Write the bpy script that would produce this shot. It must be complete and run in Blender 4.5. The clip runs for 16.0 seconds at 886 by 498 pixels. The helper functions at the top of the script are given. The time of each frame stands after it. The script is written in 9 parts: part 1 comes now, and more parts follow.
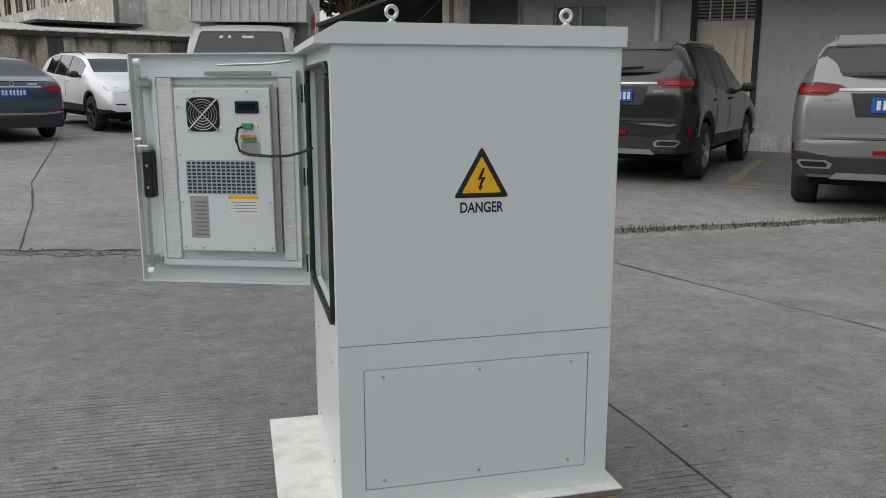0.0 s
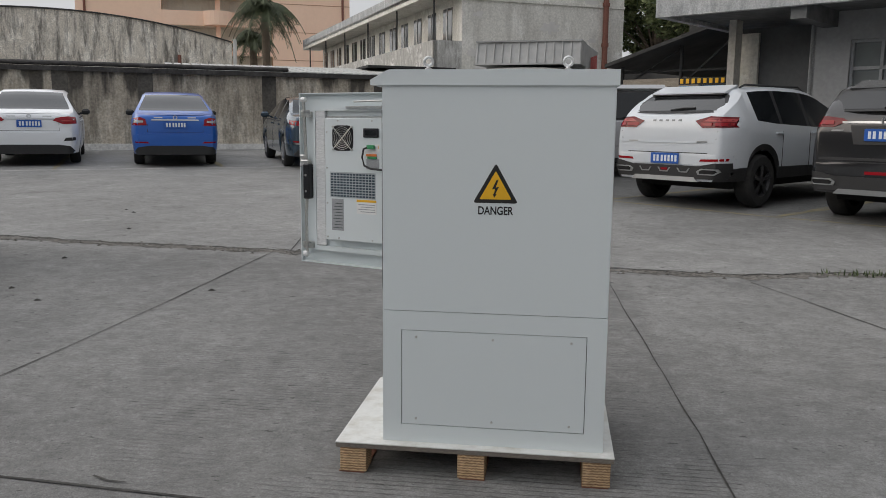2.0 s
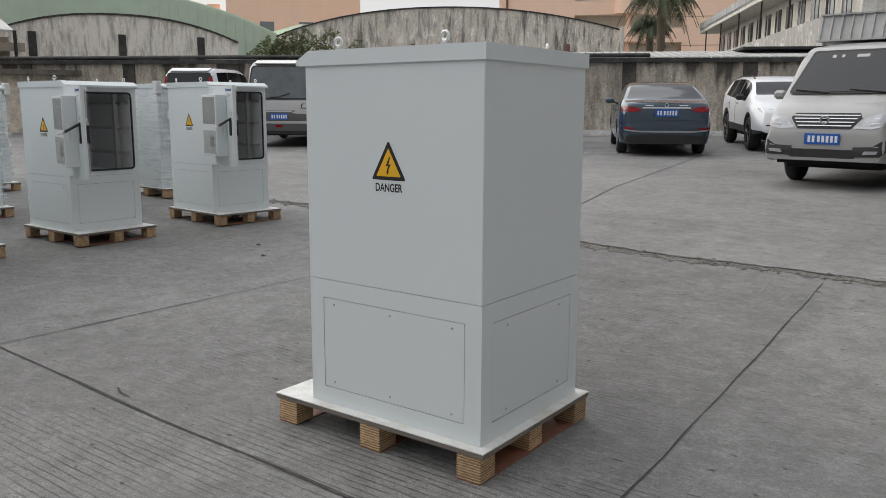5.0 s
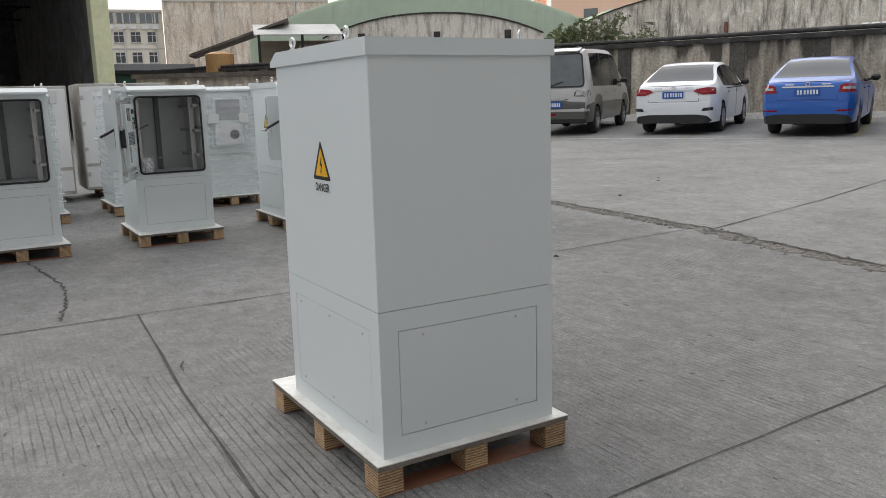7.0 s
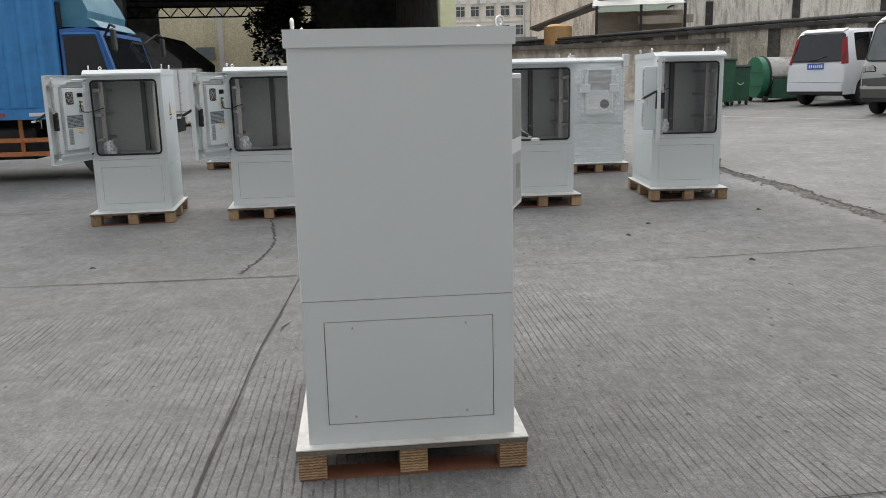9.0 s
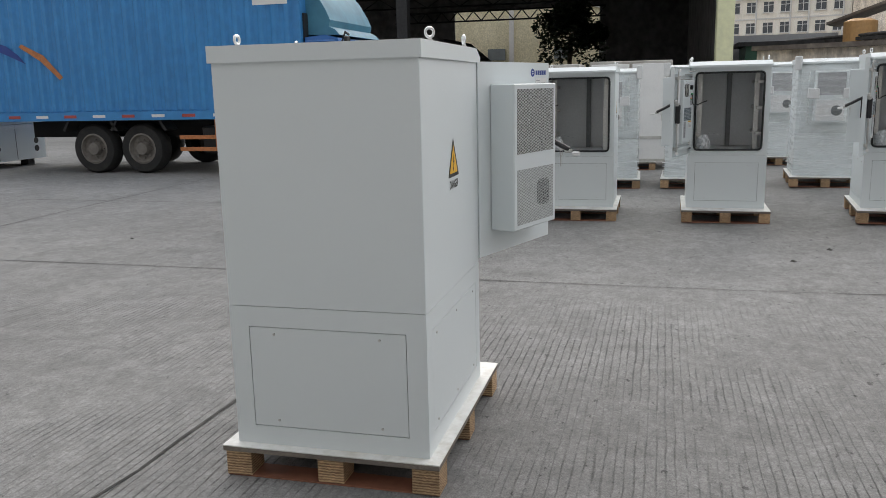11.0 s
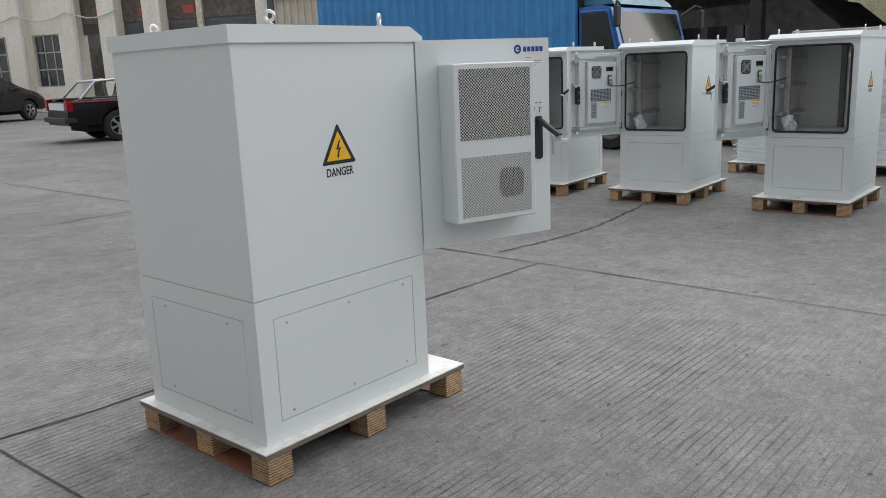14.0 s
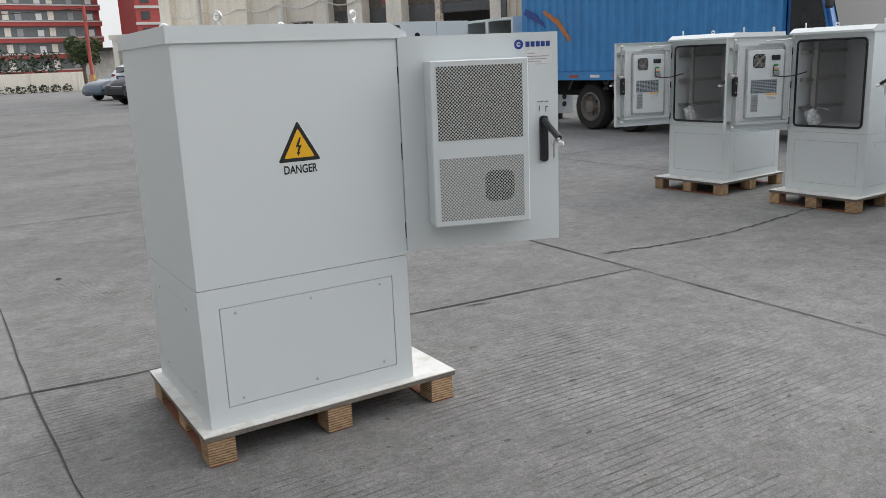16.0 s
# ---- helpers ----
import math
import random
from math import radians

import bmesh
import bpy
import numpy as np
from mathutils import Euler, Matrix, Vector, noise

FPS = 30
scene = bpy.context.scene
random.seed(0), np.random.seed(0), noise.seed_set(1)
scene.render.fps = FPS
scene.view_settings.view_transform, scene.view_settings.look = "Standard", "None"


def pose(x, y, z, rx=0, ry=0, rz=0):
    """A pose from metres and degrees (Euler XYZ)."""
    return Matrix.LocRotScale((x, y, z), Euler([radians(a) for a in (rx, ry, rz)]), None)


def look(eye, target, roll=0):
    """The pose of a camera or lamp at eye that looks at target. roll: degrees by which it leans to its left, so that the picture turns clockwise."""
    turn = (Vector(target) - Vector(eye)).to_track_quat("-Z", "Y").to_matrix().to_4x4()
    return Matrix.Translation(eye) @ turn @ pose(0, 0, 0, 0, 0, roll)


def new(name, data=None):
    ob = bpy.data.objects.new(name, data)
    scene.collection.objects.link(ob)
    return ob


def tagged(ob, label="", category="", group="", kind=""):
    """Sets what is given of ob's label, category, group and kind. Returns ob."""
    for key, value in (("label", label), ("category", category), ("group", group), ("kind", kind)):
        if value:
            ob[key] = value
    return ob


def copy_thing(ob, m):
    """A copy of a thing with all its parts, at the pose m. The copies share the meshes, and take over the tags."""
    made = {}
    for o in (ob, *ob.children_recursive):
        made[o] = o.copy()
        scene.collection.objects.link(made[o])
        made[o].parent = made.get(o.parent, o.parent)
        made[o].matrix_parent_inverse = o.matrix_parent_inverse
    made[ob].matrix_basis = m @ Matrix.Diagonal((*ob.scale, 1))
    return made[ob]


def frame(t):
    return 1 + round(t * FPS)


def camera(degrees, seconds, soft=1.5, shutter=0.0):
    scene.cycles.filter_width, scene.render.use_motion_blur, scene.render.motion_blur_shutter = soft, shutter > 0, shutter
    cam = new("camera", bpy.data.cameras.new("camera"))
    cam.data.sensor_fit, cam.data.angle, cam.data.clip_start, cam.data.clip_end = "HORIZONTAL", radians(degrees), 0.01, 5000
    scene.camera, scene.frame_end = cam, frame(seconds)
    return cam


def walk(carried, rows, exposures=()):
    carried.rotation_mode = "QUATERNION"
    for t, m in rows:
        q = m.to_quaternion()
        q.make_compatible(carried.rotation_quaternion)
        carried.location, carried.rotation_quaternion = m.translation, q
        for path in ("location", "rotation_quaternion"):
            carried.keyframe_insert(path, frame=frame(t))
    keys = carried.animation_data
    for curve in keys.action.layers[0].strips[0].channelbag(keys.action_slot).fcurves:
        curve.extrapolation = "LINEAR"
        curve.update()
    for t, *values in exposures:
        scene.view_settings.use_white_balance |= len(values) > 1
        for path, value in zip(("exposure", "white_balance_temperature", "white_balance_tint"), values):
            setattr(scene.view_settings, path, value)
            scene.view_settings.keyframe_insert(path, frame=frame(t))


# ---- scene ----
cam = camera(57.3, 16.0, soft=0.75)
PATH = [
    (0, (-0.595, -2.29, 1.222), (-0.117, -0.389, 0.829), -0.0),
    (0.5, (-0.412, -2.501, 1.22), (-0.121, -0.558, 0.848), 0.3),
    (1, (-0.255, -2.701, 1.228), (-0.158, -0.735, 0.875), 0.3),
    (1.5, (0.051, -2.832, 1.201), (-0.084, -0.862, 0.888), 0.6),
    (2, (0.192, -2.957, 1.197), (-0.078, -0.999, 0.893), 0.5),
    (2.5, (0.419, -2.999, 1.194), (0.004, -1.064, 0.906), 0.8),
    (3, (0.687, -2.919, 1.177), (0.125, -1.016, 0.930), 0.5),
    (3.5, (0.898, -2.746, 1.169), (0.168, -0.898, 0.944), 0.2),
    (4, (1.161, -2.642, 1.177), (0.278, -0.865, 0.926), 0.1),
    (4.2, (1.288, -2.607, 1.172), (0.351, -0.862, 0.896), 0.3),
    (6.3, (2.219, -1.74, 1.193), (0.683, -0.511, 0.831), -1.5),
    (6.5, (2.283, -1.635, 1.195), (0.700, -0.468, 0.833), -1.7),
    (7, (2.479, -1.338, 1.193), (0.786, -0.338, 0.830), -1.6),
    (7.5, (2.574, -1.034, 1.191), (0.783, -0.229, 0.813), -1.6),
    (8, (2.674, -0.724, 1.193), (0.812, -0.111, 0.798), -1.5),
    (8.5, (2.755, -0.414, 1.199), (0.840, -0.011, 0.787), -1.6),
    (9, (2.769, -0.128, 1.225), (0.821, 0.065, 0.815), -1.3),
    (9.5, (2.799, 0.173, 1.225), (0.839, 0.159, 0.827), -1.0),
    (10, (2.754, 0.434, 1.222), (0.803, 0.238, 0.829), -0.8),
    (10.2, (2.729, 0.532, 1.231), (0.785, 0.275, 0.837), -0.9),
    (12.3, (2.315, 1.639, 1.243), (0.560, 0.773, 0.831), -1.8),
    (12.5, (2.255, 1.713, 1.236), (0.527, 0.797, 0.817), -1.9),
    (13, (2.089, 1.888, 1.247), (0.438, 0.840, 0.825), -2.0),
    (13.5, (1.94, 2.112, 1.244), (0.380, 0.935, 0.820), -2.0),
    (14, (1.743, 2.266, 1.23), (0.271, 0.984, 0.794), -2.4),
    (14.5, (1.549, 2.421, 1.246), (0.179, 1.032, 0.803), -2.8),
    (15, (1.369, 2.609, 1.242), (0.104, 1.123, 0.803), -2.6),
    (15.5, (1.17, 2.695, 1.226), (0.009, 1.126, 0.787), -2.4),
    (16, (0.995, 2.783, 1.241), (-0.031, 1.127, 0.789), -2.4),
]
walk(cam, [(t, look(eye, target, roll)) for t, eye, target, roll in PATH],
     exposures=[(0, 0.25, 6530, 10), (1.5, 0.10, 6520, 10), (2.5, 0.17, 6520, 10), (4, 0.28, 6530, 10), (6.5, 0.47, 6580, 10), (9, 0.68, 6590, 10), (12.5, 0.68, 6490, 10), (16, 0.66, 6490, 10)])

# ---------------------------------------------------------------- light
world = bpy.data.worlds.new("world")
scene.world = world
world.use_nodes = True
wn = world.node_tree.nodes
wl = world.node_tree.links
wn.clear()
w_out = wn.new("ShaderNodeOutputWorld")
w_bg = wn.new("ShaderNodeBackground")
w_sky = wn.new("ShaderNodeTexSky")
w_sky.sky_type = "NISHITA"
w_sky.sun_disc = False
w_sky.sun_elevation = radians(28)
w_sky.sun_rotation = radians(-92)
w_sky.air_density, w_sky.dust_density, w_sky.ozone_density = 1.0, 6.0, 1.0
w_mix = wn.new("ShaderNodeMix")
w_mix.data_type = "RGBA"
w_mix.inputs["Factor"].default_value = 0.72
w_mix.inputs["B"].default_value = (7.6, 7.7, 7.95, 1)      # thin even cloud over the sky
wl.new(w_sky.outputs["Color"], w_mix.inputs["A"])
wl.new(w_mix.outputs["Result"], w_bg.inputs["Color"])
w_bg.inputs["Strength"].default_value = 0.090
wl.new(w_bg.outputs["Background"], w_out.inputs["Surface"])

sun_data = bpy.data.lights.new("sun", "SUN")
sun_data.energy, sun_data.angle, sun_data.color = 1.5, radians(110), (0.99, 0.99, 1.0)
sun = new("sun", sun_data)
sun.matrix_world = look((0, 0, 20), (24.0, 1.0, 0))

# ---------------------------------------------------------------- materials
def material(name):
    m = bpy.data.materials.new(name)
    m.use_nodes = True
    return m, m.node_tree.nodes, m.node_tree.links, m.node_tree.nodes["Principled BSDF"]


def rgb(c):
    return (c[0], c[1], c[2], 1.0)


def surface(name, col, rough=0.5, metal=0.0, grain=30.0, vary=0.12, stain=2.0, stain_amt=0.0, stain_col=None, bump=0.0, spec=0.5, coat=0.0, streak=(1, 1, 1), per_object=0.0):
    """A painted, plastic, metal or mineral surface with grain and stains."""
    m, n, l, p = material(name)
    tc = n.new("ShaderNodeTexCoord")
    mp = n.new("ShaderNodeMapping")
    mp.inputs["Scale"].default_value = streak
    l.new(tc.outputs["Object"], mp.inputs["Vector"])
    t1 = n.new("ShaderNodeTexNoise")
    t1.inputs["Scale"].default_value = grain
    t1.inputs["Detail"].default_value = 6
    l.new(mp.outputs["Vector"], t1.inputs["Vector"])
    t2 = n.new("ShaderNodeTexNoise")
    t2.inputs["Scale"].default_value = stain
    t2.inputs["Detail"].default_value = 8
    t2.inputs["Roughness"].default_value = 0.65
    l.new(mp.outputs["Vector"], t2.inputs["Vector"])
    r1 = n.new("ShaderNodeMapRange")
    r1.inputs["From Min"].default_value, r1.inputs["From Max"].default_value = 0.3, 0.7
    r1.inputs["To Min"].default_value, r1.inputs["To Max"].default_value = 1 - vary, 1 + vary
    l.new(t1.outputs["Fac"], r1.inputs["Value"])
    r2 = n.new("ShaderNodeMapRange")
    r2.inputs["From Min"].default_value, r2.inputs["From Max"].default_value = 0.46, 0.68
    r2.inputs["To Min"].default_value, r2.inputs["To Max"].default_value = 0.0, stain_amt
    l.new(t2.outputs["Fac"], r2.inputs["Value"])
    mx = n.new("ShaderNodeMix")
    mx.data_type = "RGBA"
    mx.inputs["A"].default_value = rgb(col)
    mx.inputs["B"].default_value = rgb(stain_col or [c * 0.45 for c in col])
    l.new(r2.outputs["Result"], mx.inputs["Factor"])
    hs = n.new("ShaderNodeHueSaturation")
    l.new(mx.outputs["Result"], hs.inputs["Color"])
    if per_object:
        oi = n.new("ShaderNodeObjectInfo")
        r3 = n.new("ShaderNodeMapRange")
        r3.inputs["To Min"].default_value, r3.inputs["To Max"].default_value = 1 - per_object, 1 + per_object
        l.new(oi.outputs["Random"], r3.inputs["Value"])
        mu = n.new("ShaderNodeMath")
        mu.operation = "MULTIPLY"
        l.new(r1.outputs["Result"], mu.inputs[0])
        l.new(r3.outputs["Result"], mu.inputs[1])
        l.new(mu.outputs["Value"], hs.inputs["Value"])
    else:
        l.new(r1.outputs["Result"], hs.inputs["Value"])
    l.new(hs.outputs["Color"], p.inputs["Base Color"])
    p.inputs["Metallic"].default_value = metal
    p.inputs["Specular IOR Level"].default_value = spec
    p.inputs["Coat Weight"].default_value = coat
    p.inputs["Coat Roughness"].default_value = 0.08
    r4 = n.new("ShaderNodeMapRange")
    r4.inputs["To Min"].default_value, r4.inputs["To Max"].default_value = max(0.02, rough - 0.08), min(1, rough + 0.08)
    l.new(t2.outputs["Fac"], r4.inputs["Value"])
    l.new(r4.outputs["Result"], p.inputs["Roughness"])
    if bump:
        b = n.new("ShaderNodeBump")
        b.inputs["Strength"].default_value = 1.0
        b.inputs["Distance"].default_value = bump
        l.new(t1.outputs["Fac"], b.inputs["Height"])
        l.new(b.outputs["Normal"], p.inputs["Normal"])
    return m


def glass_material(name, col, rough=0.03):
    """Tinted pane: dark, clear and mirror-like."""
    m = surface(name, col, rough, 0, 4, 0.05, 1.5, 0.2, spec=0.5)
    m.node_tree.nodes["Principled BSDF"].inputs["IOR"].default_value = 1.52
    return m


PAINT = surface("powder_coat", (0.69, 0.738, 0.745), 0.40, 0, 900, 0.02, 1.3, 0.10, (0.66, 0.705, 0.71), 0.00012, 0.5)
PAINT_IN = surface("inner_sheet", (0.74, 0.76, 0.77), 0.42, 0.0, 60, 0.04, 2, 0.15)
PAINT_DARK = surface("shadow_gap", (0.10, 0.11, 0.11), 0.7, 0, 60, 0.1, 2, 0.1)
RUBBER = surface("black_rubber", (0.010, 0.012, 0.013), 0.55, 0, 80, 0.2, 3, 0.2)
BLACK = surface("black_plastic", (0.015, 0.015, 0.017), 0.35, 0, 120, 0.15, 3, 0.2, bump=0.0002)
ZINC = surface("zinc_steel", (0.55, 0.55, 0.53), 0.38, 0.85, 70, 0.12, 6, 0.3, (0.35, 0.34, 0.31), 0.0003)
EYE_ZINC = surface("eyebolt_zinc", (0.72, 0.73, 0.72), 0.32, 0.7, 90, 0.08, 8, 0.25)
FOAM = surface("white_foam_tape", (0.70, 0.71, 0.71), 0.8, 0, 60, 0.12, 9, 0.35, (0.55, 0.56, 0.56), 0.003, streak=(1, 1, 7))
WHITE_LABEL = surface("white_label", (0.78, 0.78, 0.77), 0.5, 0, 60, 0.03, 5, 0.1)
GREY_LABEL = surface("grey_label", (0.36, 0.37, 0.38), 0.5, 0, 400, 0.35, 5, 0.2, streak=(1, 1, 3))
YELLOW = surface("sign_yellow", (0.86, 0.47, 0.015), 0.45, 0, 50, 0.03, 4, 0.08)
SIGN_BLACK = surface("sign_black", (0.012, 0.012, 0.012), 0.5, 0, 50, 0.1, 4, 0.1)
LOGO_BLUE = surface("logo_blue", (0.015, 0.05, 0.26), 0.45, 0, 50, 0.05, 4, 0.05)
DECK_WHITE = surface("deck_white_film", (0.74, 0.745, 0.72), 0.45, 0, 40, 0.05, 9, 0.55, (0.42, 0.38, 0.30))
DECK_EDGE = surface("deck_edge", (0.16, 0.14, 0.12), 0.7, 0, 90, 0.3, 9, 0.5, (0.3, 0.26, 0.2), streak=(1, 1, 6))
BOARD = surface("red_brown_board", (0.27, 0.115, 0.07), 0.6, 0, 40, 0.12, 5, 0.3)
FILM = surface("stretch_film", (0.80, 0.83, 0.84), 0.22, 0, 22, 0.10, 5, 0.4, (0.62, 0.65, 0.66), 0.006, 0.7, streak=(1, 1, 5))


def clear_film():
    """Thin clear film, cloudier along its creases."""
    m = surface("clear_film", (0.82, 0.85, 0.86), 0.2, 0, 18, 0.05, 7, 0.3, (0.7, 0.73, 0.74), 0.004, 0.7, streak=(1, 1, 5))
    n, l = m.node_tree.nodes, m.node_tree.links
    tc, t, r = n.new("ShaderNodeTexCoord"), n.new("ShaderNodeTexNoise"), n.new("ShaderNodeMapRange")
    mp = n.new("ShaderNodeMapping")
    mp.inputs["Scale"].default_value, mp.inputs["Rotation"].default_value = (3, 3, 16), (0.25, 0.2, 0)
    t.inputs["Scale"].default_value, t.inputs["Detail"].default_value = 1.6, 6
    l.new(tc.outputs["Object"], mp.inputs["Vector"])
    l.new(mp.outputs["Vector"], t.inputs["Vector"])
    l.new(t.outputs["Fac"], r.inputs["Value"])
    for nm, x in (("From Min", 0.42), ("From Max", 0.68), ("To Min", 0.03), ("To Max", 0.28)):
        r.inputs[nm].default_value = x
    l.new(r.outputs["Result"], n["Principled BSDF"].inputs["Alpha"])
    return m


FILM_CLEAR = clear_film()
BAG = surface("clear_bag", (0.72, 0.74, 0.75), 0.15, 0, 30, 0.3, 12, 0.6, (0.35, 0.36, 0.36), 0.01, 0.8)
GRILLE_GRID = surface("grille_grid", (0.42, 0.46, 0.48), 0.5)
GRILLE_SLOT = surface("grille_slot", (0.02, 0.045, 0.065), 0.4)
GREEN_TERM = surface("green_terminal", (0.05, 0.30, 0.12), 0.5)
ORANGE_TERM = surface("orange_terminal", (0.75, 0.22, 0.06), 0.5)
YG_WIRE = surface("yellow_green_wire", (0.55, 0.58, 0.06), 0.5, 0, 90, 0.3)


def plywood():
    """Plywood blocks: thin uneven layers stacked in z, some dark with glue."""
    m, n, l, p = material("plywood_block")
    tc = n.new("ShaderNodeTexCoord")

    def layered(scale, squash, detail):
        mp = n.new("ShaderNodeMapping")
        mp.inputs["Scale"].default_value = (squash, squash, 1.0)
        l.new(tc.outputs["Object"], mp.inputs["Vector"])
        k = n.new("ShaderNodeTexNoise")
        k.inputs["Scale"].default_value, k.inputs["Detail"].default_value, k.inputs["Roughness"].default_value = scale, detail, 0.7
        l.new(mp.outputs["Vector"], k.inputs["Vector"])
        return k.outputs["Fac"]

    w = n.new("ShaderNodeTexWave")
    w.bands_direction = "Z"
    for nm, x in (("Scale", 34), ("Distortion", 3.0), ("Detail", 3), ("Detail Scale", 3.5)):
        w.inputs[nm].default_value = x
    l.new(tc.outputs["Object"], w.inputs["Vector"])
    mixf = n.new("ShaderNodeMix")
    mixf.inputs["Factor"].default_value = 0.62
    l.new(w.outputs["Fac"], mixf.inputs["A"])
    l.new(layered(120, 0.10, 5), mixf.inputs["B"])
    r = n.new("ShaderNodeValToRGB")
    r.color_ramp.elements[0].color = (0.20, 0.105, 0.05, 1)
    r.color_ramp.elements[1].color = (0.62, 0.43, 0.25, 1)
    r.color_ramp.elements[0].position, r.color_ramp.elements[1].position = 0.25, 0.66
    l.new(mixf.outputs["Result"], r.inputs["Fac"])
    oi = n.new("ShaderNodeObjectInfo")
    r3 = n.new("ShaderNodeMapRange")
    r3.inputs["To Min"].default_value, r3.inputs["To Max"].default_value = 0.74, 1.1
    l.new(oi.outputs["Random"], r3.inputs["Value"])
    r2 = n.new("ShaderNodeMapRange")
    r2.inputs["From Min"].default_value, r2.inputs["From Max"].default_value = 0.3, 0.7
    r2.inputs["To Min"].default_value, r2.inputs["To Max"].default_value = 0.72, 1.25
    l.new(layered(45, 1.0, 6), r2.inputs["Value"])
    mu = n.new("ShaderNodeMath")
    mu.operation = "MULTIPLY"
    l.new(r2.outputs["Result"], mu.inputs[0])
    l.new(r3.outputs["Result"], mu.inputs[1])
    hs = n.new("ShaderNodeHueSaturation")
    l.new(r.outputs["Color"], hs.inputs["Color"])
    l.new(mu.outputs["Value"], hs.inputs["Value"])
    l.new(hs.outputs["Color"], p.inputs["Base Color"])
    p.inputs["Roughness"].default_value = 0.75
    b = n.new("ShaderNodeBump")
    b.inputs["Distance"].default_value = 0.002
    l.new(mixf.outputs["Result"], b.inputs["Height"])
    l.new(b.outputs["Normal"], p.inputs["Normal"])
    return m


PLY = plywood()


def perforated(name, pitch, hole, plate, dark):
    """Sheet with round holes in staggered rows, laid out in the door's own x and z."""
    m, n, l, p = material(name)
    tc = n.new("ShaderNodeTexCoord")
    sp = n.new("ShaderNodeSeparateXYZ")
    l.new(tc.outputs["Object"], sp.inputs["Vector"])

    def math_node(op, a, b=None):
        k = n.new("ShaderNodeMath")
        k.operation = op
        for i, v in enumerate((a, b)):
            if v is None:
                continue
            if isinstance(v, (int, float)):
                k.inputs[i].default_value = v
            else:
                l.new(v, k.inputs[i])
        return k.outputs["Value"]

    fields = []
    for off in (0.0, 0.5):
        u = math_node("SUBTRACT", math_node("FRACT", math_node("ADD", math_node("DIVIDE", sp.outputs["X"], pitch), off + 50)), 0.5)
        v = math_node("SUBTRACT", math_node("FRACT", math_node("ADD", math_node("DIVIDE", sp.outputs["Z"], pitch * 1.0), off + 50)), 0.5)
        fields.append(math_node("SQRT", math_node("ADD", math_node("MULTIPLY", u, u), math_node("MULTIPLY", v, v))))
    d = math_node("MINIMUM", fields[0], fields[1])
    h = math_node("LESS_THAN", d, hole)
    mx = n.new("ShaderNodeMix")
    mx.data_type = "RGBA"
    mx.inputs["A"].default_value = rgb(plate)
    mx.inputs["B"].default_value = rgb(dark)
    l.new(h, mx.inputs["Factor"])
    l.new(mx.outputs["Result"], p.inputs["Base Color"])
    p.inputs["Roughness"].default_value = 0.5
    return m


MESH_UP = perforated("perforated_sheet", 0.0115, 0.30, (0.55, 0.58, 0.57), (0.05, 0.05, 0.045))
MESH_LOW = perforated("perforated_sheet_light", 0.0115, 0.27, (0.55, 0.58, 0.57), (0.22, 0.23, 0.225))
MESH_FAN = perforated("perforated_sheet_fan", 0.0115, 0.30, (0.50, 0.53, 0.52), (0.02, 0.02, 0.02))


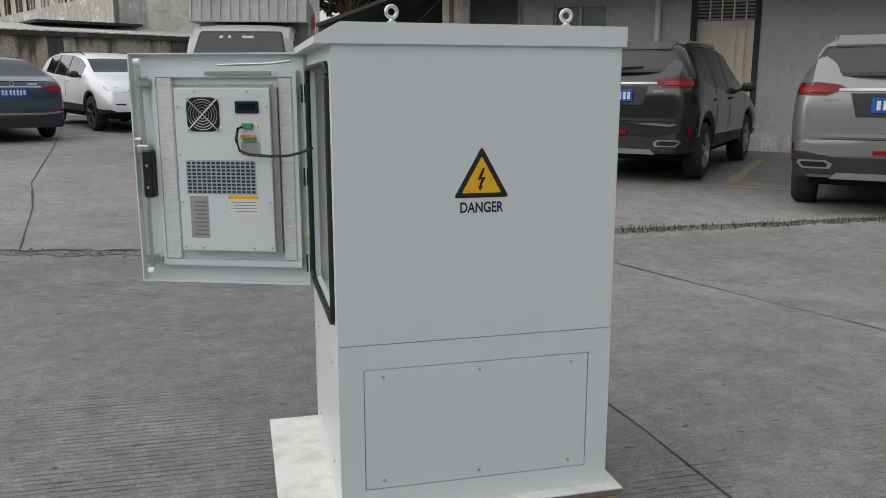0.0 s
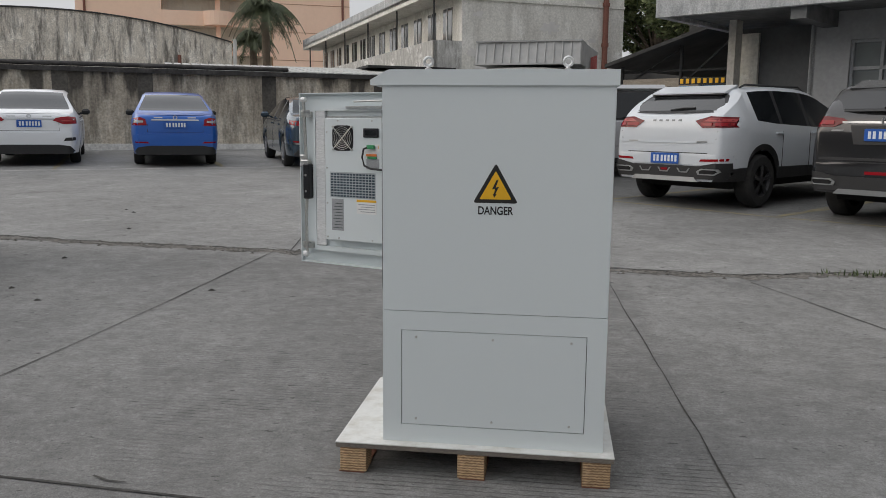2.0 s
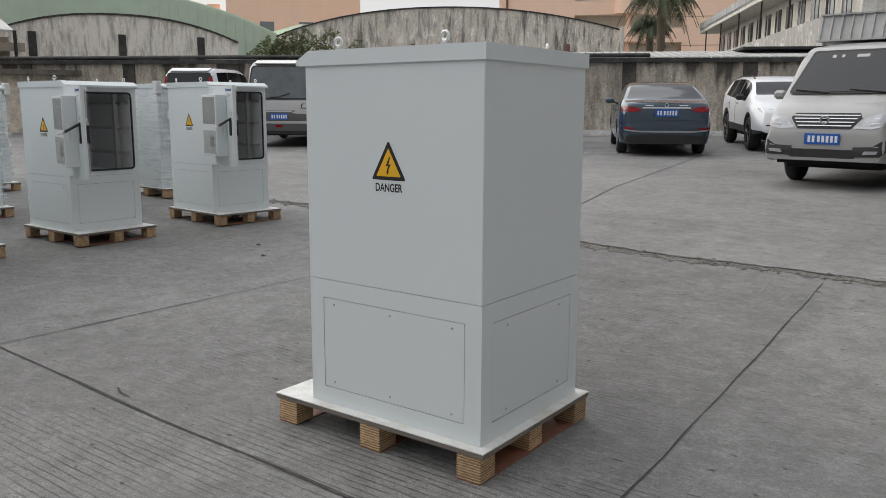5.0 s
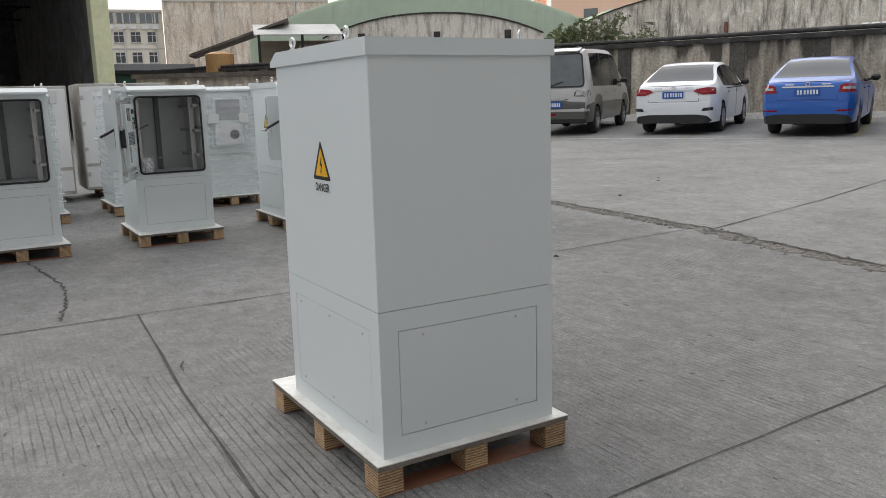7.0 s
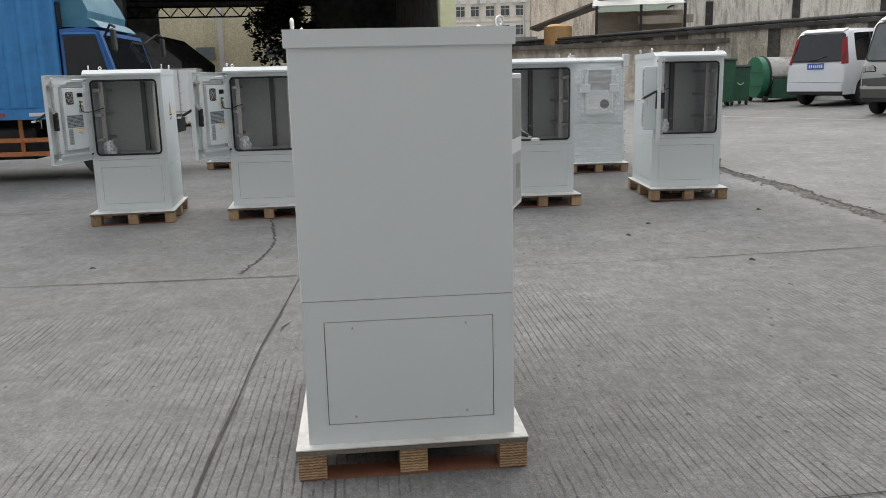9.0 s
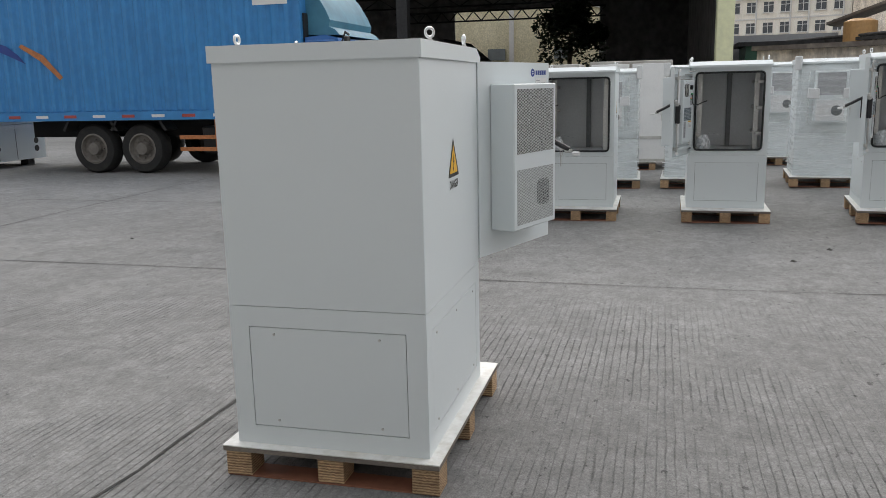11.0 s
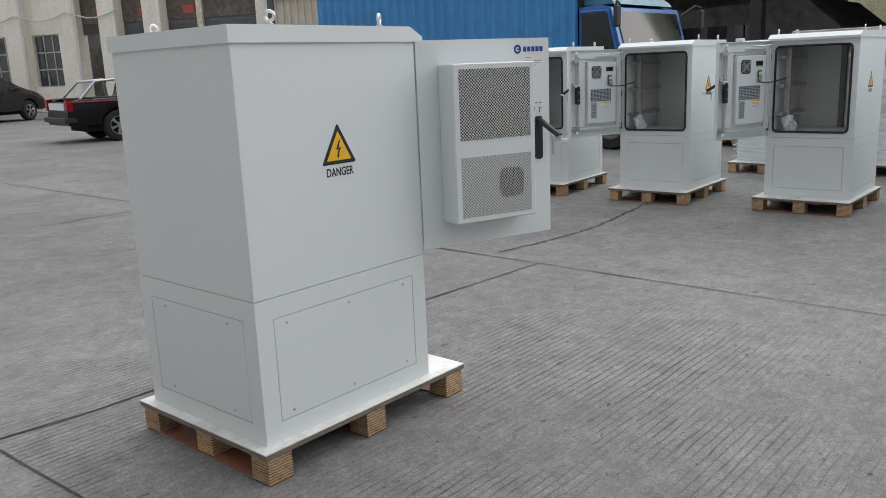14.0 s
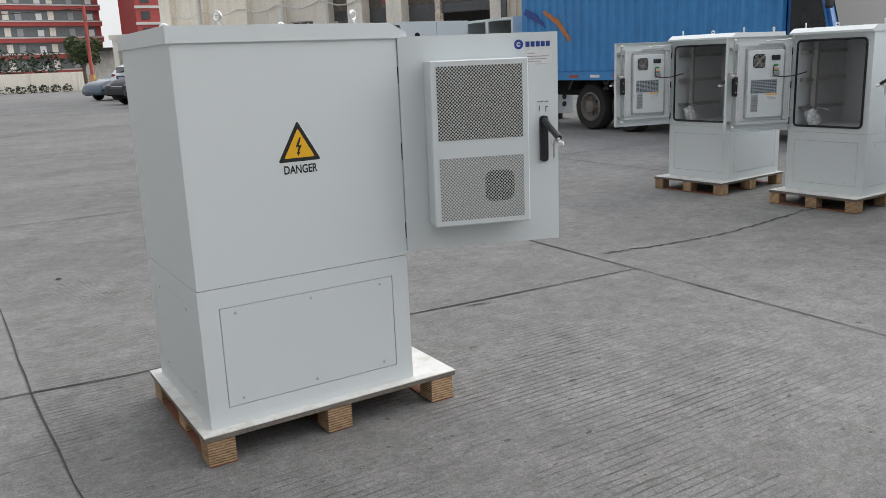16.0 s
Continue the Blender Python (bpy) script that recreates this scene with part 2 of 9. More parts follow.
def concrete_ground():
    """Old brushed concrete: blotches, grit, worn broom lines, stains and pits."""
    m, n, l, p = material("yard_concrete")
    tc = n.new("ShaderNodeTexCoord")

    def noise_tex(scale, detail=6, rough=0.6, vec=None):
        k = n.new("ShaderNodeTexNoise")
        k.inputs["Scale"].default_value, k.inputs["Detail"].default_value, k.inputs["Roughness"].default_value = scale, detail, rough
        l.new(vec or tc.outputs["Object"], k.inputs["Vector"])
        return k.outputs["Fac"]

    def span(v, f0, f1, t0, t1):
        k = n.new("ShaderNodeMapRange")
        for nm, x in (("From Min", f0), ("From Max", f1), ("To Min", t0), ("To Max", t1)):
            k.inputs[nm].default_value = x
        l.new(v, k.inputs["Value"])
        return k.outputs["Result"]

    def calc(op, a, b):
        k = n.new("ShaderNodeMath")
        k.operation = op
        for i, v in enumerate((a, b)):
            if isinstance(v, (int, float)):
                k.inputs[i].default_value = v
            else:
                l.new(v, k.inputs[i])
        return k.outputs["Value"]

    def mapped(scale, rot=0.0):
        k = n.new("ShaderNodeMapping")
        k.inputs["Scale"].default_value = scale
        k.inputs["Rotation"].default_value = (0, 0, radians(rot))
        l.new(tc.outputs["Object"], k.inputs["Vector"])
        return k.outputs["Vector"]

    big = noise_tex(0.42, 8, 0.62)
    mid = noise_tex(2.6, 9, 0.72)
    grit = noise_tex(55, 6, 0.7)
    fine = noise_tex(190, 5, 0.75)
    along = mapped((0.10, 1.0, 1.0), 4)
    wave = n.new("ShaderNodeTexWave")                        # broom lines along x
    wave.bands_direction = "Y"
    for nm, x in (("Scale", 9.6), ("Distortion", 2.4), ("Detail", 7), ("Detail Scale", 4.0)):
        wave.inputs[nm].default_value = x
    l.new(along, wave.inputs["Vector"])
    groove = span(calc("ADD", wave.outputs["Fac"], span(grit, 0.3, 0.7, -0.14, 0.14)), 0.86, 1.03, 0.0, 1.0)
    broken = span(noise_tex(16, 8, 0.85, mapped((0.5, 1.0, 1.0), 4)), 0.43, 0.55, 0.0, 1.0)
    patches = span(noise_tex(0.9, 7, 0.68), 0.42, 0.60, 0.06, 1.0)
    sep = n.new("ShaderNodeSeparateXYZ")                     # only the newer slab was brushed
    l.new(tc.outputs["Object"], sep.inputs["Vector"])
    patches = calc("MULTIPLY", patches, span(sep.outputs["X"], -2.3, -1.5, 0.06, 1.0))
    patches = calc("MULTIPLY", patches, span(sep.outputs["X"], 0.78, 0.86, 1.0, 0.45))
    patches = calc("MULTIPLY", patches, span(sep.outputs["Y"], 3.6, 3.9, 1.0, 0.1))
    lines = calc("MULTIPLY", calc("MULTIPLY", groove, broken), patches)
    scuff = span(noise_tex(5, 8, 0.75, mapped((0.35, 1.0, 1.0), -12)), 0.56, 0.70, 0.0, 1.0)
    pits = span(noise_tex(24, 4, 0.6, mapped((0.55, 1.0, 1.0), 8)), 0.655, 0.70, 0.0, 1.0)
    val = calc("MULTIPLY", span(grit, 0.34, 0.66, 0.84, 1.16), span(fine, 0.33, 0.67, 0.66, 1.34))
    val = calc("MULTIPLY", val, span(lines, 0, 1, 1.01, 0.46))
    val = calc("MULTIPLY", val, span(scuff, 0, 1, 1.0, 0.80))
    val = calc("MULTIPLY", val, span(pits, 0, 1, 1.0, 0.42))
    val = calc("MULTIPLY", val, span(noise_tex(30, 6, 0.75, mapped((0.5, 1.0, 1.0), 3)), 0.36, 0.64, 0.90, 1.10))
    val = calc("MULTIPLY", val, span(noise_tex(9, 9, 0.78), 0.36, 0.64, 0.84, 1.16))
    val = calc("MULTIPLY", val, span(noise_tex(70, 5, 0.7, mapped((0.6, 1.0, 1.0), 6)), 0.60, 0.68, 1.0, 0.62))
    val = calc("MULTIPLY", val, span(noise_tex(11, 8, 0.8, mapped((0.4, 1.0, 1.0), -6)), 0.60, 0.70, 1.0, 1.22))
    val = calc("MULTIPLY", val, span(sep.outputs["Y"], 3.6, 3.9, 1.0, 1.20))
    # eastern slab is a paler pour; bays beyond take oil stains and painted canopy shade
    val = calc("MULTIPLY", val, span(sep.outputs["X"], 0.74, 0.84, 1.0, 1.13))
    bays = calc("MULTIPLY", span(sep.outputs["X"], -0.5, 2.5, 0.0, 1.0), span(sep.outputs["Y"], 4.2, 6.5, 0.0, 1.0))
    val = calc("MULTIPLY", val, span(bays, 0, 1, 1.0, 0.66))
    ramp = n.new("ShaderNodeValToRGB")
    e = ramp.color_ramp.elements
    e[0].position, e[0].color = 0.34, (0.132, 0.131, 0.127, 1)
    e[1].position, e[1].color = 0.66, (0.262, 0.260, 0.253, 1)
    l.new(calc("ADD", calc("MULTIPLY", big, 0.5), calc("MULTIPLY", mid, 0.5)), ramp.inputs["Fac"])
    mx = n.new("ShaderNodeMix")                              # oil and tyre stains
    mx.data_type = "RGBA"
    mx.inputs["B"].default_value = (0.085, 0.082, 0.078, 1)
    l.new(span(noise_tex(0.9, 8, 0.72), 0.58, 0.74, 0.0, 0.6), mx.inputs["Factor"])
    l.new(ramp.outputs["Color"], mx.inputs["A"])
    hs = n.new("ShaderNodeHueSaturation")
    l.new(mx.outputs["Result"], hs.inputs["Color"])
    l.new(val, hs.inputs["Value"])
    l.new(hs.outputs["Color"], p.inputs["Base Color"])
    l.new(span(mid, 0.3, 0.7, 0.70, 0.95), p.inputs["Roughness"])
    p.inputs["Specular IOR Level"].default_value = 0.3
    b1 = n.new("ShaderNodeBump")
    b1.inputs["Distance"].default_value, b1.inputs["Strength"].default_value, b1.invert = 0.006, 1.0, True
    l.new(lines, b1.inputs["Height"])
    b2 = n.new("ShaderNodeBump")
    b2.inputs["Distance"].default_value, b2.inputs["Strength"].default_value = 0.004, 0.8
    l.new(grit, b2.inputs["Height"])
    l.new(b1.outputs["Normal"], b2.inputs["Normal"])
    l.new(b2.outputs["Normal"], p.inputs["Normal"])
    return m


CONCRETE = concrete_ground()
JOINT = surface("joint_filler", (0.045, 0.043, 0.04), 0.9, 0, 40, 0.4, 6, 0.4, (0.14, 0.13, 0.12), 0.003)
RUBBLE = surface("broken_edge", (0.16, 0.15, 0.135), 0.95, 0, 35, 0.5, 5, 0.7, (0.05, 0.048, 0.045), 0.02)
LINE_YELLOW = surface("worn_yellow_line", (0.27, 0.235, 0.14), 0.85, 0, 20, 0.25, 5, 0.95, (0.19, 0.185, 0.17))
LINE_WHITE = surface("worn_white_line", (0.46, 0.45, 0.43), 0.85, 0, 20, 0.2, 4, 0.8, (0.24, 0.235, 0.22))
KERB_WHITE = surface("kerb_paint", (0.74, 0.73, 0.70), 0.8, 0, 20, 0.15, 4, 0.5, (0.35, 0.34, 0.32))


def weathered(name, col, dark, streaks=0.9, scale=1.0, light=None, grain=0.2, runs=None):
    """Old render with dark runs of water below the coping, patches and grain."""
    m, n, l, p = material(name)
    tc = n.new("ShaderNodeTexCoord")
    mp = n.new("ShaderNodeMapping")
    mp.inputs["Scale"].default_value = (2.2 * scale, 2.2 * scale, 0.38 * scale)
    l.new(tc.outputs["Object"], mp.inputs["Vector"])
    s = n.new("ShaderNodeTexNoise")
    s.inputs["Scale"].default_value, s.inputs["Detail"].default_value, s.inputs["Roughness"].default_value = 1.6, 8, 0.72
    l.new(mp.outputs["Vector"], s.inputs["Vector"])
    a = n.new("ShaderNodeTexNoise")
    a.inputs["Scale"].default_value, a.inputs["Detail"].default_value, a.inputs["Roughness"].default_value = 1.3 * scale, 9, 0.7
    mp2 = n.new("ShaderNodeMapping")
    mp2.inputs["Scale"].default_value = (1.3, 1.3, 0.75)
    l.new(tc.outputs["Object"], mp2.inputs["Vector"])
    l.new(mp2.outputs["Vector"], a.inputs["Vector"])
    g = n.new("ShaderNodeTexNoise")
    g.inputs["Scale"].default_value, g.inputs["Detail"].default_value = 22 * scale, 6
    l.new(tc.outputs["Object"], g.inputs["Vector"])
    r1 = n.new("ShaderNodeMapRange")
    r1.inputs["From Min"].default_value, r1.inputs["From Max"].default_value = 0.47, 0.62
    r1.inputs["To Max"].default_value = streaks
    l.new(s.outputs["Fac"], r1.inputs["Value"])
    r2 = n.new("ShaderNodeMapRange")
    r2.inputs["From Min"].default_value, r2.inputs["From Max"].default_value = 0.50, 0.60
    r2.inputs["To Max"].default_value = 0.75
    l.new(a.outputs["Fac"], r2.inputs["Value"])
    m1 = n.new("ShaderNodeMix")
    m1.data_type = "RGBA"
    m1.inputs["A"].default_value = rgb(col)
    m1.inputs["B"].default_value = rgb(light or [c * 1.3 for c in col])
    l.new(r2.outputs["Result"], m1.inputs["Factor"])
    m2 = n.new("ShaderNodeMix")
    m2.data_type = "RGBA"
    m2.inputs["B"].default_value = rgb(dark)
    l.new(m1.outputs["Result"], m2.inputs["A"])
    l.new(r1.outputs["Result"], m2.inputs["Factor"])
    if runs:                                                 # black algae that has run down from an edge at height top, in tongues
        top, length = runs
        mp3, t3 = n.new("ShaderNodeMapping"), n.new("ShaderNodeTexNoise")
        mp3.inputs["Scale"].default_value = (1.0, 1.0, 0.16)
        t3.inputs["Scale"].default_value, t3.inputs["Detail"].default_value, t3.inputs["Roughness"].default_value = 1.9, 4, 0.55
        l.new(tc.outputs["Object"], mp3.inputs["Vector"])
        l.new(mp3.outputs["Vector"], t3.inputs["Vector"])
        ln, sp = n.new("ShaderNodeMapRange"), n.new("ShaderNodeSeparateXYZ")
        for nm, x in (("From Min", 0.45), ("From Max", 0.78), ("To Min", top + 0.1), ("To Max", top - length)):
            ln.inputs[nm].default_value = x
        l.new(t3.outputs["Fac"], ln.inputs["Value"])
        l.new(tc.outputs["Object"], sp.inputs["Vector"])
        df, ed = n.new("ShaderNodeMath"), n.new("ShaderNodeMapRange")
        df.operation = "SUBTRACT"
        l.new(sp.outputs["Z"], df.inputs[0])
        l.new(ln.outputs["Result"], df.inputs[1])
        for nm, x in (("From Min", -0.05), ("From Max", 0.6), ("To Min", 0.0), ("To Max", 0.9)):
            ed.inputs[nm].default_value = x
        l.new(df.outputs["Value"], ed.inputs["Value"])
        mxx = n.new("ShaderNodeMath")
        mxx.operation = "MAXIMUM"
        l.new(r1.outputs["Result"], mxx.inputs[0])
        l.new(ed.outputs["Result"], mxx.inputs[1])
        l.new(mxx.outputs["Value"], m2.inputs["Factor"])
    gv = n.new("ShaderNodeMapRange")
    gv.inputs["From Min"].default_value, gv.inputs["From Max"].default_value = 0.3, 0.7
    gv.inputs["To Min"].default_value, gv.inputs["To Max"].default_value = 1 - grain, 1 + grain
    l.new(g.outputs["Fac"], gv.inputs["Value"])
    hs = n.new("ShaderNodeHueSaturation")
    l.new(m2.outputs["Result"], hs.inputs["Color"])
    l.new(gv.outputs["Result"], hs.inputs["Value"])
    l.new(hs.outputs["Color"], p.inputs["Base Color"])
    p.inputs["Roughness"].default_value = 0.92
    b = n.new("ShaderNodeBump")
    b.inputs["Distance"].default_value = 0.01
    l.new(g.outputs["Fac"], b.inputs["Height"])
    l.new(b.outputs["Normal"], p.inputs["Normal"])
    return m


WALL_OLD = weathered("old_yard_wall", (0.44, 0.39, 0.315), (0.055, 0.05, 0.043), 0.55, 0.8, light=(0.66, 0.61, 0.52), grain=0.24, runs=(2.40, 1.9))
ARCH_OLD = weathered("old_warehouse_wall", (0.64, 0.59, 0.51), (0.11, 0.102, 0.09), 0.85, 1.0, light=(0.90, 0.86, 0.78), grain=0.3)
GREY_RENDER = weathered("grey_render", (0.66, 0.64, 0.585), (0.46, 0.44, 0.395), 0.55, 0.7, light=(0.76, 0.74, 0.69), grain=0.14)
PEEL = weathered("peeling_paint", (0.46, 0.45, 0.42), (0.26, 0.25, 0.23), 0.7, 2.5, light=(0.66, 0.65, 0.62))


def flaked(m, col, where, lo, hi):
    """Adds flakes of pale old paint, in clusters, to a wall's colour."""
    n, l = m.node_tree.nodes, m.node_tree.links
    p = n["Principled BSDF"]
    was = p.inputs["Base Color"].links[0].from_socket
    tc = n.new("ShaderNodeTexCoord")
    fac = None
    for scale, f0, f1 in ((where, 0.54, 0.66), (where * 7, lo, hi)):
        k, r = n.new("ShaderNodeTexNoise"), n.new("ShaderNodeMapRange")
        k.inputs["Scale"].default_value, k.inputs["Detail"].default_value, k.inputs["Roughness"].default_value = scale, 8, 0.7
        r.inputs["From Min"].default_value, r.inputs["From Max"].default_value = f0, f1
        l.new(tc.outputs["Object"], k.inputs["Vector"])
        l.new(k.outputs["Fac"], r.inputs["Value"])
        if fac is None:
            fac = r.outputs["Result"]
        else:
            mu = n.new("ShaderNodeMath")
            mu.operation = "MULTIPLY"
            l.new(fac, mu.inputs[0])
            l.new(r.outputs["Result"], mu.inputs[1])
            fac = mu.outputs["Value"]
    mx = n.new("ShaderNodeMix")
    mx.data_type = "RGBA"
    mx.inputs["B"].default_value = rgb(col)
    l.new(fac, mx.inputs["Factor"])
    l.new(was, mx.inputs["A"])
    l.new(mx.outputs["Result"], p.inputs["Base Color"])


flaked(GREY_RENDER, (0.86, 0.85, 0.82), 0.55, 0.50, 0.56)
flaked(PEEL, (0.86, 0.85, 0.82), 0.9, 0.46, 0.53)
BRICK_OLD = weathered("bare_old_wall", (0.72, 0.63, 0.52), (0.34, 0.28, 0.22), 0.8, 0.30, light=(0.86, 0.79, 0.70), grain=0.25)
PEACH = weathered("peach_paint", (0.90, 0.63, 0.47), (0.84, 0.58, 0.43), 0.3, 0.15, light=(0.92, 0.66, 0.50), grain=0.02)
CREAM = weathered("cream_render", (0.82, 0.77, 0.67), (0.64, 0.59, 0.51), 0.4, 0.7, light=(0.86, 0.82, 0.74), grain=0.1)
CREAM_SHEET = surface("cream_sheet", (0.60, 0.55, 0.45), 0.6, 0, 3, 0.06, 1, 0.35, (0.45, 0.40, 0.32))
COPING = surface("black_coping", (0.045, 0.042, 0.04), 0.9, 0, 12, 0.3, 2, 0.6, (0.12, 0.115, 0.11), 0.01)
TILE_GREY = surface("grey_tile_wall", (0.36, 0.365, 0.37), 0.5, 0, 14, 0.08, 0.8, 0.35, (0.20, 0.20, 0.20))
SLAB_GREY = weathered("canopy_concrete", (0.42, 0.43, 0.435), (0.22, 0.23, 0.23), 0.5, 1.6, light=(0.58, 0.59, 0.59))
# canopy shade put into the colour of its underside and beams
SOFFIT = surface("shaded_soffit", (0.17, 0.172, 0.172), 0.9, 0, 6, 0.2, 0.9, 0.6, (0.09, 0.09, 0.09))
SHUTTER = surface("roller_shutter", (0.12, 0.123, 0.126), 0.55, 0.3, 12, 0.08, 1, 0.4)
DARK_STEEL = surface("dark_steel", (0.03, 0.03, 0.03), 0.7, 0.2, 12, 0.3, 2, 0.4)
# sheet colour kept dark to stand in for unlit interiors
HALL_DARK = surface("shade_dark_sheet", (0.19, 0.186, 0.18), 0.9, 0, 2, 0.3, 0.6, 0.7, (0.08, 0.078, 0.075))
COLUMN_YG = surface("pale_yellow_green_column", (0.78, 0.78, 0.50), 0.7, 0, 6, 0.06, 1, 0.3)
YELLOW_WALL = weathered("yellow_shed_wall", (0.62, 0.56, 0.38), (0.45, 0.42, 0.28), 0.35, 0.4, light=(0.68, 0.62, 0.44))
GREEN_ROOF = surface("green_sheet_roof", (0.56, 0.66, 0.52), 0.6, 0, 2, 0.06, 0.5, 0.3, (0.40, 0.48, 0.37))
RUSTY_ROOF = surface("rusty_roof", (0.12, 0.10, 0.085), 0.9, 0, 6, 0.3, 1, 0.7, (0.25, 0.22, 0.18))
WHITE_ROOF = surface("pale_sheet_roof", (0.50, 0.51, 0.49), 0.6, 0, 5, 0.08, 1, 0.5, (0.33, 0.33, 0.31))
TIMBER = surface("grey_timber", (0.36, 0.31, 0.25), 0.85, 0, 25, 0.25, 3, 0.5, streak=(1, 1, 6))
PIPE_BROWN = surface("brown_pipe", (0.20, 0.075, 0.05), 0.6, 0, 20, 0.15, 3, 0.3)
PIPE_WHITE = surface("white_pipe", (0.62, 0.61, 0.58), 0.5, 0, 10, 0.05, 2, 0.2)
RED_PAINT = surface("red_brick_paint", (0.42, 0.085, 0.075), 0.8, 0, 6, 0.08, 0.5, 0.2)
WHITE_BAND = surface("white_band", (0.62, 0.60, 0.57), 0.7, 0, 5, 0.05, 0.5, 0.2)
WINDOW_DARK = glass_material("window_dark", (0.05, 0.055, 0.06), 0.1)
WINDOW_PALE = glass_material("window_pale", (0.16, 0.18, 0.18), 0.15)
CAR_GLASS = glass_material("car_glass", (0.010, 0.012, 0.014))
MPV_GLASS = surface("pale_rear_glass", (0.11, 0.125, 0.13), 0.06, 0, 4, 0.12, 1.6, 0.5, (0.06, 0.068, 0.072), spec=0.6)
CAR_GLASS_SUV = glass_material("tailgate_glass", (0.022, 0.024, 0.026))
CAR_GLASS_CLEAR = glass_material("car_glass_clear", (0.014, 0.017, 0.020))
REAR_GLASS = glass_material("sloping_rear_glass", (0.020, 0.026, 0.032))
REAR_GLASS.node_tree.nodes["Principled BSDF"].inputs["IOR"].default_value = 1.38
TYRE = surface("tyre_rubber", (0.018, 0.018, 0.018), 0.85, 0, 60, 0.2, 5, 0.5, (0.05, 0.047, 0.042), 0.002)
RIM = surface("alloy_rim", (0.42, 0.42, 0.43), 0.35, 0.8, 30, 0.08, 4, 0.3)
RIM_DARK = surface("dark_rim", (0.05, 0.05, 0.052), 0.4, 0.5, 30, 0.1, 4, 0.3)
RIM_STEEL = surface("dusty_steel_rim", (0.20, 0.185, 0.165), 0.75, 0.2, 20, 0.2, 5, 0.5)
UNDER = surface("car_underside", (0.010, 0.010, 0.010), 0.95)
TRIM = surface("black_trim", (0.02, 0.02, 0.021), 0.55, 0, 40, 0.1, 3, 0.3)
CHROME = surface("chrome", (0.48, 0.49, 0.50), 0.32, 1.0, 30, 0.04, 3, 0.2)
LAMP_RED = surface("red_lamp", (0.27, 0.006, 0.012), 0.12, 0, 60, 0.15, 6, 0.2, spec=0.3, coat=0.12)
LAMP_BAND = surface("lamp_band", (0.36, 0.035, 0.035), 0.2, 0, 60, 0.1, spec=0.5)
LAMP_DARK = surface("dark_red_lamp", (0.14, 0.004, 0.008), 0.12, 0, 60, 0.15, 6, 0.2, spec=0.35)
LAMP_CLEAR = surface("clear_lamp", (0.42, 0.44, 0.46), 0.15, 0.1, 60, 0.12, 6, 0.4, spec=0.8, coat=0.8)
LAMP_ORANGE = surface("orange_lamp", (0.8, 0.25, 0.03), 0.2, 0, 60, 0.1, spec=0.8)
PLATE_BLUE = surface("plate_blue", (0.015, 0.10, 0.42), 0.4, 0, 60, 0.06, 3, 0.1)
PLATE_WHITE = surface("plate_white", (0.75, 0.78, 0.80), 0.4)


def car_paint(name, col, metal=0.35, rough=0.32, coat=0.5):
    return surface(name, col, rough, metal, 160, 0.05, 2.5, 0.25, [c * 0.82 for c in col], 0, 0.5, coat)


BADGE_GREY = surface("badge_grey", (0.16, 0.17, 0.18), 0.35, 0.5)
CP_WHITE = car_paint("car_white", (0.76, 0.785, 0.81), 0.0)
# bluish white toned down for the canopy shade over the SUV
CP_WHITE_SHADED = car_paint("car_shaded_white", (0.58, 0.61, 0.64), 0.0)
CP_BLUE = car_paint("car_blue", (0.015, 0.11, 0.45), 0.1)
CP_SLATE = car_paint("car_slate", (0.05, 0.078, 0.108), 0.3, 0.14)
CP_DARK = car_paint("car_graphite", (0.034, 0.034, 0.036), 0.3, 0.12)
CP_GREY = car_paint("car_grey", (0.23, 0.23, 0.23), 0.5)
CP_SILVER = car_paint("car_silver", (0.44, 0.45, 0.46), 0.15)
CP_BEIGE = car_paint("car_champagne", (0.47, 0.465, 0.45), 0.45)
CP_BEIGE_D = car_paint("car_lower_grey", (0.10, 0.097, 0.092), 0.3)
CP_BLACK = car_paint("car_black", (0.012, 0.012, 0.013), 0.0, 0.30, 0.0)
CP_BLACK.node_tree.nodes["Principled BSDF"].inputs["IOR"].default_value = 1.25
CP_BROWN = car_paint("car_brown", (0.035, 0.031, 0.030), 0.0, 0.28, 0.0)
CP_BROWN.node_tree.nodes["Principled BSDF"].inputs["IOR"].default_value = 1.3
CP_TRUCKGREY = car_paint("truck_cab_grey", (0.34, 0.34, 0.33), 0.2)
BOX_GREY = surface("truck_box_grey", (0.43, 0.43, 0.42), 0.6, 0, 10, 0.06, 1.5, 0.5)
BOX_RED = surface("truck_box_red", (0.22, 0.045, 0.035), 0.6, 0, 10, 0.1, 1.5, 0.5, (0.14, 0.05, 0.04))
BOX_BLUE = surface("container_blue", (0.045, 0.25, 0.56), 0.5, 0, 8, 0.08, 1.2, 0.45, (0.04, 0.18, 0.42), 0.001)
CAB_BLUE = car_paint("truck_cab_blue", (0.02, 0.14, 0.42), 0.1)
DEFLECT = surface("faded_blue_deflector", (0.06, 0.22, 0.32), 0.5, 0, 6, 0.1, 2, 0.4)
RAIL_ORANGE = surface("orange_rail", (0.50, 0.19, 0.07), 0.7, 0, 20, 0.2, 3, 0.4)
BIN_GREEN = surface("green_bin", (0.03, 0.11, 0.065), 0.5, 0, 20, 0.1, 3, 0.3)
TANK_GREEN = surface("green_tank", (0.02, 0.17, 0.09), 0.45, 0, 10, 0.1, 2, 0.4)
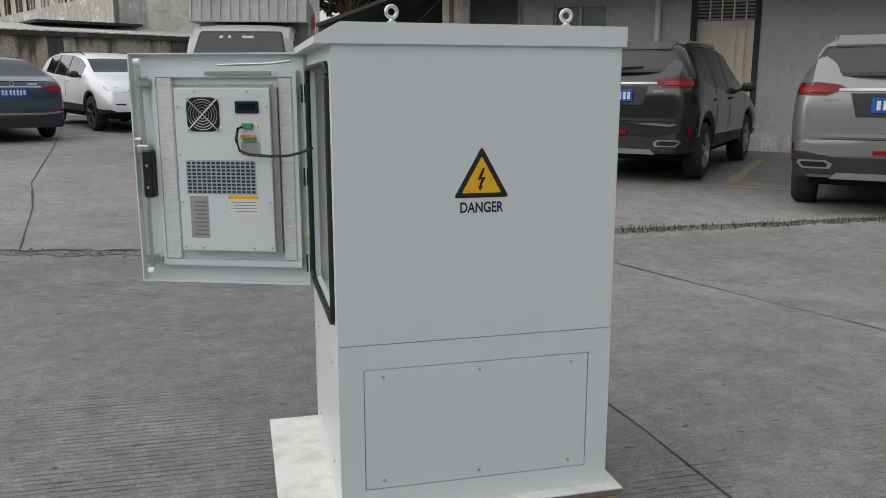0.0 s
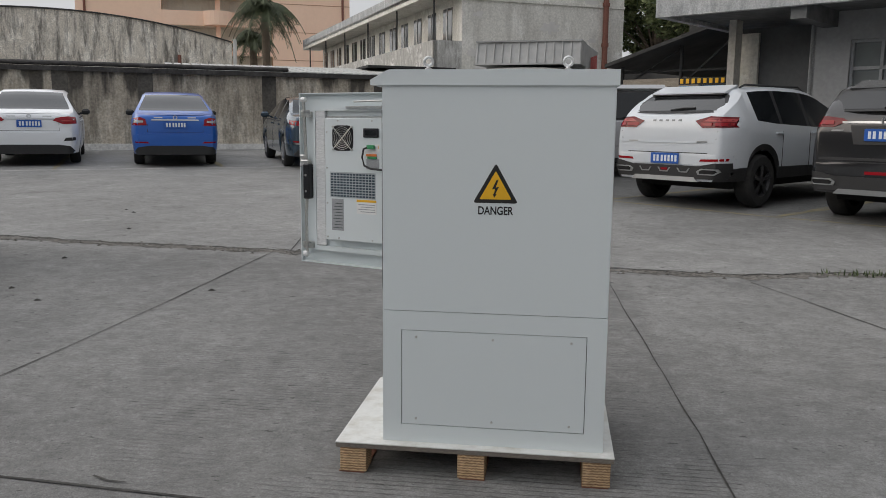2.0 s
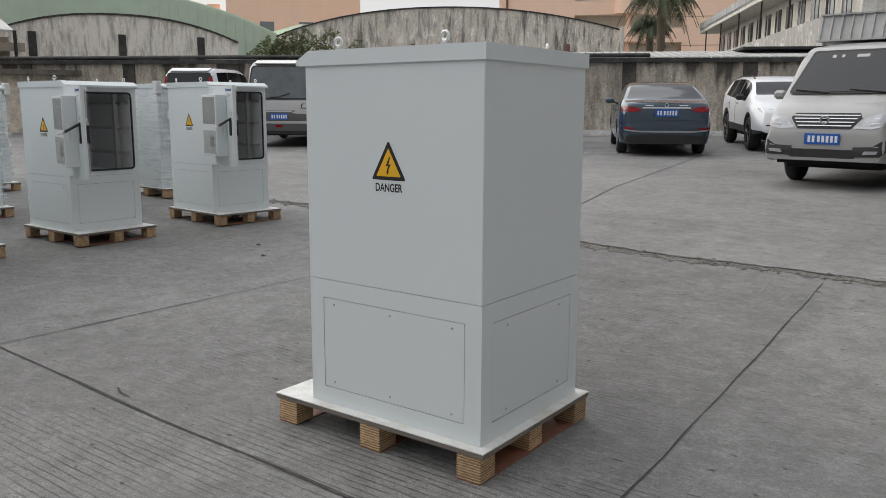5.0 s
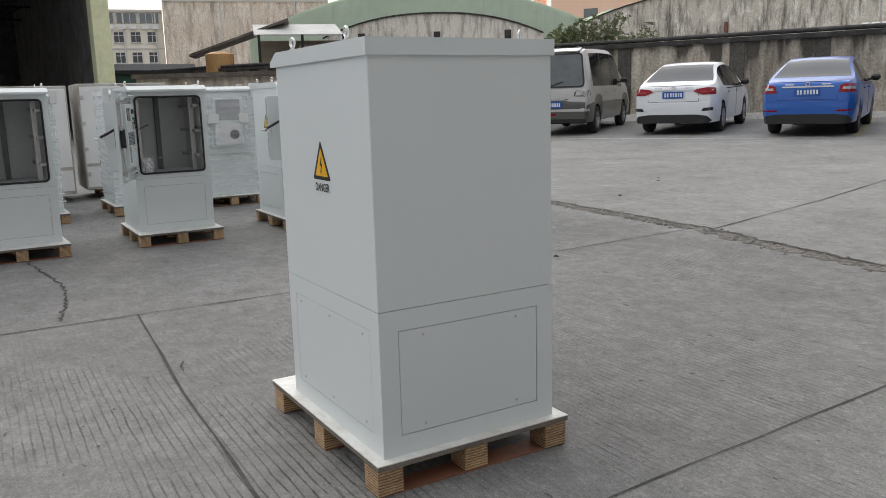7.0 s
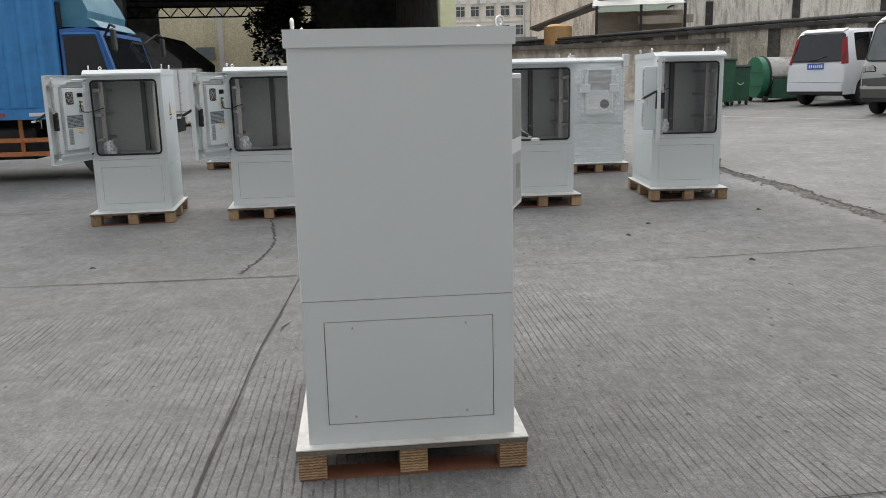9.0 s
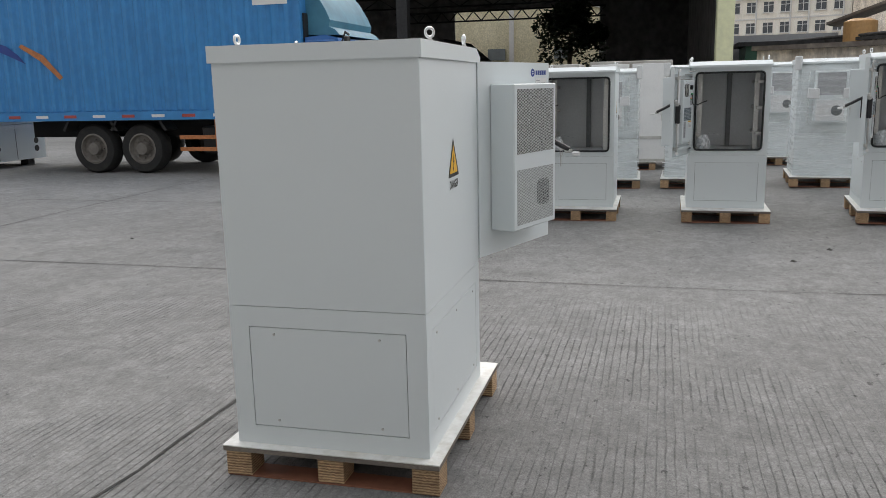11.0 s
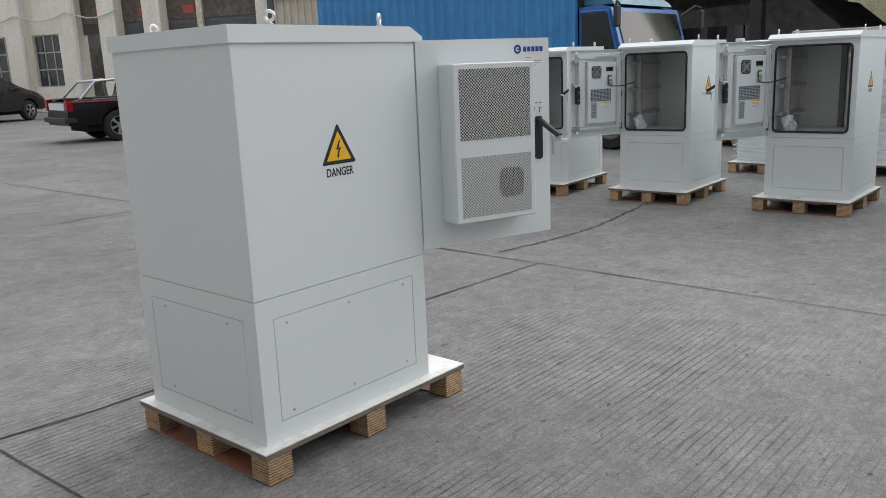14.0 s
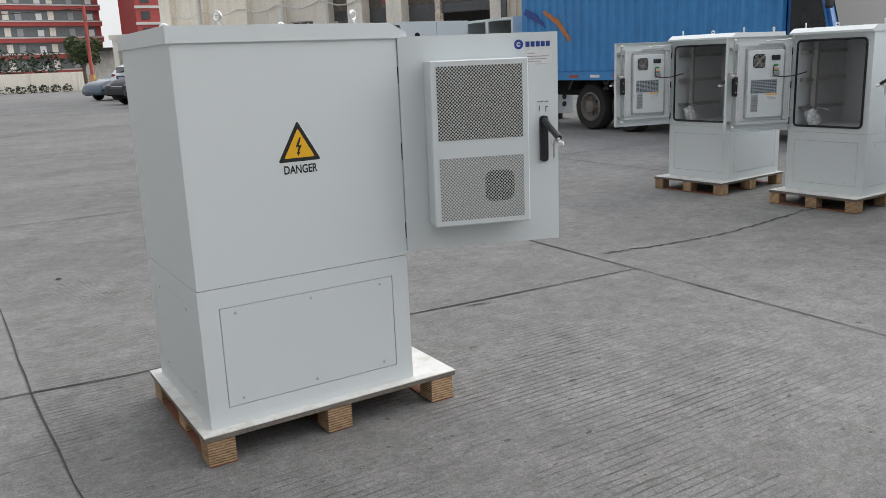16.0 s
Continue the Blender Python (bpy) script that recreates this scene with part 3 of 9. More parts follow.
GRIME_WHITE = surface("grimy_white", (0.50, 0.49, 0.46), 0.6, 0, 10, 0.12, 3, 0.7, (0.22, 0.18, 0.14))
ORANGE_TANK = surface("orange_water_tank", (0.52, 0.30, 0.12), 0.6, 0, 10, 0.1)


def foliage(name, c1, c2):
    m, n, l, p = material(name)
    g = n.new("ShaderNodeNewGeometry")
    r = n.new("ShaderNodeValToRGB")
    r.color_ramp.elements[0].color, r.color_ramp.elements[1].color = rgb(c1), rgb(c2)
    l.new(g.outputs["Random Per Island"], r.inputs["Fac"])
    l.new(r.outputs["Color"], p.inputs["Base Color"])
    p.inputs["Roughness"].default_value = 0.65
    return m


LEAF = foliage("leaves", (0.028, 0.05, 0.016), (0.11, 0.14, 0.055))
LEAF_PALE = foliage("pale_leaves", (0.05, 0.075, 0.025), (0.22, 0.25, 0.10))
LEAF_DARK = foliage("dark_leaves", (0.012, 0.022, 0.012), (0.05, 0.075, 0.035))
PALM_LEAF = foliage("palm_leaves", (0.03, 0.042, 0.018), (0.10, 0.115, 0.055))
BARK = surface("bark", (0.16, 0.125, 0.09), 0.9, 0, 14, 0.3, 3, 0.5, bump=0.01, streak=(1, 1, 4))

# ---------------------------------------------------------------- mesh building
class Shape:
    """Collects faces; done() links them as one object."""

    def __init__(self):
        self.v, self.f, self.m = [], [], []

    def add(self, verts, faces, mi=0):
        o = len(self.v)
        self.v += [tuple(p) for p in verts]
        self.f += [tuple(i + o for i in q) for q in faces]
        self.m += [mi] * len(faces)
        return self

    def box(self, x0, x1, y0, y1, z0, z1, c=0.0, mi=0):
        if c <= 0:
            v = [(x, y, z) for x in (x0, x1) for y in (y0, y1) for z in (z0, z1)]
            return self.add(v, [(0, 1, 3, 2), (4, 6, 7, 5), (0, 4, 5, 1), (2, 3, 7, 6), (0, 2, 6, 4), (1, 5, 7, 3)], mi)
        bm = bmesh.new()
        bmesh.ops.create_cube(bm, size=1, matrix=Matrix.Translation(((x0 + x1) / 2, (y0 + y1) / 2, (z0 + z1) / 2)) @ Matrix.Diagonal((x1 - x0, y1 - y0, z1 - z0, 1)))
        bmesh.ops.bevel(bm, geom=bm.edges[:], offset=c, segments=1, affect="EDGES")
        return self.bm(bm, mi)

    def bm(self, bm, mi=0, m=None):
        if m is not None:
            bmesh.ops.transform(bm, matrix=m, verts=bm.verts)
        bm.verts.index_update()
        self.add([v.co[:] for v in bm.verts], [[v.index for v in f.verts] for f in bm.faces], mi)
        bm.free()
        return self

    def cyl(self, a, b, r, r2=None, n=12, mi=0, caps=True):
        a, b = Vector(a), Vector(b)
        r2 = r if r2 is None else r2
        z = (b - a).normalized()
        x = z.orthogonal().normalized()
        y = z.cross(x)
        v = []
        for p, q in ((a, r), (b, r2)):
            v += [p + (x * math.cos(2 * math.pi * i / n) + y * math.sin(2 * math.pi * i / n)) * q for i in range(n)]
        f = [(i, (i + 1) % n, n + (i + 1) % n, n + i) for i in range(n)]
        if caps:
            f += [tuple(range(n))[::-1], tuple(range(n, 2 * n))]
        return self.add(v, f, mi)

    def tube(self, pts, r, n=8, mi=0):
        pts = [Vector(p) for p in pts]
        rows = []
        up = Vector((0.13, 0.21, 0.97))
        for i, p in enumerate(pts):
            d = (pts[min(i + 1, len(pts) - 1)] - pts[max(i - 1, 0)]).normalized()
            x = d.cross(up).normalized() if abs(d.dot(up)) < 0.98 else d.orthogonal().normalized()
            y = d.cross(x)
            rows.append([p + (x * math.cos(2 * math.pi * k / n) + y * math.sin(2 * math.pi * k / n)) * r for k in range(n)])
        v = [q for row in rows for q in row]
        f = [(i * n + k, i * n + (k + 1) % n, (i + 1) * n + (k + 1) % n, (i + 1) * n + k) for i in range(len(pts) - 1) for k in range(n)]
        f += [tuple(range(n))[::-1], tuple(range((len(pts) - 1) * n, len(pts) * n))]
        return self.add(v, f, mi)

    def prism(self, poly, axis, a, b, mi=0):
        """A polygon of (u, v) pairs drawn out along an axis: x takes (y, z), y takes (x, z), z takes (x, y)."""
        def at(u, v, w):
            return {"x": (w, u, v), "y": (u, w, v), "z": (u, v, w)}[axis]
        n = len(poly)
        v = [at(u, w, a) for u, w in poly] + [at(u, w, b) for u, w in poly]
        f = [(i, (i + 1) % n, n + (i + 1) % n, n + i) for i in range(n)] + [tuple(range(n))[::-1], tuple(range(n, 2 * n))]
        return self.add(v, f, mi)

    def lathe(self, prof, centre, axis, n=24, mi=0):
        """A profile of (radius, height) turned round an axis."""
        q = Vector((0, 0, 1)).rotation_difference(Vector(axis))
        c = Vector(centre)
        v = []
        for r, h in prof:
            v += [c + q @ Vector((r * math.cos(2 * math.pi * i / n), r * math.sin(2 * math.pi * i / n), h)) for i in range(n)]
        f = [(j * n + i, j * n + (i + 1) % n, (j + 1) * n + (i + 1) % n, (j + 1) * n + i) for j in range(len(prof) - 1) for i in range(n)]
        return self.add(v, f, mi)

    def ring(self, c, axis, R, r, n=20, k=8, mi=0):
        return self.lathe([(R + r * math.cos(2 * math.pi * i / k), r * math.sin(2 * math.pi * i / k)) for i in range(k + 1)], c, axis, n, mi)

    def done(self, name, mat, parent=None, label="", smooth=False, m=None):
        me = bpy.data.meshes.new(name)
        me.from_pydata(self.v, [], self.f)
        for x in (mat if isinstance(mat, (list, tuple)) else [mat]):
            me.materials.append(x)
        me.polygons.foreach_set("material_index", self.m)
        bm = bmesh.new()
        bm.from_mesh(me)
        bmesh.ops.remove_doubles(bm, verts=bm.verts, dist=0.00002) if smooth else None
        bmesh.ops.recalc_face_normals(bm, faces=bm.faces)
        bm.to_mesh(me)
        bm.free()
        if smooth:
            me.polygons.foreach_set("use_smooth", [True] * len(me.polygons))
            me.set_sharp_from_angle(angle=radians(38))
        ob = new(name, me)
        if parent is not None:
            ob.parent = parent
        if m is not None:
            ob.matrix_basis = m
        if label:
            ob["label"] = label
        return ob


def thing(name, label, category, group="", m=None):
    ob = tagged(new(name), label, category, group)
    ob.empty_display_size = 0.1
    if m is not None:
        ob.matrix_basis = m
    return ob


def ground_z(x, y):
    """The yard rises gently towards the parking row by the wall."""
    d = -0.35 * x + 0.94 * y - 2.5
    s = 0.025 * (d + math.sqrt(d * d + 0.5)) / 2
    return min(s, 0.55)

# ---------------------------------------------------------------- ground
def spaced(lo, hi, step, far):
    a = [lo + step * i for i in range(int((hi - lo) / step) + 1)]
    out, d = [], step
    while d < far:
        d *= 1.7
        out.append(d)
    return [lo - d for d in reversed(out)] + a + [a[-1] + d for d in out]


gx, gy = spaced(-34, 22, 0.8, 2500), spaced(-46, 34, 0.8, 2500)
sh = Shape()
nx, ny = len(gx), len(gy)
sh.add([(x, y, ground_z(x, y)) for x in gx for y in gy], [(i * ny + j, (i + 1) * ny + j, (i + 1) * ny + j + 1, i * ny + j + 1) for i in range(nx - 1) for j in range(ny - 1)])
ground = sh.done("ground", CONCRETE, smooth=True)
tagged(ground, "worn grey brushed concrete yard with stains", "ground", kind="structure")


def strip(name, pts, width, mat, label, lift=0.004, wob=0.006, seed=1, step=0.25, category="joint"):
    """A thin band that follows the ground along a line of points."""
    rnd = random.Random(seed)
    line = []
    for (x0, y0), (x1, y1) in zip(pts, pts[1:]):
        k = max(1, int(math.hypot(x1 - x0, y1 - y0) / step))
        line += [(x0 + (x1 - x0) * i / k, y0 + (y1 - y0) * i / k) for i in range(k)]
    line.append(pts[-1])
    v, f = [], []
    for i, (x, y) in enumerate(line):
        a, b = line[max(i - 1, 0)], line[min(i + 1, len(line) - 1)]
        d = Vector((b[0] - a[0], b[1] - a[1])).normalized()
        w = width * (0.5 + (rnd.random() - 0.5) * (0.5 if wob else 0))
        o = (rnd.random() - 0.5) * wob
        for s in (-1, 1):
            px, py = x - d.y * (w * s + o), y + d.x * (w * s + o)
            v.append((px, py, ground_z(px, py) + lift))
        if i:
            f.append((2 * i - 2, 2 * i - 1, 2 * i + 1, 2 * i))
    ob = Shape().add(v, f).done(name, mat)
    return tagged(ob, label, category, kind="structure")


J = "dark filled joint between concrete slabs"
strip("slab_joint", [(-2.46, -12), (-2.43, -2.4), (-2.395, -0.54), (-2.36, 1.2), (-2.33, 3.0), (-2.30, 3.95)], 0.009, JOINT, J, seed=2)
strip("slab_joint", [(0.84, -8), (0.81, -0.7), (0.78, 0.2), (0.70, 1.7), (0.60, 3.5)], 0.006, JOINT, J, seed=3)
strip("slab_joint", [(-2.395, -0.54), (-0.9, -0.635), (0.17, -0.668), (0.44, -0.672), (0.80, -0.72)], 0.011, JOINT, J, seed=4)
strip("slab_joint", [(0.80, -0.72), (3.4, -0.9), (7, -1.1)], 0.008, JOINT, J, seed=5)
strip("slab_joint", [(-8, -5.3), (-2.6, -5.1), (0.8, -5.0), (5, -4.9)], 0.012, JOINT, J, seed=6)
strip("slab_joint", [(-2.17, 4.05), (-2.5, 6.0), (-2.9, 7.8), (-3.5, 12.1), (-4.2, 16.5)], 0.014, JOINT, J, seed=7)
strip("slab_joint", [(1.70, 3.46), (1.92, 2.89), (2.08, 2.38), (2.6, 0.9), (2.9, -0.7)], 0.010, JOINT, J, seed=8)
strip("slab_joint", [(-14, -10.9), (-2.5, -11.8), (6, -12.4)], 0.02, JOINT, J, seed=9)
strip("slab_joint", [(-5.6, -12), (-5.55, -3.2)], 0.011, JOINT, J, seed=10)
rnd = random.Random(5)
crack = [(-5.0, -0.99), (-4.69, -0.956), (-4.42, -0.93), (-4.14, -0.893), (-3.88, -0.855), (-3.61, -0.825), (-3.42, -0.835), (-3.27, -0.829), (-3.1, -0.855), (-2.94, -0.870), (-2.74, -0.915), (-2.51, -0.943)]
strip("ground_crack", crack, 0.016, JOINT, "jagged black crack across a concrete slab", wob=0.03, seed=11, step=0.035, category="crack")
strip("ground_crack", [(-1.34, -0.535), (-1.27, -0.55), (-1.2, -0.56)], 0.010, JOINT, "dark chipped spot beside a slab joint", wob=0.03, seed=12, step=0.04, category="crack")
# broken seam between the yard and the parking slab
seam = [(-9.5, 4.35), (-6.1, 4.12), (-5.0, 4.15), (-4.2, 4.05), (-3.0, 4.0), (-2.2, 3.98), (-1.35, 3.82), (-0.5, 3.74), (0.3, 3.76), (1.7, 3.66), (2.5, 3.92), (5.1, 3.97), (10, 4.2)]
strip("broken_seam", seam, 0.16, RUBBLE, "rough broken seam of crumbled concrete", lift=0.003, wob=0.05, seed=13, step=0.06, category="seam")
strip("seam_crack", [(x, y + 0.07) for x, y in seam], 0.03, JOINT, "black gap along the broken seam", lift=0.006, wob=0.06, seed=14, step=0.08, category="crack")
sh = Shape()
for i in range(700):
    k = rnd.random() * (len(seam) - 1)
    (x0, y0), (x1, y1) = seam[int(k)], seam[int(k) + 1]
    x, y = x0 + (x1 - x0) * (k % 1), y0 + (y1 - y0) * (k % 1) + rnd.gauss(0, 0.06)
    s = rnd.uniform(0.006, 0.022)
    z = ground_z(x, y)
    sh.add([(x - s, y - s * 0.6, z), (x + s * 0.8, y - s, z), (x + s, y + s * 0.7, z), (x - s * 0.6, y + s, z), (x, y, z + s * 0.7)], [(0, 1, 4), (1, 2, 4), (2, 3, 4), (3, 0, 4)])
tagged(sh.done("seam_rubble", RUBBLE), "loose crumbs of concrete along the seam", "rubble", kind="stuff")
# weeds in the seam by the parked cars
sh = Shape()
for i in range(500):
    x = rnd.uniform(2.3, 6.2)
    y = 3.92 + rnd.gauss(0, 0.05)
    z = ground_z(x, y)
    a, h = rnd.uniform(0, 6.28), rnd.uniform(0.02, 0.06)
    dx, dy = math.cos(a) * 0.02, math.sin(a) * 0.02
    sh.add([(x - dy * 0.3, y + dx * 0.3, z), (x + dy * 0.3, y - dx * 0.3, z), (x + dx, y + dy, z + h)], [(0, 1, 2)])
tagged(sh.done("seam_weeds", LEAF), "low green weeds growing in the seam", "weeds", kind="stuff")
# small scraps of litter on the slabs
for i, (x, y) in enumerate(((-3.9, 3.3), (-5.0, 6.3), (-4.2, 4.9), (-4.79, 6.08), (-3.6, 2.2), (-2.9, -2.0), (-3.2, 1.9), (-2.2, 2.4), (0.45, -2.7), (-3.4, -3.4))):
    s = 0.02 + 0.02 * rnd.random()
    z = ground_z(x, y)
    ob = Shape().add([(x - s, y, z), (x, y - s * 0.7, z), (x + s, y + s * 0.3, z), (x, y + s, z), (x, y, z + s * 0.5)], [(0, 1, 4), (1, 2, 4), (2, 3, 4), (3, 0, 4), (3, 2, 1, 0)]).done("scrap", JOINT)
    tagged(ob, "small dark scrap lying on the concrete", "litter", "scraps on the yard")

# parking bay lines, worn
WU, WV = Vector((0.88, 0.475)).normalized(), Vector((-0.475, 0.88)).normalized()
W0 = Vector((-11.8, 17.3))


def wp(s, d):
    """A place s along the yard wall and d in front of it."""
    q = W0 + WU * s - WV * d
    return (q.x, q.y)


strip("bay_line", [wp(-9, 6.6), wp(12, 6.6)], 0.09, LINE_WHITE, "worn pale line in front of the parking bays", lift=0.004, wob=0.01, seed=20)
for i, s in enumerate((-6.9, -3.55, -0.6, 2.5, 5.6, 8.6)):
    strip("bay_line", [wp(s, 0.6), wp(s, 6.5)], 0.10, LINE_YELLOW, "worn yellow parking bay line", lift=0.005, wob=0.01, seed=21 + i)
for i, (x, y) in enumerate(((0.9, 8.9), (2.95, 7.6), (5.25, 6.5), (6.9, 5.0))):
    strip("bay_line", [(x, y), (x + 0.66 * 3.2, y + 0.75 * 3.2)], 0.12, LINE_YELLOW, "worn yellow parking bay line", lift=0.005, wob=0.01, seed=31 + i)
strip("bay_line", [(0.2, 9.3), (2.95, 7.5), (4.7, 6.6), (7.6, 4.4)], 0.09, LINE_YELLOW, "worn pale line in front of the parking bays", lift=0.004, wob=0.01, seed=36)

# ---------------------------------------------------------------- yard wall
def wall_box(sh, s0, s1, d0, d1, z0, z1, mi=0):
    """A block laid along the yard wall; d grows towards the yard."""
    q = [wp(s0, d0), wp(s1, d0), wp(s1, d1), wp(s0, d1)]
    sh.add([(x, y, z0) for x, y in q] + [(x, y, z1) for x, y in q], [(0, 1, 2, 3), (4, 5, 6, 7), (0, 1, 5, 4), (1, 2, 6, 5), (2, 3, 7, 6), (3, 0, 4, 7)], mi)
    return sh


yard_wall = tagged(wall_box(Shape(), -24, 15, -0.25, 0, 0, 2.48).done("wall_yard", WALL_OLD), "tall old rendered yard wall streaked with black water stains", "wall", kind="structure")
for s in (-21, -17.4, -13.9, -10.5, -7.2, -4.0, -0.9, 1.18, 4.45, 7.7, 11.0):
    wall_box(Shape(), s - 0.19, s + 0.19, 0, 0.05, 0, 2.48).done("pier", surface("stained_pier", (0.10, 0.092, 0.08), 0.95, 0, 14, 0.3, 1.2, 0.8, (0.03, 0.028, 0.026)) if s == -21 else bpy.data.materials["stained_pier"], yard_wall)
wall_box(Shape(), -24, 15, -0.36, 0.12, 2.48, 2.60).done("coping", COPING, yard_wall, "blackened concrete coping")
for k, (d, z, r) in enumerate(((0.02, 2.655, 0.05), (-0.15, 2.67, 0.06))):
    a, b = wp(-24, d), wp(5, d)
    Shape().cyl((*a, z), (*b, z + 0.02), r, n=8).done("pipe", COPING, yard_wall, "sooty pipe lying on the coping")
ob = wall_box(Shape(), -24, 15, 0, 0.22, 0, 0.61).done("kerb", KERB_WHITE)
tagged(ob, "low white-edged kerb at the foot of the wall", "kerb", kind="structure")
# low sheet roof behind the wall
ob = Shape()
for i in range(46):
    s = 1.8 + i * 0.26
    q = [wp(s, -0.4), wp(s + 0.2, -0.4), wp(s + 0.2, -3.6), wp(s, -3.6)]
    ob.add([(*q[0], 2.62), (*q[1], 2.62), (*q[2], 2.98), (*q[3], 2.98), (*q[0], 2.66), (*q[1], 2.66), (*q[2], 3.02), (*q[3], 3.02)], [(0, 1, 2, 3), (4, 5, 6, 7), (0, 1, 5, 4), (1, 2, 6, 5), (2, 3, 7, 6), (3, 0, 4, 7)])
wall_box(ob, 1.8, 13.6, -3.6, -0.4, 2.50, 2.63)
tagged(ob.done("lean_to_roof", WHITE_ROOF), "pale corrugated lean-to roof behind the wall", "roof", kind="structure")


def block(name, p, u, length, depth, z0, z1, mat, parent=None, label=""):
    """An upright block: front edge from p along u, body behind it (to the left of u)."""
    u = Vector(u).normalized()
    v = Vector((-u.y, u.x))
    p = Vector(p)
    q = [p, p + u * length, p + u * length + v * depth, p + v * depth]
    return Shape().add([(c.x, c.y, z0) for c in q] + [(c.x, c.y, z1) for c in q], [(3, 2, 1, 0), (4, 5, 6, 7), (0, 1, 5, 4), (1, 2, 6, 5), (2, 3, 7, 6), (3, 0, 4, 7)]).done(name, mat, parent, label)


# arched warehouse behind the wall
arch = thing("warehouse", "old concrete warehouse with a low arched gable, black with weather", "building")
A0, A1 = Vector((-28.2, 24.8)), Vector((-14.9, 34.0))
au = (A1 - A0).normalized()
av = Vector((-au.y, au.x))
alen = (A1 - A0).length
prof = [(0, 0)] + [(alen * t, 4.50 + 1.18 * (1 - abs(2 * t ** 0.92 - 1) ** 2.1) + 0.35 * t) for t in [i / 24 for i in range(25)]] + [(alen, 0)]


def extrude_gable(profile, base, along, inward, depth):
    v = [(base.x + along.x * s, base.y + along.y * s, z) for s, z in profile] + [(base.x + along.x * s + inward.x * depth, base.y + along.y * s + inward.y * depth, z) for s, z in profile]
    n = len(profile)
    return Shape().add(v, [tuple(range(n)), tuple(range(n, 2 * n))] + [(i, (i + 1) % n, n + (i + 1) % n, n + i) for i in range(n)])


extrude_gable(prof, A0, au, av, 0.4).done("gable", ARCH_OLD, arch)
extrude_gable([(s, max(0, z - 0.25)) for s, z in prof], A0 + av * 0.4, au, av, 24).done("roof", RUSTY_ROOF, arch)
rim = [(s, z + 0.06) for s, z in prof[1:-1]] + [(s, z) for s, z in prof[-2:0:-1]]
extrude_gable(rim, A0 - av * 0.06, au, av, 0.5).done("verge", COPING, arch)
pq = A0 + au * (alen + 0.12) - av * 0.1
Shape().cyl((pq.x, pq.y, 0), (pq.x, pq.y, 5.0), 0.09, n=10).done("downpipe", PIPE_WHITE, arch)
for s in (6.5, 13.8):
    q = A0 + au * s - av * 0.05
    Shape().box(q.x - 0.06, q.x + 0.06, q.y - 0.06, q.y + 0.06, 3.0, 4.2).done("rust_strap", PIPE_BROWN, arch)

# peach tower block far behind
peach = thing("apartment_tower", "tall peach rendered block with open corridors", "building")
P0, P1 = Vector((-49.6, 77.7)), Vector((-23.4, 89.2))
pu = (P1 - P0).normalized()
pv = Vector((-pu.y, pu.x))
plen = (P1 - P0).length
c0, c1 = plen * 0.295, plen * 0.70
block("wall", P0, pu, c0, 14, 0, 42, PEACH, peach)
block("wall", P0 + pu * c1, pu, plen - c1, 14, 0, 42, PEACH, peach)
block("core_wall", P0 + pu * c0 + pv * 2.2, pu, c1 - c0, 11, 0, 42, CREAM, peach, "shaded back wall of the open corridors")
for k in range(13):
    z = 13.0 - 3.03 * 4 + 3.03 * k
    block("balcony", P0 + pu * c0 - pv * 0.15, pu, c1 - c0, 0.35, z - 1.52, z, PEACH, peach)
    block("corridor_floor", P0 + pu * c0 + pv * 0.2, pu, c1 - c0, 2.0, z - 1.55, z - 1.35, CREAM, peach)
    q = P0 + pu * (c0 + (c1 - c0) * 0.5)
    Shape().cyl((q.x, q.y, z - 1.5), (q.x, q.y, z - 0.02), 1.5, n=20).done("bay_balcony", PEACH, peach)
    block("column", P0 + pu * (c0 + (c1 - c0) * 0.48), pu, 0.5, 0.5, z, z + 1.51, PEACH, peach)
for k in range(14):
    block("groove", P0 - pv * 0.02, pu, c0, 0.05, 2.0 + 3.03 * k, 2.08 + 3.03 * k, surface("peach_groove", (0.48, 0.28, 0.18), 0.8) if k == 0 else bpy.data.materials["peach_groove"], peach)
    block("groove", P0 + pu * c1 - pv * 0.02, pu, plen - c1, 0.05, 2.0 + 3.03 * k, 2.08 + 3.03 * k, bpy.data.materials["peach_groove"], peach)
for s in (0.9, plen - 0.8):
    q = P0 + pu * s - pv * 0.1
    Shape().cyl((q.x, q.y, 0), (q.x, q.y, 42), 0.13, n=8).done("downpipe", PIPE_BROWN, peach)

low = thing("low_block", "low peach building with a pale cornice", "building")
L0, L1 = Vector((-84.5, 67.5)), Vector((-72.2, 79.4))
lu = (L1 - L0).normalized()
lv = Vector((-lu.y, lu.x))
llen = (L1 - L0).length
block("wall", L0, lu, llen, 16, 0, 17.0, PEACH, low)
block("cornice", L0 - lu * 0.3 - lv * 0.4, lu, llen + 0.7, 16.8, 17.0, 17.7, WHITE_BAND, low)
for s in (4.2, 9.2):
    w = block("window", L0 + lu * s - lv * 0.06, lu, 1.8, 0.3, 10.6, 12.2, WINDOW_PALE, low)
    block("sill", L0 + lu * (s - 0.1) - lv * 0.15, lu, 2.0, 0.3, 10.45, 10.6, WHITE_BAND, w)
block("wing", L0 + lu * llen + lv * 3, lu, 9, 10, 0, 13.8, CREAM, low, "pale lower wing")
block("wing", L0 - lu * 12 + lv * 5, lu, 12, 10, 0, 13.0, PEACH, low)
for s in (-5, -2.5):
    q = L0 + lu * s + lv * 7
    Shape().cyl((q.x, q.y, 13), (q.x, q.y, 15), 0.9, n=14).done("roof_tank", PEACH, low)

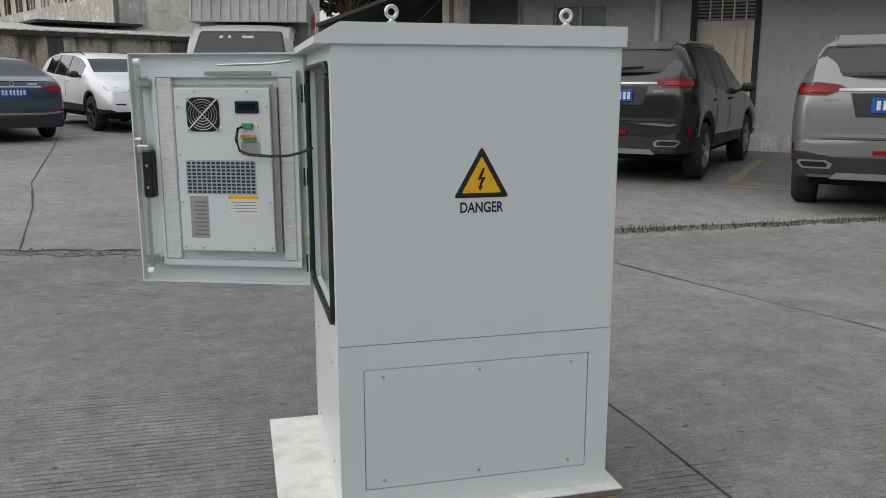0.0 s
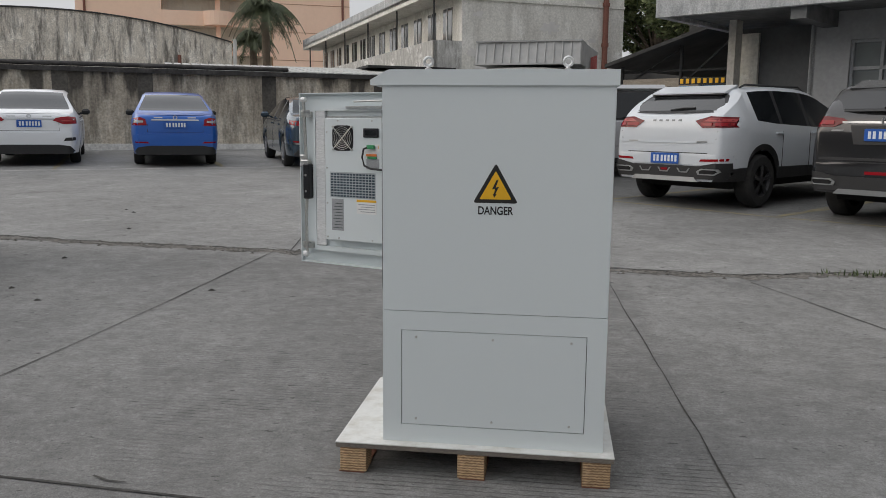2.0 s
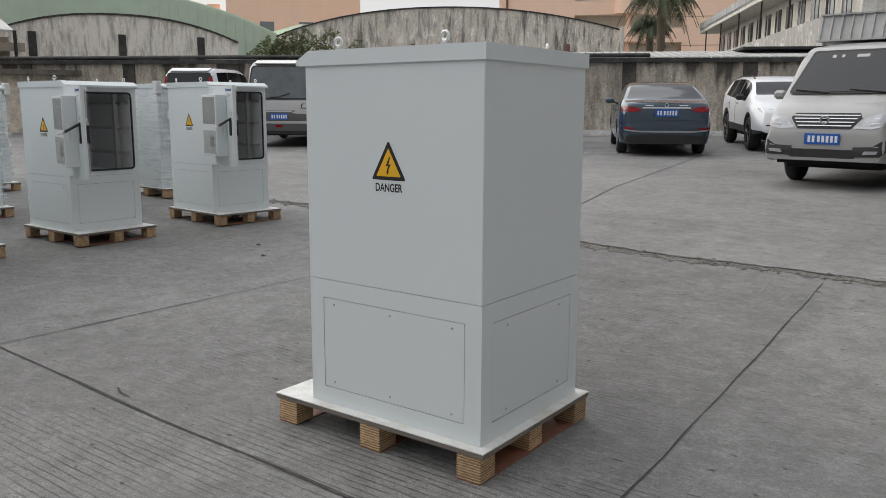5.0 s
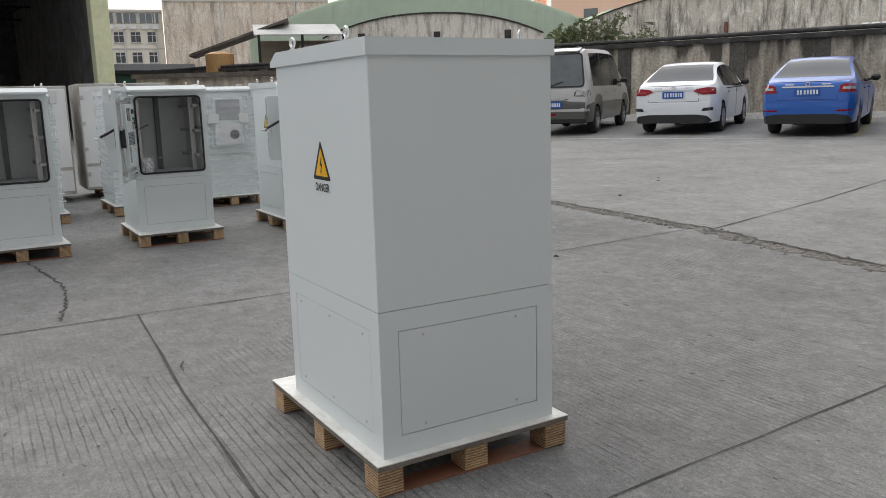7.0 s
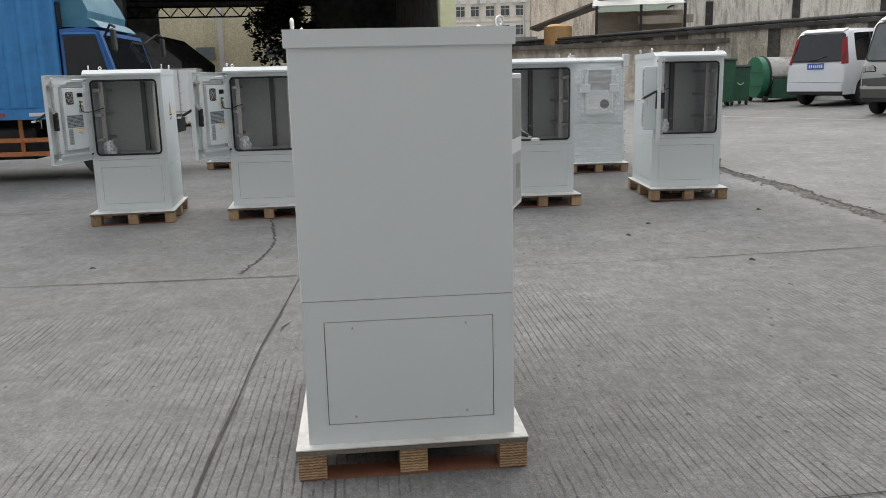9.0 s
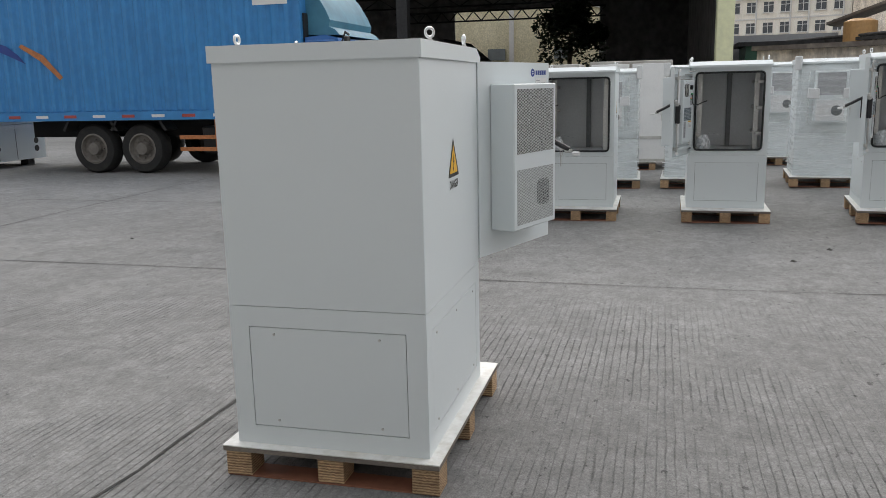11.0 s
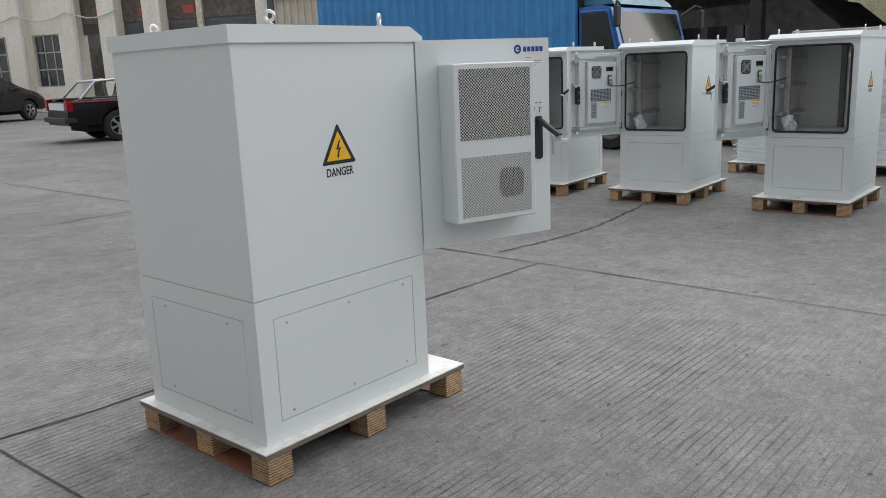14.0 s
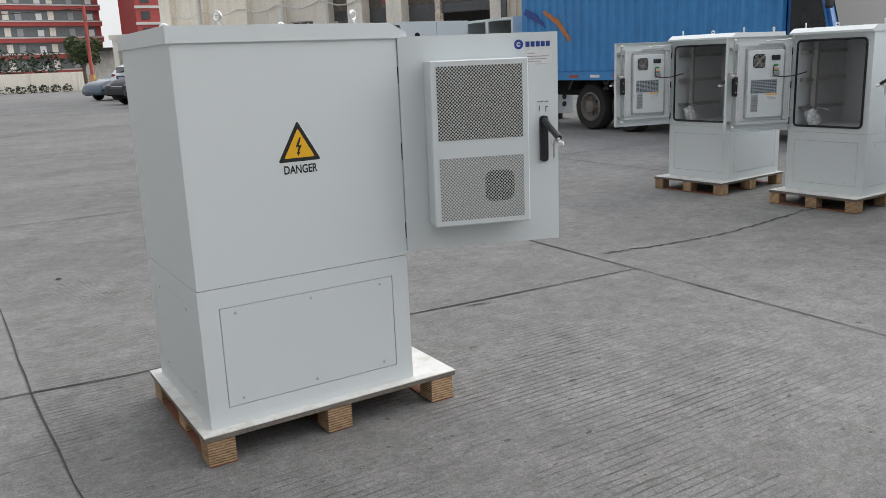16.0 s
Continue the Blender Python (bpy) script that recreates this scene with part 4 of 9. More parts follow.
# grey two-storey building with a gallery
grey = thing("gallery_building", "two-storey grey rendered building with a peeling gallery", "building")
G0 = Vector((-3.08, 24.97))
block("gable_wall", G0, WU, 3.55, 0.45, 0, 8.4, GREY_RENDER, grey)
block("long_wall", G0 + WV * 0.45, WU, 3.55, 21.5, 0, 5.6, GREY_RENDER, grey)
block("gable_wall", G0 + WU * 3.55, WU, 2.75, 22, 0, 6.05, GREY_RENDER, grey)
block("string_course", G0 - WV * 0.05, WU, 6.3, 0.1, 5.35, 5.45, GREY_RENDER, grey)
Q0 = G0 - WU * 1.0
block("roof_slab", Q0 - WV * 0.1, WU, 1.0, 23, 5.46, 5.72, GREY_RENDER, grey)
block("parapet", Q0 - WV * 0.15, WU, 0.12, 23, 5.60, 6.02, SLAB_GREY, grey)
block("parapet", Q0 - WV * 0.2, WU, 1.0, 0.12, 5.50, 6.05, PEEL, grey)
block("gallery_floor", Q0, WU, 1.0, 22.5, 2.80, 2.98, GREY_RENDER, grey)
block("balustrade", Q0, WU, 0.12, 22.5, 2.95, 3.98, PEEL, grey, "balustrade with peeling white paint")
block("balustrade", Q0, WU, 1.0, 0.12, 2.95, 3.98, PEEL, grey, "balustrade with peeling white paint")
block("ground_floor_wall", Q0 + WU * 0.3 + WV * 0.5, WU, 0.7, 21, 0, 2.8, BRICK_OLD, grey)
for i in range(13):
    d = 0.9 + i * 1.65
    w = block("window", G0 - WU * 0.03 + WV * d, WU, 0.06, 0.85, 3.55, 5.2, WINDOW_DARK, grey)
    block("frame", G0 - WU * 0.05 + WV * (d + 0.4), WU, 0.05, 0.06, 3.55, 5.2, PIPE_WHITE, w)
for i in range(6):
    q = Q0 + WU * 0.1 + WV * (0.3 + i * 4.2)
    Shape().cyl((q.x, q.y, 3.98), (q.x, q.y, 5.5), 0.035, n=8).done("post", DARK_STEEL, grey)
q = G0 + WU * 5.5 - WV * 0.1
Shape().cyl((q.x, q.y, 0), (q.x, q.y, 8.2), 0.10, n=10).done("soil_pipe", PIPE_BROWN, grey, "brown soil pipe with clamps")
for z in (1.2, 2.6, 4.0, 5.4):
    Shape().cyl((q.x, q.y, z), (q.x, q.y, z + 0.12), 0.13, n=10).done("pipe_collar", PIPE_BROWN, grey)
r_ = random.Random(17)
for k, (sx, z, size) in enumerate(((3.3, 4.58, 0.30), (3.75, 5.85, 0.30), (4.4, 5.75, 0.24), (0.6, 4.9, 0.16), (1.5, 6.9, 0.25), (5.0, 4.2, 0.14), (2.3, 5.9, 0.2), (0.4, 3.6, 0.22), (0.9, 3.2, 0.3), (1.3, 3.5, 0.18), (4.9, 5.5, 0.26))):
    pts = []
    for i in range(26):
        a, r = 2 * math.pi * i / 26, size * r_.uniform(0.45, 1.1)
        pts.append((r * 1.4 * math.cos(a), r * 0.8 * math.sin(a)))
    q = G0 + WU * sx - WV * 0.012
    Shape().add([(q.x + WU.x * u, q.y + WU.y * u, z + v) for u, v in pts] + [(q.x, q.y, z)], [(i, (i + 1) % 26, 26) for i in range(26)]).done("bare_patch", WHITE_BAND, grey, "patch of bare white plaster")
q = Q0 - WU * 2.4 - WV * 0.5
block("awning", q, WU, 3.0, 1.6, 2.98, 3.05, DARK_STEEL, grey, "thin dark awning")

# ---------------------------------------------------------------- loading building on the right of the yard
FA = Vector((5.0, 12.6))
FU = Vector((2.6, -1.8)).normalized()
FV = Vector((-FU.y, FU.x))


def fx(p):
    return (Vector(p) - FA).dot(FU)


load = thing("loading_building", "grey tiled workshop with a deep concrete canopy", "building")
TK = 0.3
s_w0, s_w1 = 0.28, 1.30        # window
s_g0, s_g1 = 2.86, 3.82        # gate
for a, b, z0, z1 in ((-0.38, s_w0, 0, 4.2), (s_w0, s_w1, 2.72, 4.2), (s_w0, s_w1, 0, 1.35), (s_w1, s_g0, 0, 4.2), (s_g0, s_g1, 2.95, 4.2), (s_g1, 14, 0, 4.2)):
    block("wall", FA + FU * a, FU, b - a, TK, z0, z1, TILE_GREY, load)
win = block("window", FA + FU * s_w0 + FV * 0.12, FU, s_w1 - s_w0, 0.04, 1.35, 2.72, WINDOW_PALE, load)
for a, b, z0, z1 in ((s_w0, s_w0 + 0.05, 1.35, 2.72), (s_w1 - 0.05, s_w1, 1.35, 2.72), (0.76, 0.81, 1.35, 2.72), (s_w0, s_w1, 2.20, 2.26), (s_w0, s_w1, 1.35, 1.40), (s_w0, s_w1, 2.67, 2.72)):
    block("frame", FA + FU * a + FV * 0.07, FU, b - a, 0.06, z0, z1, GREY_LABEL, win)
gate = block("gate", FA + FU * s_g0 + FV * 0.16, FU, s_g1 - s_g0, 0.05, 0.2, 2.35, CREAM_SHEET, load, "pale folding sheet gate")
for i in range(7):
    block("rib", FA + FU * (s_g0 + 0.03 + i * 0.15) + FV * 0.12, FU, 0.035, 0.05, 0.2, 2.35, CREAM_SHEET, gate)
for i in range(9):
    block("louvre", FA + FU * s_g0 + FV * 0.16, FU, s_g1 - s_g0, 0.03, 2.40 + i * 0.06, 2.43 + i * 0.06, DARK_STEEL, load)
for i in range(4):
    block("louvre_bar", FA + FU * (s_g0 + 0.2 + i * 0.2) + FV * 0.10, FU, 0.025, 0.04, 2.37, 2.95, CREAM_SHEET, load)
for a, b in ((s_g0 - 0.1, s_g0), (s_g1, s_g1 + 0.1)):
    block("gate_jamb", FA + FU * a - FV * 0.02, FU, b - a, 0.1, 0.1, 2.95, DARK_STEEL, load)
q = FA + FU * 2.2 - FV * 0.08
Shape().cyl((q.x, q.y, 0), (q.x, q.y, 4.2), 0.055, n=10).done("downpipe", PIPE_WHITE, load)
for i in range(30):                                           # shadow lines of the narrow wall tiles
    block("tile_course", FA + FU * (s_g1 + 0.12) - FV * 0.006, FU, 8, 0.02, 0.55 + i * 0.085, 0.62 + i * 0.085, TILE_GREY, load)
block("plinth", FA + FU * -0.6 - FV * 0.1, FU, 14.6, 0.12, 0, 0.42, SLAB_GREY, load, "flaking concrete plinth")
block("shutter", FA + FU * -1.95 + FV * 0.6, FU, 1.55, 0.06, 0, 3.1, SHUTTER, load, "grey roller shutter, closed")
block("pier", FA + FU * -1.93, FU, 0.14, 0.3, 0, 3.22, GREY_RENDER, load)
block("side_panel", FA + FU * -1.94 + FV * 0.5, FU, 0.40, 0.08, 0, 3.0, GREY_RENDER, load, "grey rendered panel beside the shutter")
block("pier", FA + FU * -0.4, FU, 0.1, 0.7, 0, 3.2, SLAB_GREY, load)
can = block("canopy", FA + FU * -2.50 - FV * 1.7, FU, 15, 5, 3.22, 3.52, SOFFIT, load, "deep canopy, its underside coloured dark for shade")
block("canopy_edge", FA + FU * -2.55 - FV * 1.76, FU, 15, 0.14, 3.14, 4.15, SLAB_GREY, load)
block("canopy_side", FA + FU * -2.55 - FV * 1.62, FU, 0.14, 5, 3.14, 4.15, SLAB_GREY, load)
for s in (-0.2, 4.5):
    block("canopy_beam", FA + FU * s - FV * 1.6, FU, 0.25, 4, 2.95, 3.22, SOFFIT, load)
block("upper_wall", FA + FU * -2.6 + FV * 0.6, FU, 15, 0.4, 3.62, 8, GREY_RENDER, load)
block("back_wall", FA + FU * -2.5 + FV * 6, FU, 15, 0.3, 0, 6, HALL_DARK, load)

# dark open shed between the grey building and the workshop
SHED_BLACK = surface("near_black_sheet", (0.05, 0.049, 0.047), 0.9, 0, 2, 0.3, 0.6, 0.7, (0.025, 0.024, 0.023))
shed = thing("open_shed", "open-sided dark shed with a sloping sheet roof on steel trusses", "shed")
S0 = Vector((4.34, 15.46))
sr = Shape()
q = [S0 - FU * 3.4 - FV * 0.5, S0 + FU * 3.4 - FV * 0.5, S0 + FU * 3.4 + FV * 7, S0 - FU * 3.4 + FV * 7]
hz = [2.55, 4.52, 4.52, 2.55]
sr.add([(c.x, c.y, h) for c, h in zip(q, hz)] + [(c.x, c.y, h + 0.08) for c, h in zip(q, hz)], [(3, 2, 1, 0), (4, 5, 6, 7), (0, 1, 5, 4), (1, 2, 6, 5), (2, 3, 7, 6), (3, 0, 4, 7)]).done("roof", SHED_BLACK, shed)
for i in range(5):
    a = S0 + FU * (-3.2 + i * 1.5)
    Shape().cyl((a.x, a.y, 0), (a.x, a.y, 2.58 + 0.435 * i), 0.045, n=8).done("post", DARK_STEEL, shed)
    b = S0 + FU * (-3.2 + (i + 1) * 1.5)
    Shape().cyl((a.x, a.y, 2.1), (b.x, b.y, 2.95 + 0.435 * i), 0.03, n=6).done("brace", DARK_STEEL, shed)
    Shape().cyl((a.x, a.y, 2.45), (b.x, b.y, 2.45), 0.03, n=6).done("tie", DARK_STEEL, shed)
block("board_fence", S0 - FU * 3.1 - FV * 0.1, FU, 1.9, 0.06, 0.5, 2.28, TIMBER, shed, "grey timber boarding")
for i in range(6):
    block("board", S0 - FU * 3.1 - FV * 0.14, FU, 1.9, 0.04, 0.80 + i * 0.25, 1.02 + i * 0.25, TIMBER, shed)
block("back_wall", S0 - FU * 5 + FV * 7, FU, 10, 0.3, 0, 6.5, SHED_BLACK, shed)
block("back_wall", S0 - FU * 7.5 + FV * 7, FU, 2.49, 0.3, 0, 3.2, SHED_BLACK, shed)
bar = block("warning_bar", FA - FU * 3.4 + FV * 0.95, FU, 1.2, 0.12, 2.08, 2.22, BLACK, shed, "black bar with yellow chevrons")
for i in range(9):
    block("chevron", FA - FU * (3.36 - i * 0.13) + FV * 0.94, FU, 0.07, 0.02, 2.10, 2.20, YELLOW, bar)
block("blue_tray", FA - FU * 3.4 + FV * 1.0, FU, 1.2, 0.5, 1.2, 2.05, BOX_BLUE, shed)

# ---------------------------------------------------------------- equipment cabinets
def text_mesh(body, size, squeeze=1.0):
    cu = bpy.data.curves.new("lettering", "FONT")
    cu.body, cu.size, cu.align_x, cu.align_y = body, size, "CENTER", "CENTER"
    tmp = bpy.data.objects.new("lettering", cu)
    scene.collection.objects.link(tmp)
    cu.offset = 0.0008
    me = bpy.data.meshes.new_from_object(tmp.evaluated_get(bpy.context.evaluated_depsgraph_get()))
    bpy.data.objects.remove(tmp)
    me.transform(Matrix.Diagonal((squeeze, 1, 1, 1)))
    return me


LETTERS = text_mesh("DANGER", 0.0375, 0.76)
LETTERS.materials.append(SIGN_BLACK)


def rounded_poly(pts, r, n=5):
    out = []
    k = len(pts)
    for i in range(k):
        p, a, b = Vector(pts[i]), Vector(pts[i - 1]), Vector(pts[(i + 1) % k])
        da, db = (a - p).normalized(), (b - p).normalized()
        d = r / math.tan(da.angle(db) / 2)
        s, e = p + da * d, p + db * d
        for j in range(n + 1):
            t = j / n
            out.append(tuple((s * (1 - t) ** 2 + p * 2 * t * (1 - t) + e * t * t)))
    return out


def flat(poly, m, off):
    """A flat figure on a face: u to the right, v up, off along the face's normal."""
    return Shape().add([m @ Vector((u, v, off)) for u, v in poly], [tuple(range(len(poly)))])


def warning_sign(parent, m):
    tri = rounded_poly([(-0.0735, 0.0), (0.0735, 0.0), (0, 0.130)], 0.006)
    inner = rounded_poly([(-0.0525, 0.012), (0.0525, 0.012), (0, 0.105)], 0.003)
    base = flat(tri, m, 0.0006).done("warning_sign", SIGN_BLACK, parent, "black and yellow triangular high-voltage sign")
    flat(inner, m, 0.0010).done("yellow_field", YELLOW, base)
    bolt = [(0.003, 0.076), (-0.0115, 0.045), (-0.001, 0.047), (-0.0065, 0.029), (-0.0095, 0.031), (-0.0045, 0.017), (0.0035, 0.030), (-0.0005, 0.030), (0.0105, 0.053), (0.0005, 0.051), (0.0085, 0.076)]
    flat(bolt, m, 0.0014).done("lightning_bolt", SIGN_BLACK, base)
    t = new("lettering", LETTERS)
    t.parent = base
    t.matrix_basis = m @ Matrix.Translation((0, -0.026, 0.0008))
    t["label"] = "the word DANGER in black capitals"


def face(origin, right, up):
    """The frame of a face: u right, v up, w out."""
    r, u = Vector(right), Vector(up)
    w = r.cross(u)
    m = Matrix((r, u, w)).transposed().to_4x4()
    m.translation = origin
    return m


X, Y = 0.375, 0.325
Z0, ZS, ZT = 0.112, 0.574, 1.323
PZ0, PZ1 = 0.175, 0.507


def build_door(parent, angle):
    """Door leaf hinged at the front edge; local x runs along the leaf, y out of its outer face."""
    w, z0, z1, e = 0.567, 0.588, 1.325, 0.004
    # a folded tray: outer skin with a turned-in rim all round
    tray = []
    for y, i in ((0.0, 0), (-0.030, 0), (-0.030, e), (-0.004, e)):
        tray += [(i, y, z0 + i), (w - i, y, z0 + i), (w - i, y, z1 - i), (i, y, z1 - i)]
    quads = [(0, 1, 2, 3), (12, 13, 14, 15)] + [(4 * k + j, 4 * k + (j + 1) % 4, 4 * k + 4 + (j + 1) % 4, 4 * k + 4 + j) for k in range(3) for j in range(4)]
    leaf = Shape().add(tray, quads)
    m = pose(-0.378, 0.330, 0, 0, 0, 270 - angle)
    d = leaf.done("door", PAINT, parent, "door leaf swung wide open", m=m)
    # outer cooler
    a0, a1, b0, b1 = 0.084, 0.424, 0.684, 1.242
    Shape().box(a0, a1, 0.0005, 0.106, b0, b1, 0.004).done("cooler_housing", PAINT, d)
    for nm, mt, e0, e1 in (("upper_grille", MESH_UP, 0.978, 1.222), ("lower_grille", MESH_LOW, 0.704, 0.918)):
        Shape().box(a0 + 0.022, a1 - 0.022, 0.1055, 0.1072, e0, e1).done(nm, mt, d, "finely perforated sheet")
    ring_pts = rounded_poly([(0.315 + sx * 0.052, 0.816 + sz * 0.053) for sx, sz in ((-1, -1), (1, -1), (1, 1), (-1, 1))], 0.03, 4)
    Shape().prism(ring_pts, "y", 0.1073, 0.1080).done("fan_opening", MESH_FAN, d, "dark fan behind the perforated sheet")
    # swing handle with keys
    hs = Shape()
    hs.prism(rounded_poly([(0.496, 0.874), (0.526, 0.874), (0.526, 1.037), (0.496, 1.037)], 0.013, 4), "y", 0.0005, 0.012)
    hs.done("lock_plate", BLACK, d)
    Shape().tube([(0.511, 0.008, 1.022), (0.512, 0.03, 1.014), (0.518, 0.065, 0.994), (0.526, 0.120, 0.966)], 0.0115, 8).done("swing_handle", BLACK, d, smooth=True)
    ky = Shape().box(0.516, 0.526, 0.100, 0.135, 0.954, 0.968, 0.002)
    ky.box(0.518, 0.524, 0.08, 0.084, 0.895, 0.955).ring((0.521, 0.085, 0.952), (0, 1, 0.2), 0.012, 0.0015, 14, 6)
    ky.done("key", ZINC, d, "keys hanging from the open handle")
    Shape().box(0.515, 0.527, 0.134, 0.172, 0.942, 0.960, 0.005).done("key_tag", WHITE_LABEL, d)
    mk = Shape()
    for x in (0.490, 0.500, 0.506, 0.518, 0.526):
        mk.box(x, x + 0.004, 0.0004, 0.0010, 1.084, 1.088)
    mk.box(0.496, 0.4985, 0.0004, 0.0010, 1.054, 1.072).box(0.520, 0.5225, 0.0004, 0.0010, 1.050, 1.068).box(0.520, 0.530, 0.0004, 0.0010, 1.066, 1.069)
    mk.done("lock_marking", SIGN_BLACK, d)
    # maker's mark: a plain ring and bars
    lg = Shape().lathe([(0.008, 0.0006), (0.0165, 0.0006), (0.0165, 0.0002)], (0.425, 0.0, 1.285), (0, 1, 0), 20).done("maker_mark", LOGO_BLUE, d, "blue ring and bars in place of a maker's mark")
    Shape().box(0.421, 0.441, 0.0003, 0.0009, 1.282, 1.288).done("mark_bar", LOGO_BLUE, lg)
    for i in range(5):
        Shape().box(0.450 + i * 0.0186, 0.4645 + i * 0.0186, 0.0003, 0.0009, 1.276, 1.294).done("mark_bar", LOGO_BLUE, lg)
    pl = Shape().box(0.449, 0.545, 0.0003, 0.0010, 1.218, 1.264).done("rating_label", WHITE_LABEL, d)
    for k, (x1, z) in enumerate(((0.485, 1.254), (0.535, 1.243), (0.525, 1.234), (0.505, 1.226))):
        Shape().box(0.456, x1, 0.0010, 0.0014, z - 0.0015, z + 0.0015).done("print_bar", GREY_LABEL, pl)
    # inside: raised frame, foam tape, cooler's inner cover
    fr = Shape()
    f0, f1, g0, g1 = 0.022, 0.487, 0.648, 1.270
    for bx in ((f0, f1, g0, g0 + 0.02), (f0, f1, g1 - 0.02, g1), (f0, f0 + 0.012, g0 + 0.02, g1 - 0.02), (f1 - 0.012, f1, g0 + 0.02, g1 - 0.02)):
        fr.box(bx[0], bx[1], -0.040, -0.004, bx[2], bx[3])
    fr.box(f0 + 0.012, f1 - 0.012, -0.022, -0.004, g0 + 0.02, g1 - 0.02)
    fr.done("inner_frame", PAINT, d)
    Shape().box(0.10, 0.31, -0.048, -0.0405, 1.258, 1.268).done("frame_lip", ZINC, d)
    for p0, p1 in ((0.036, 0.080), (0.424, 0.474)):
        Shape().box(p0, p1, -0.040, -0.0225, 0.670, 1.248, 0.003).done("foam_strip", FOAM, d, "rough white foam tape")
    Shape().box(0.101, 0.408, -0.062, -0.022, 0.702, 1.218, 0.002).done("inner_cover", PAINT, d)
    Shape().box(0.0815, 0.1005, -0.050, -0.0225, 0.700, 1.220).done("cover_flange", ZINC, d)
    for z in (0.78, 0.95, 1.12):
        Shape().cyl((0.090, -0.050, z), (0.090, -0.056, z), 0.005, n=8).done("flange_nut", ZINC, d)
    Shape().box(0.101, 0.408, -0.050, -0.0225, 1.2185, 1.228).done("cover_flange", ZINC, d)
    sc = Shape()
    for x, z in ((0.111, 0.715), (0.398, 0.715), (0.111, 0.86), (0.398, 0.86), (0.111, 1.01), (0.398, 1.01), (0.111, 1.16), (0.398, 1.16), (0.17, 1.208), (0.34, 1.208), (0.17, 0.712), (0.34, 0.712)):
        sc.cyl((x, -0.062, z), (x, -0.0645, z), 0.004, n=6)
    sc.done("cover_screws", ZINC, d)
    fx_, fz_, fr_ = 0.316, 1.136, 0.053
    # round fan opening with flattened sides, its blades dim behind the wire guard
    hole = rounded_poly([(fx_ + sx * fr_, fz_ + sz * fr_) for sx, sz in ((-1, -1), (1, -1), (1, 1), (-1, 1))], 0.030, 5)
    Shape().prism(hole, "y", -0.0632, -0.0622).done("fan_hole", BLACK, d)
    bl = Shape()
    for k in range(7):
        a = 2 * math.pi * k / 7
        c0, s0, c1, s1 = math.cos(a), math.sin(a), math.cos(a + 0.55), math.sin(a + 0.55)
        bl.add([(fx_ + c0 * 0.016, -0.0634, fz_ + s0 * 0.016), (fx_ + c0 * 0.046, -0.0634, fz_ + s0 * 0.046), (fx_ + c1 * 0.046, -0.0638, fz_ + s1 * 0.046), (fx_ + c1 * 0.016, -0.0638, fz_ + s1 * 0.016)], [(0, 1, 2, 3)])
    bl.cyl((fx_, -0.0634, fz_), (fx_, -0.0645, fz_), 0.017, n=18)
    bl.done("fan_blades", TRIM, d)
    gr = Shape()
    for r in (0.012, 0.021, 0.030, 0.039, 0.047):
        gr.ring((fx_, -0.0675, fz_), (0, 1, 0), r, 0.0011, 24, 5)
    for a in (45, 135):
        c, s = math.cos(radians(a)) * 0.066, math.sin(radians(a)) * 0.066
        gr.cyl((fx_ - c, -0.069, fz_ - s), (fx_ + c, -0.069, fz_ + s), 0.0022, n=5)
    for sx in (-1, 1):
        for sz in (-1, 1):
            gr.cyl((fx_ + sx * 0.047, -0.062, fz_ + sz * 0.047), (fx_ + sx * 0.047, -0.070, fz_ + sz * 0.047), 0.004, n=8)
    gr.done("fan_guard", ZINC, d)
    Shape().box(0.136, 0.212, -0.068, -0.0622, 1.140, 1.178, 0.003).done("controller", BLACK, d, "small black controller with a display")
    Shape().box(0.146, 0.202, -0.0688, -0.0681, 1.150, 1.170).done("display", CAR_GLASS, d)
    Shape().box(0.156, 0.190, -0.076, -0.0622, 1.094, 1.110, 0.002).done("green_terminal", GREEN_TERM, d)
    Shape().box(0.132, 0.153, -0.0632, -0.0622, 1.082, 1.114).done("earth_label", WHITE_LABEL, d)
    Shape().box(0.138, 0.142, -0.0636, -0.0632, 1.094, 1.108).done("earth_mark", YELLOW, d)
    Shape().box(0.148, 0.196, -0.069, -0.0622, 1.064, 1.073).done("orange_terminal", ORANGE_TERM, d)
    Shape().box(0.148, 0.190, -0.069, -0.0622, 1.054, 1.0625).done("green_strip", GREEN_TERM, d)
    Shape().box(0.136, 0.198, -0.0630, -0.0622, 1.010, 1.052).done("wiring_label", GREY_LABEL, d)
    Shape().tube([(0.186, -0.072, 1.100), (0.200, -0.080, 1.094), (0.206, -0.083, 1.060), (0.196, -0.083, 1.026), (0.165, -0.083, 1.014), (0.10, -0.085, 1.010), (0.04, -0.09, 1.012), (0.0, -0.10, 1.022), (-0.05, -0.14, 1.04)], 0.0045, 7).done("cable", BLACK, d, smooth=True)
    gv = Shape().box(0.154, 0.382, -0.0628, -0.0622, 0.886, 0.994)
    for i in range(14):
        x = 0.158 + i * 0.0160
        for k in range(9):
            gv.box(x, x + 0.0115, -0.0634, -0.0629, 0.890 + k * 0.0114, 0.8972 + k * 0.0114, mi=1)
    gv.done("return_grille", [GRILLE_GRID, GRILLE_SLOT], d, "grid of dark slots")
    dl = Shape().box(0.315, 0.375, -0.0630, -0.0622, 0.745, 0.880).done("data_label", GREY_LABEL, d)
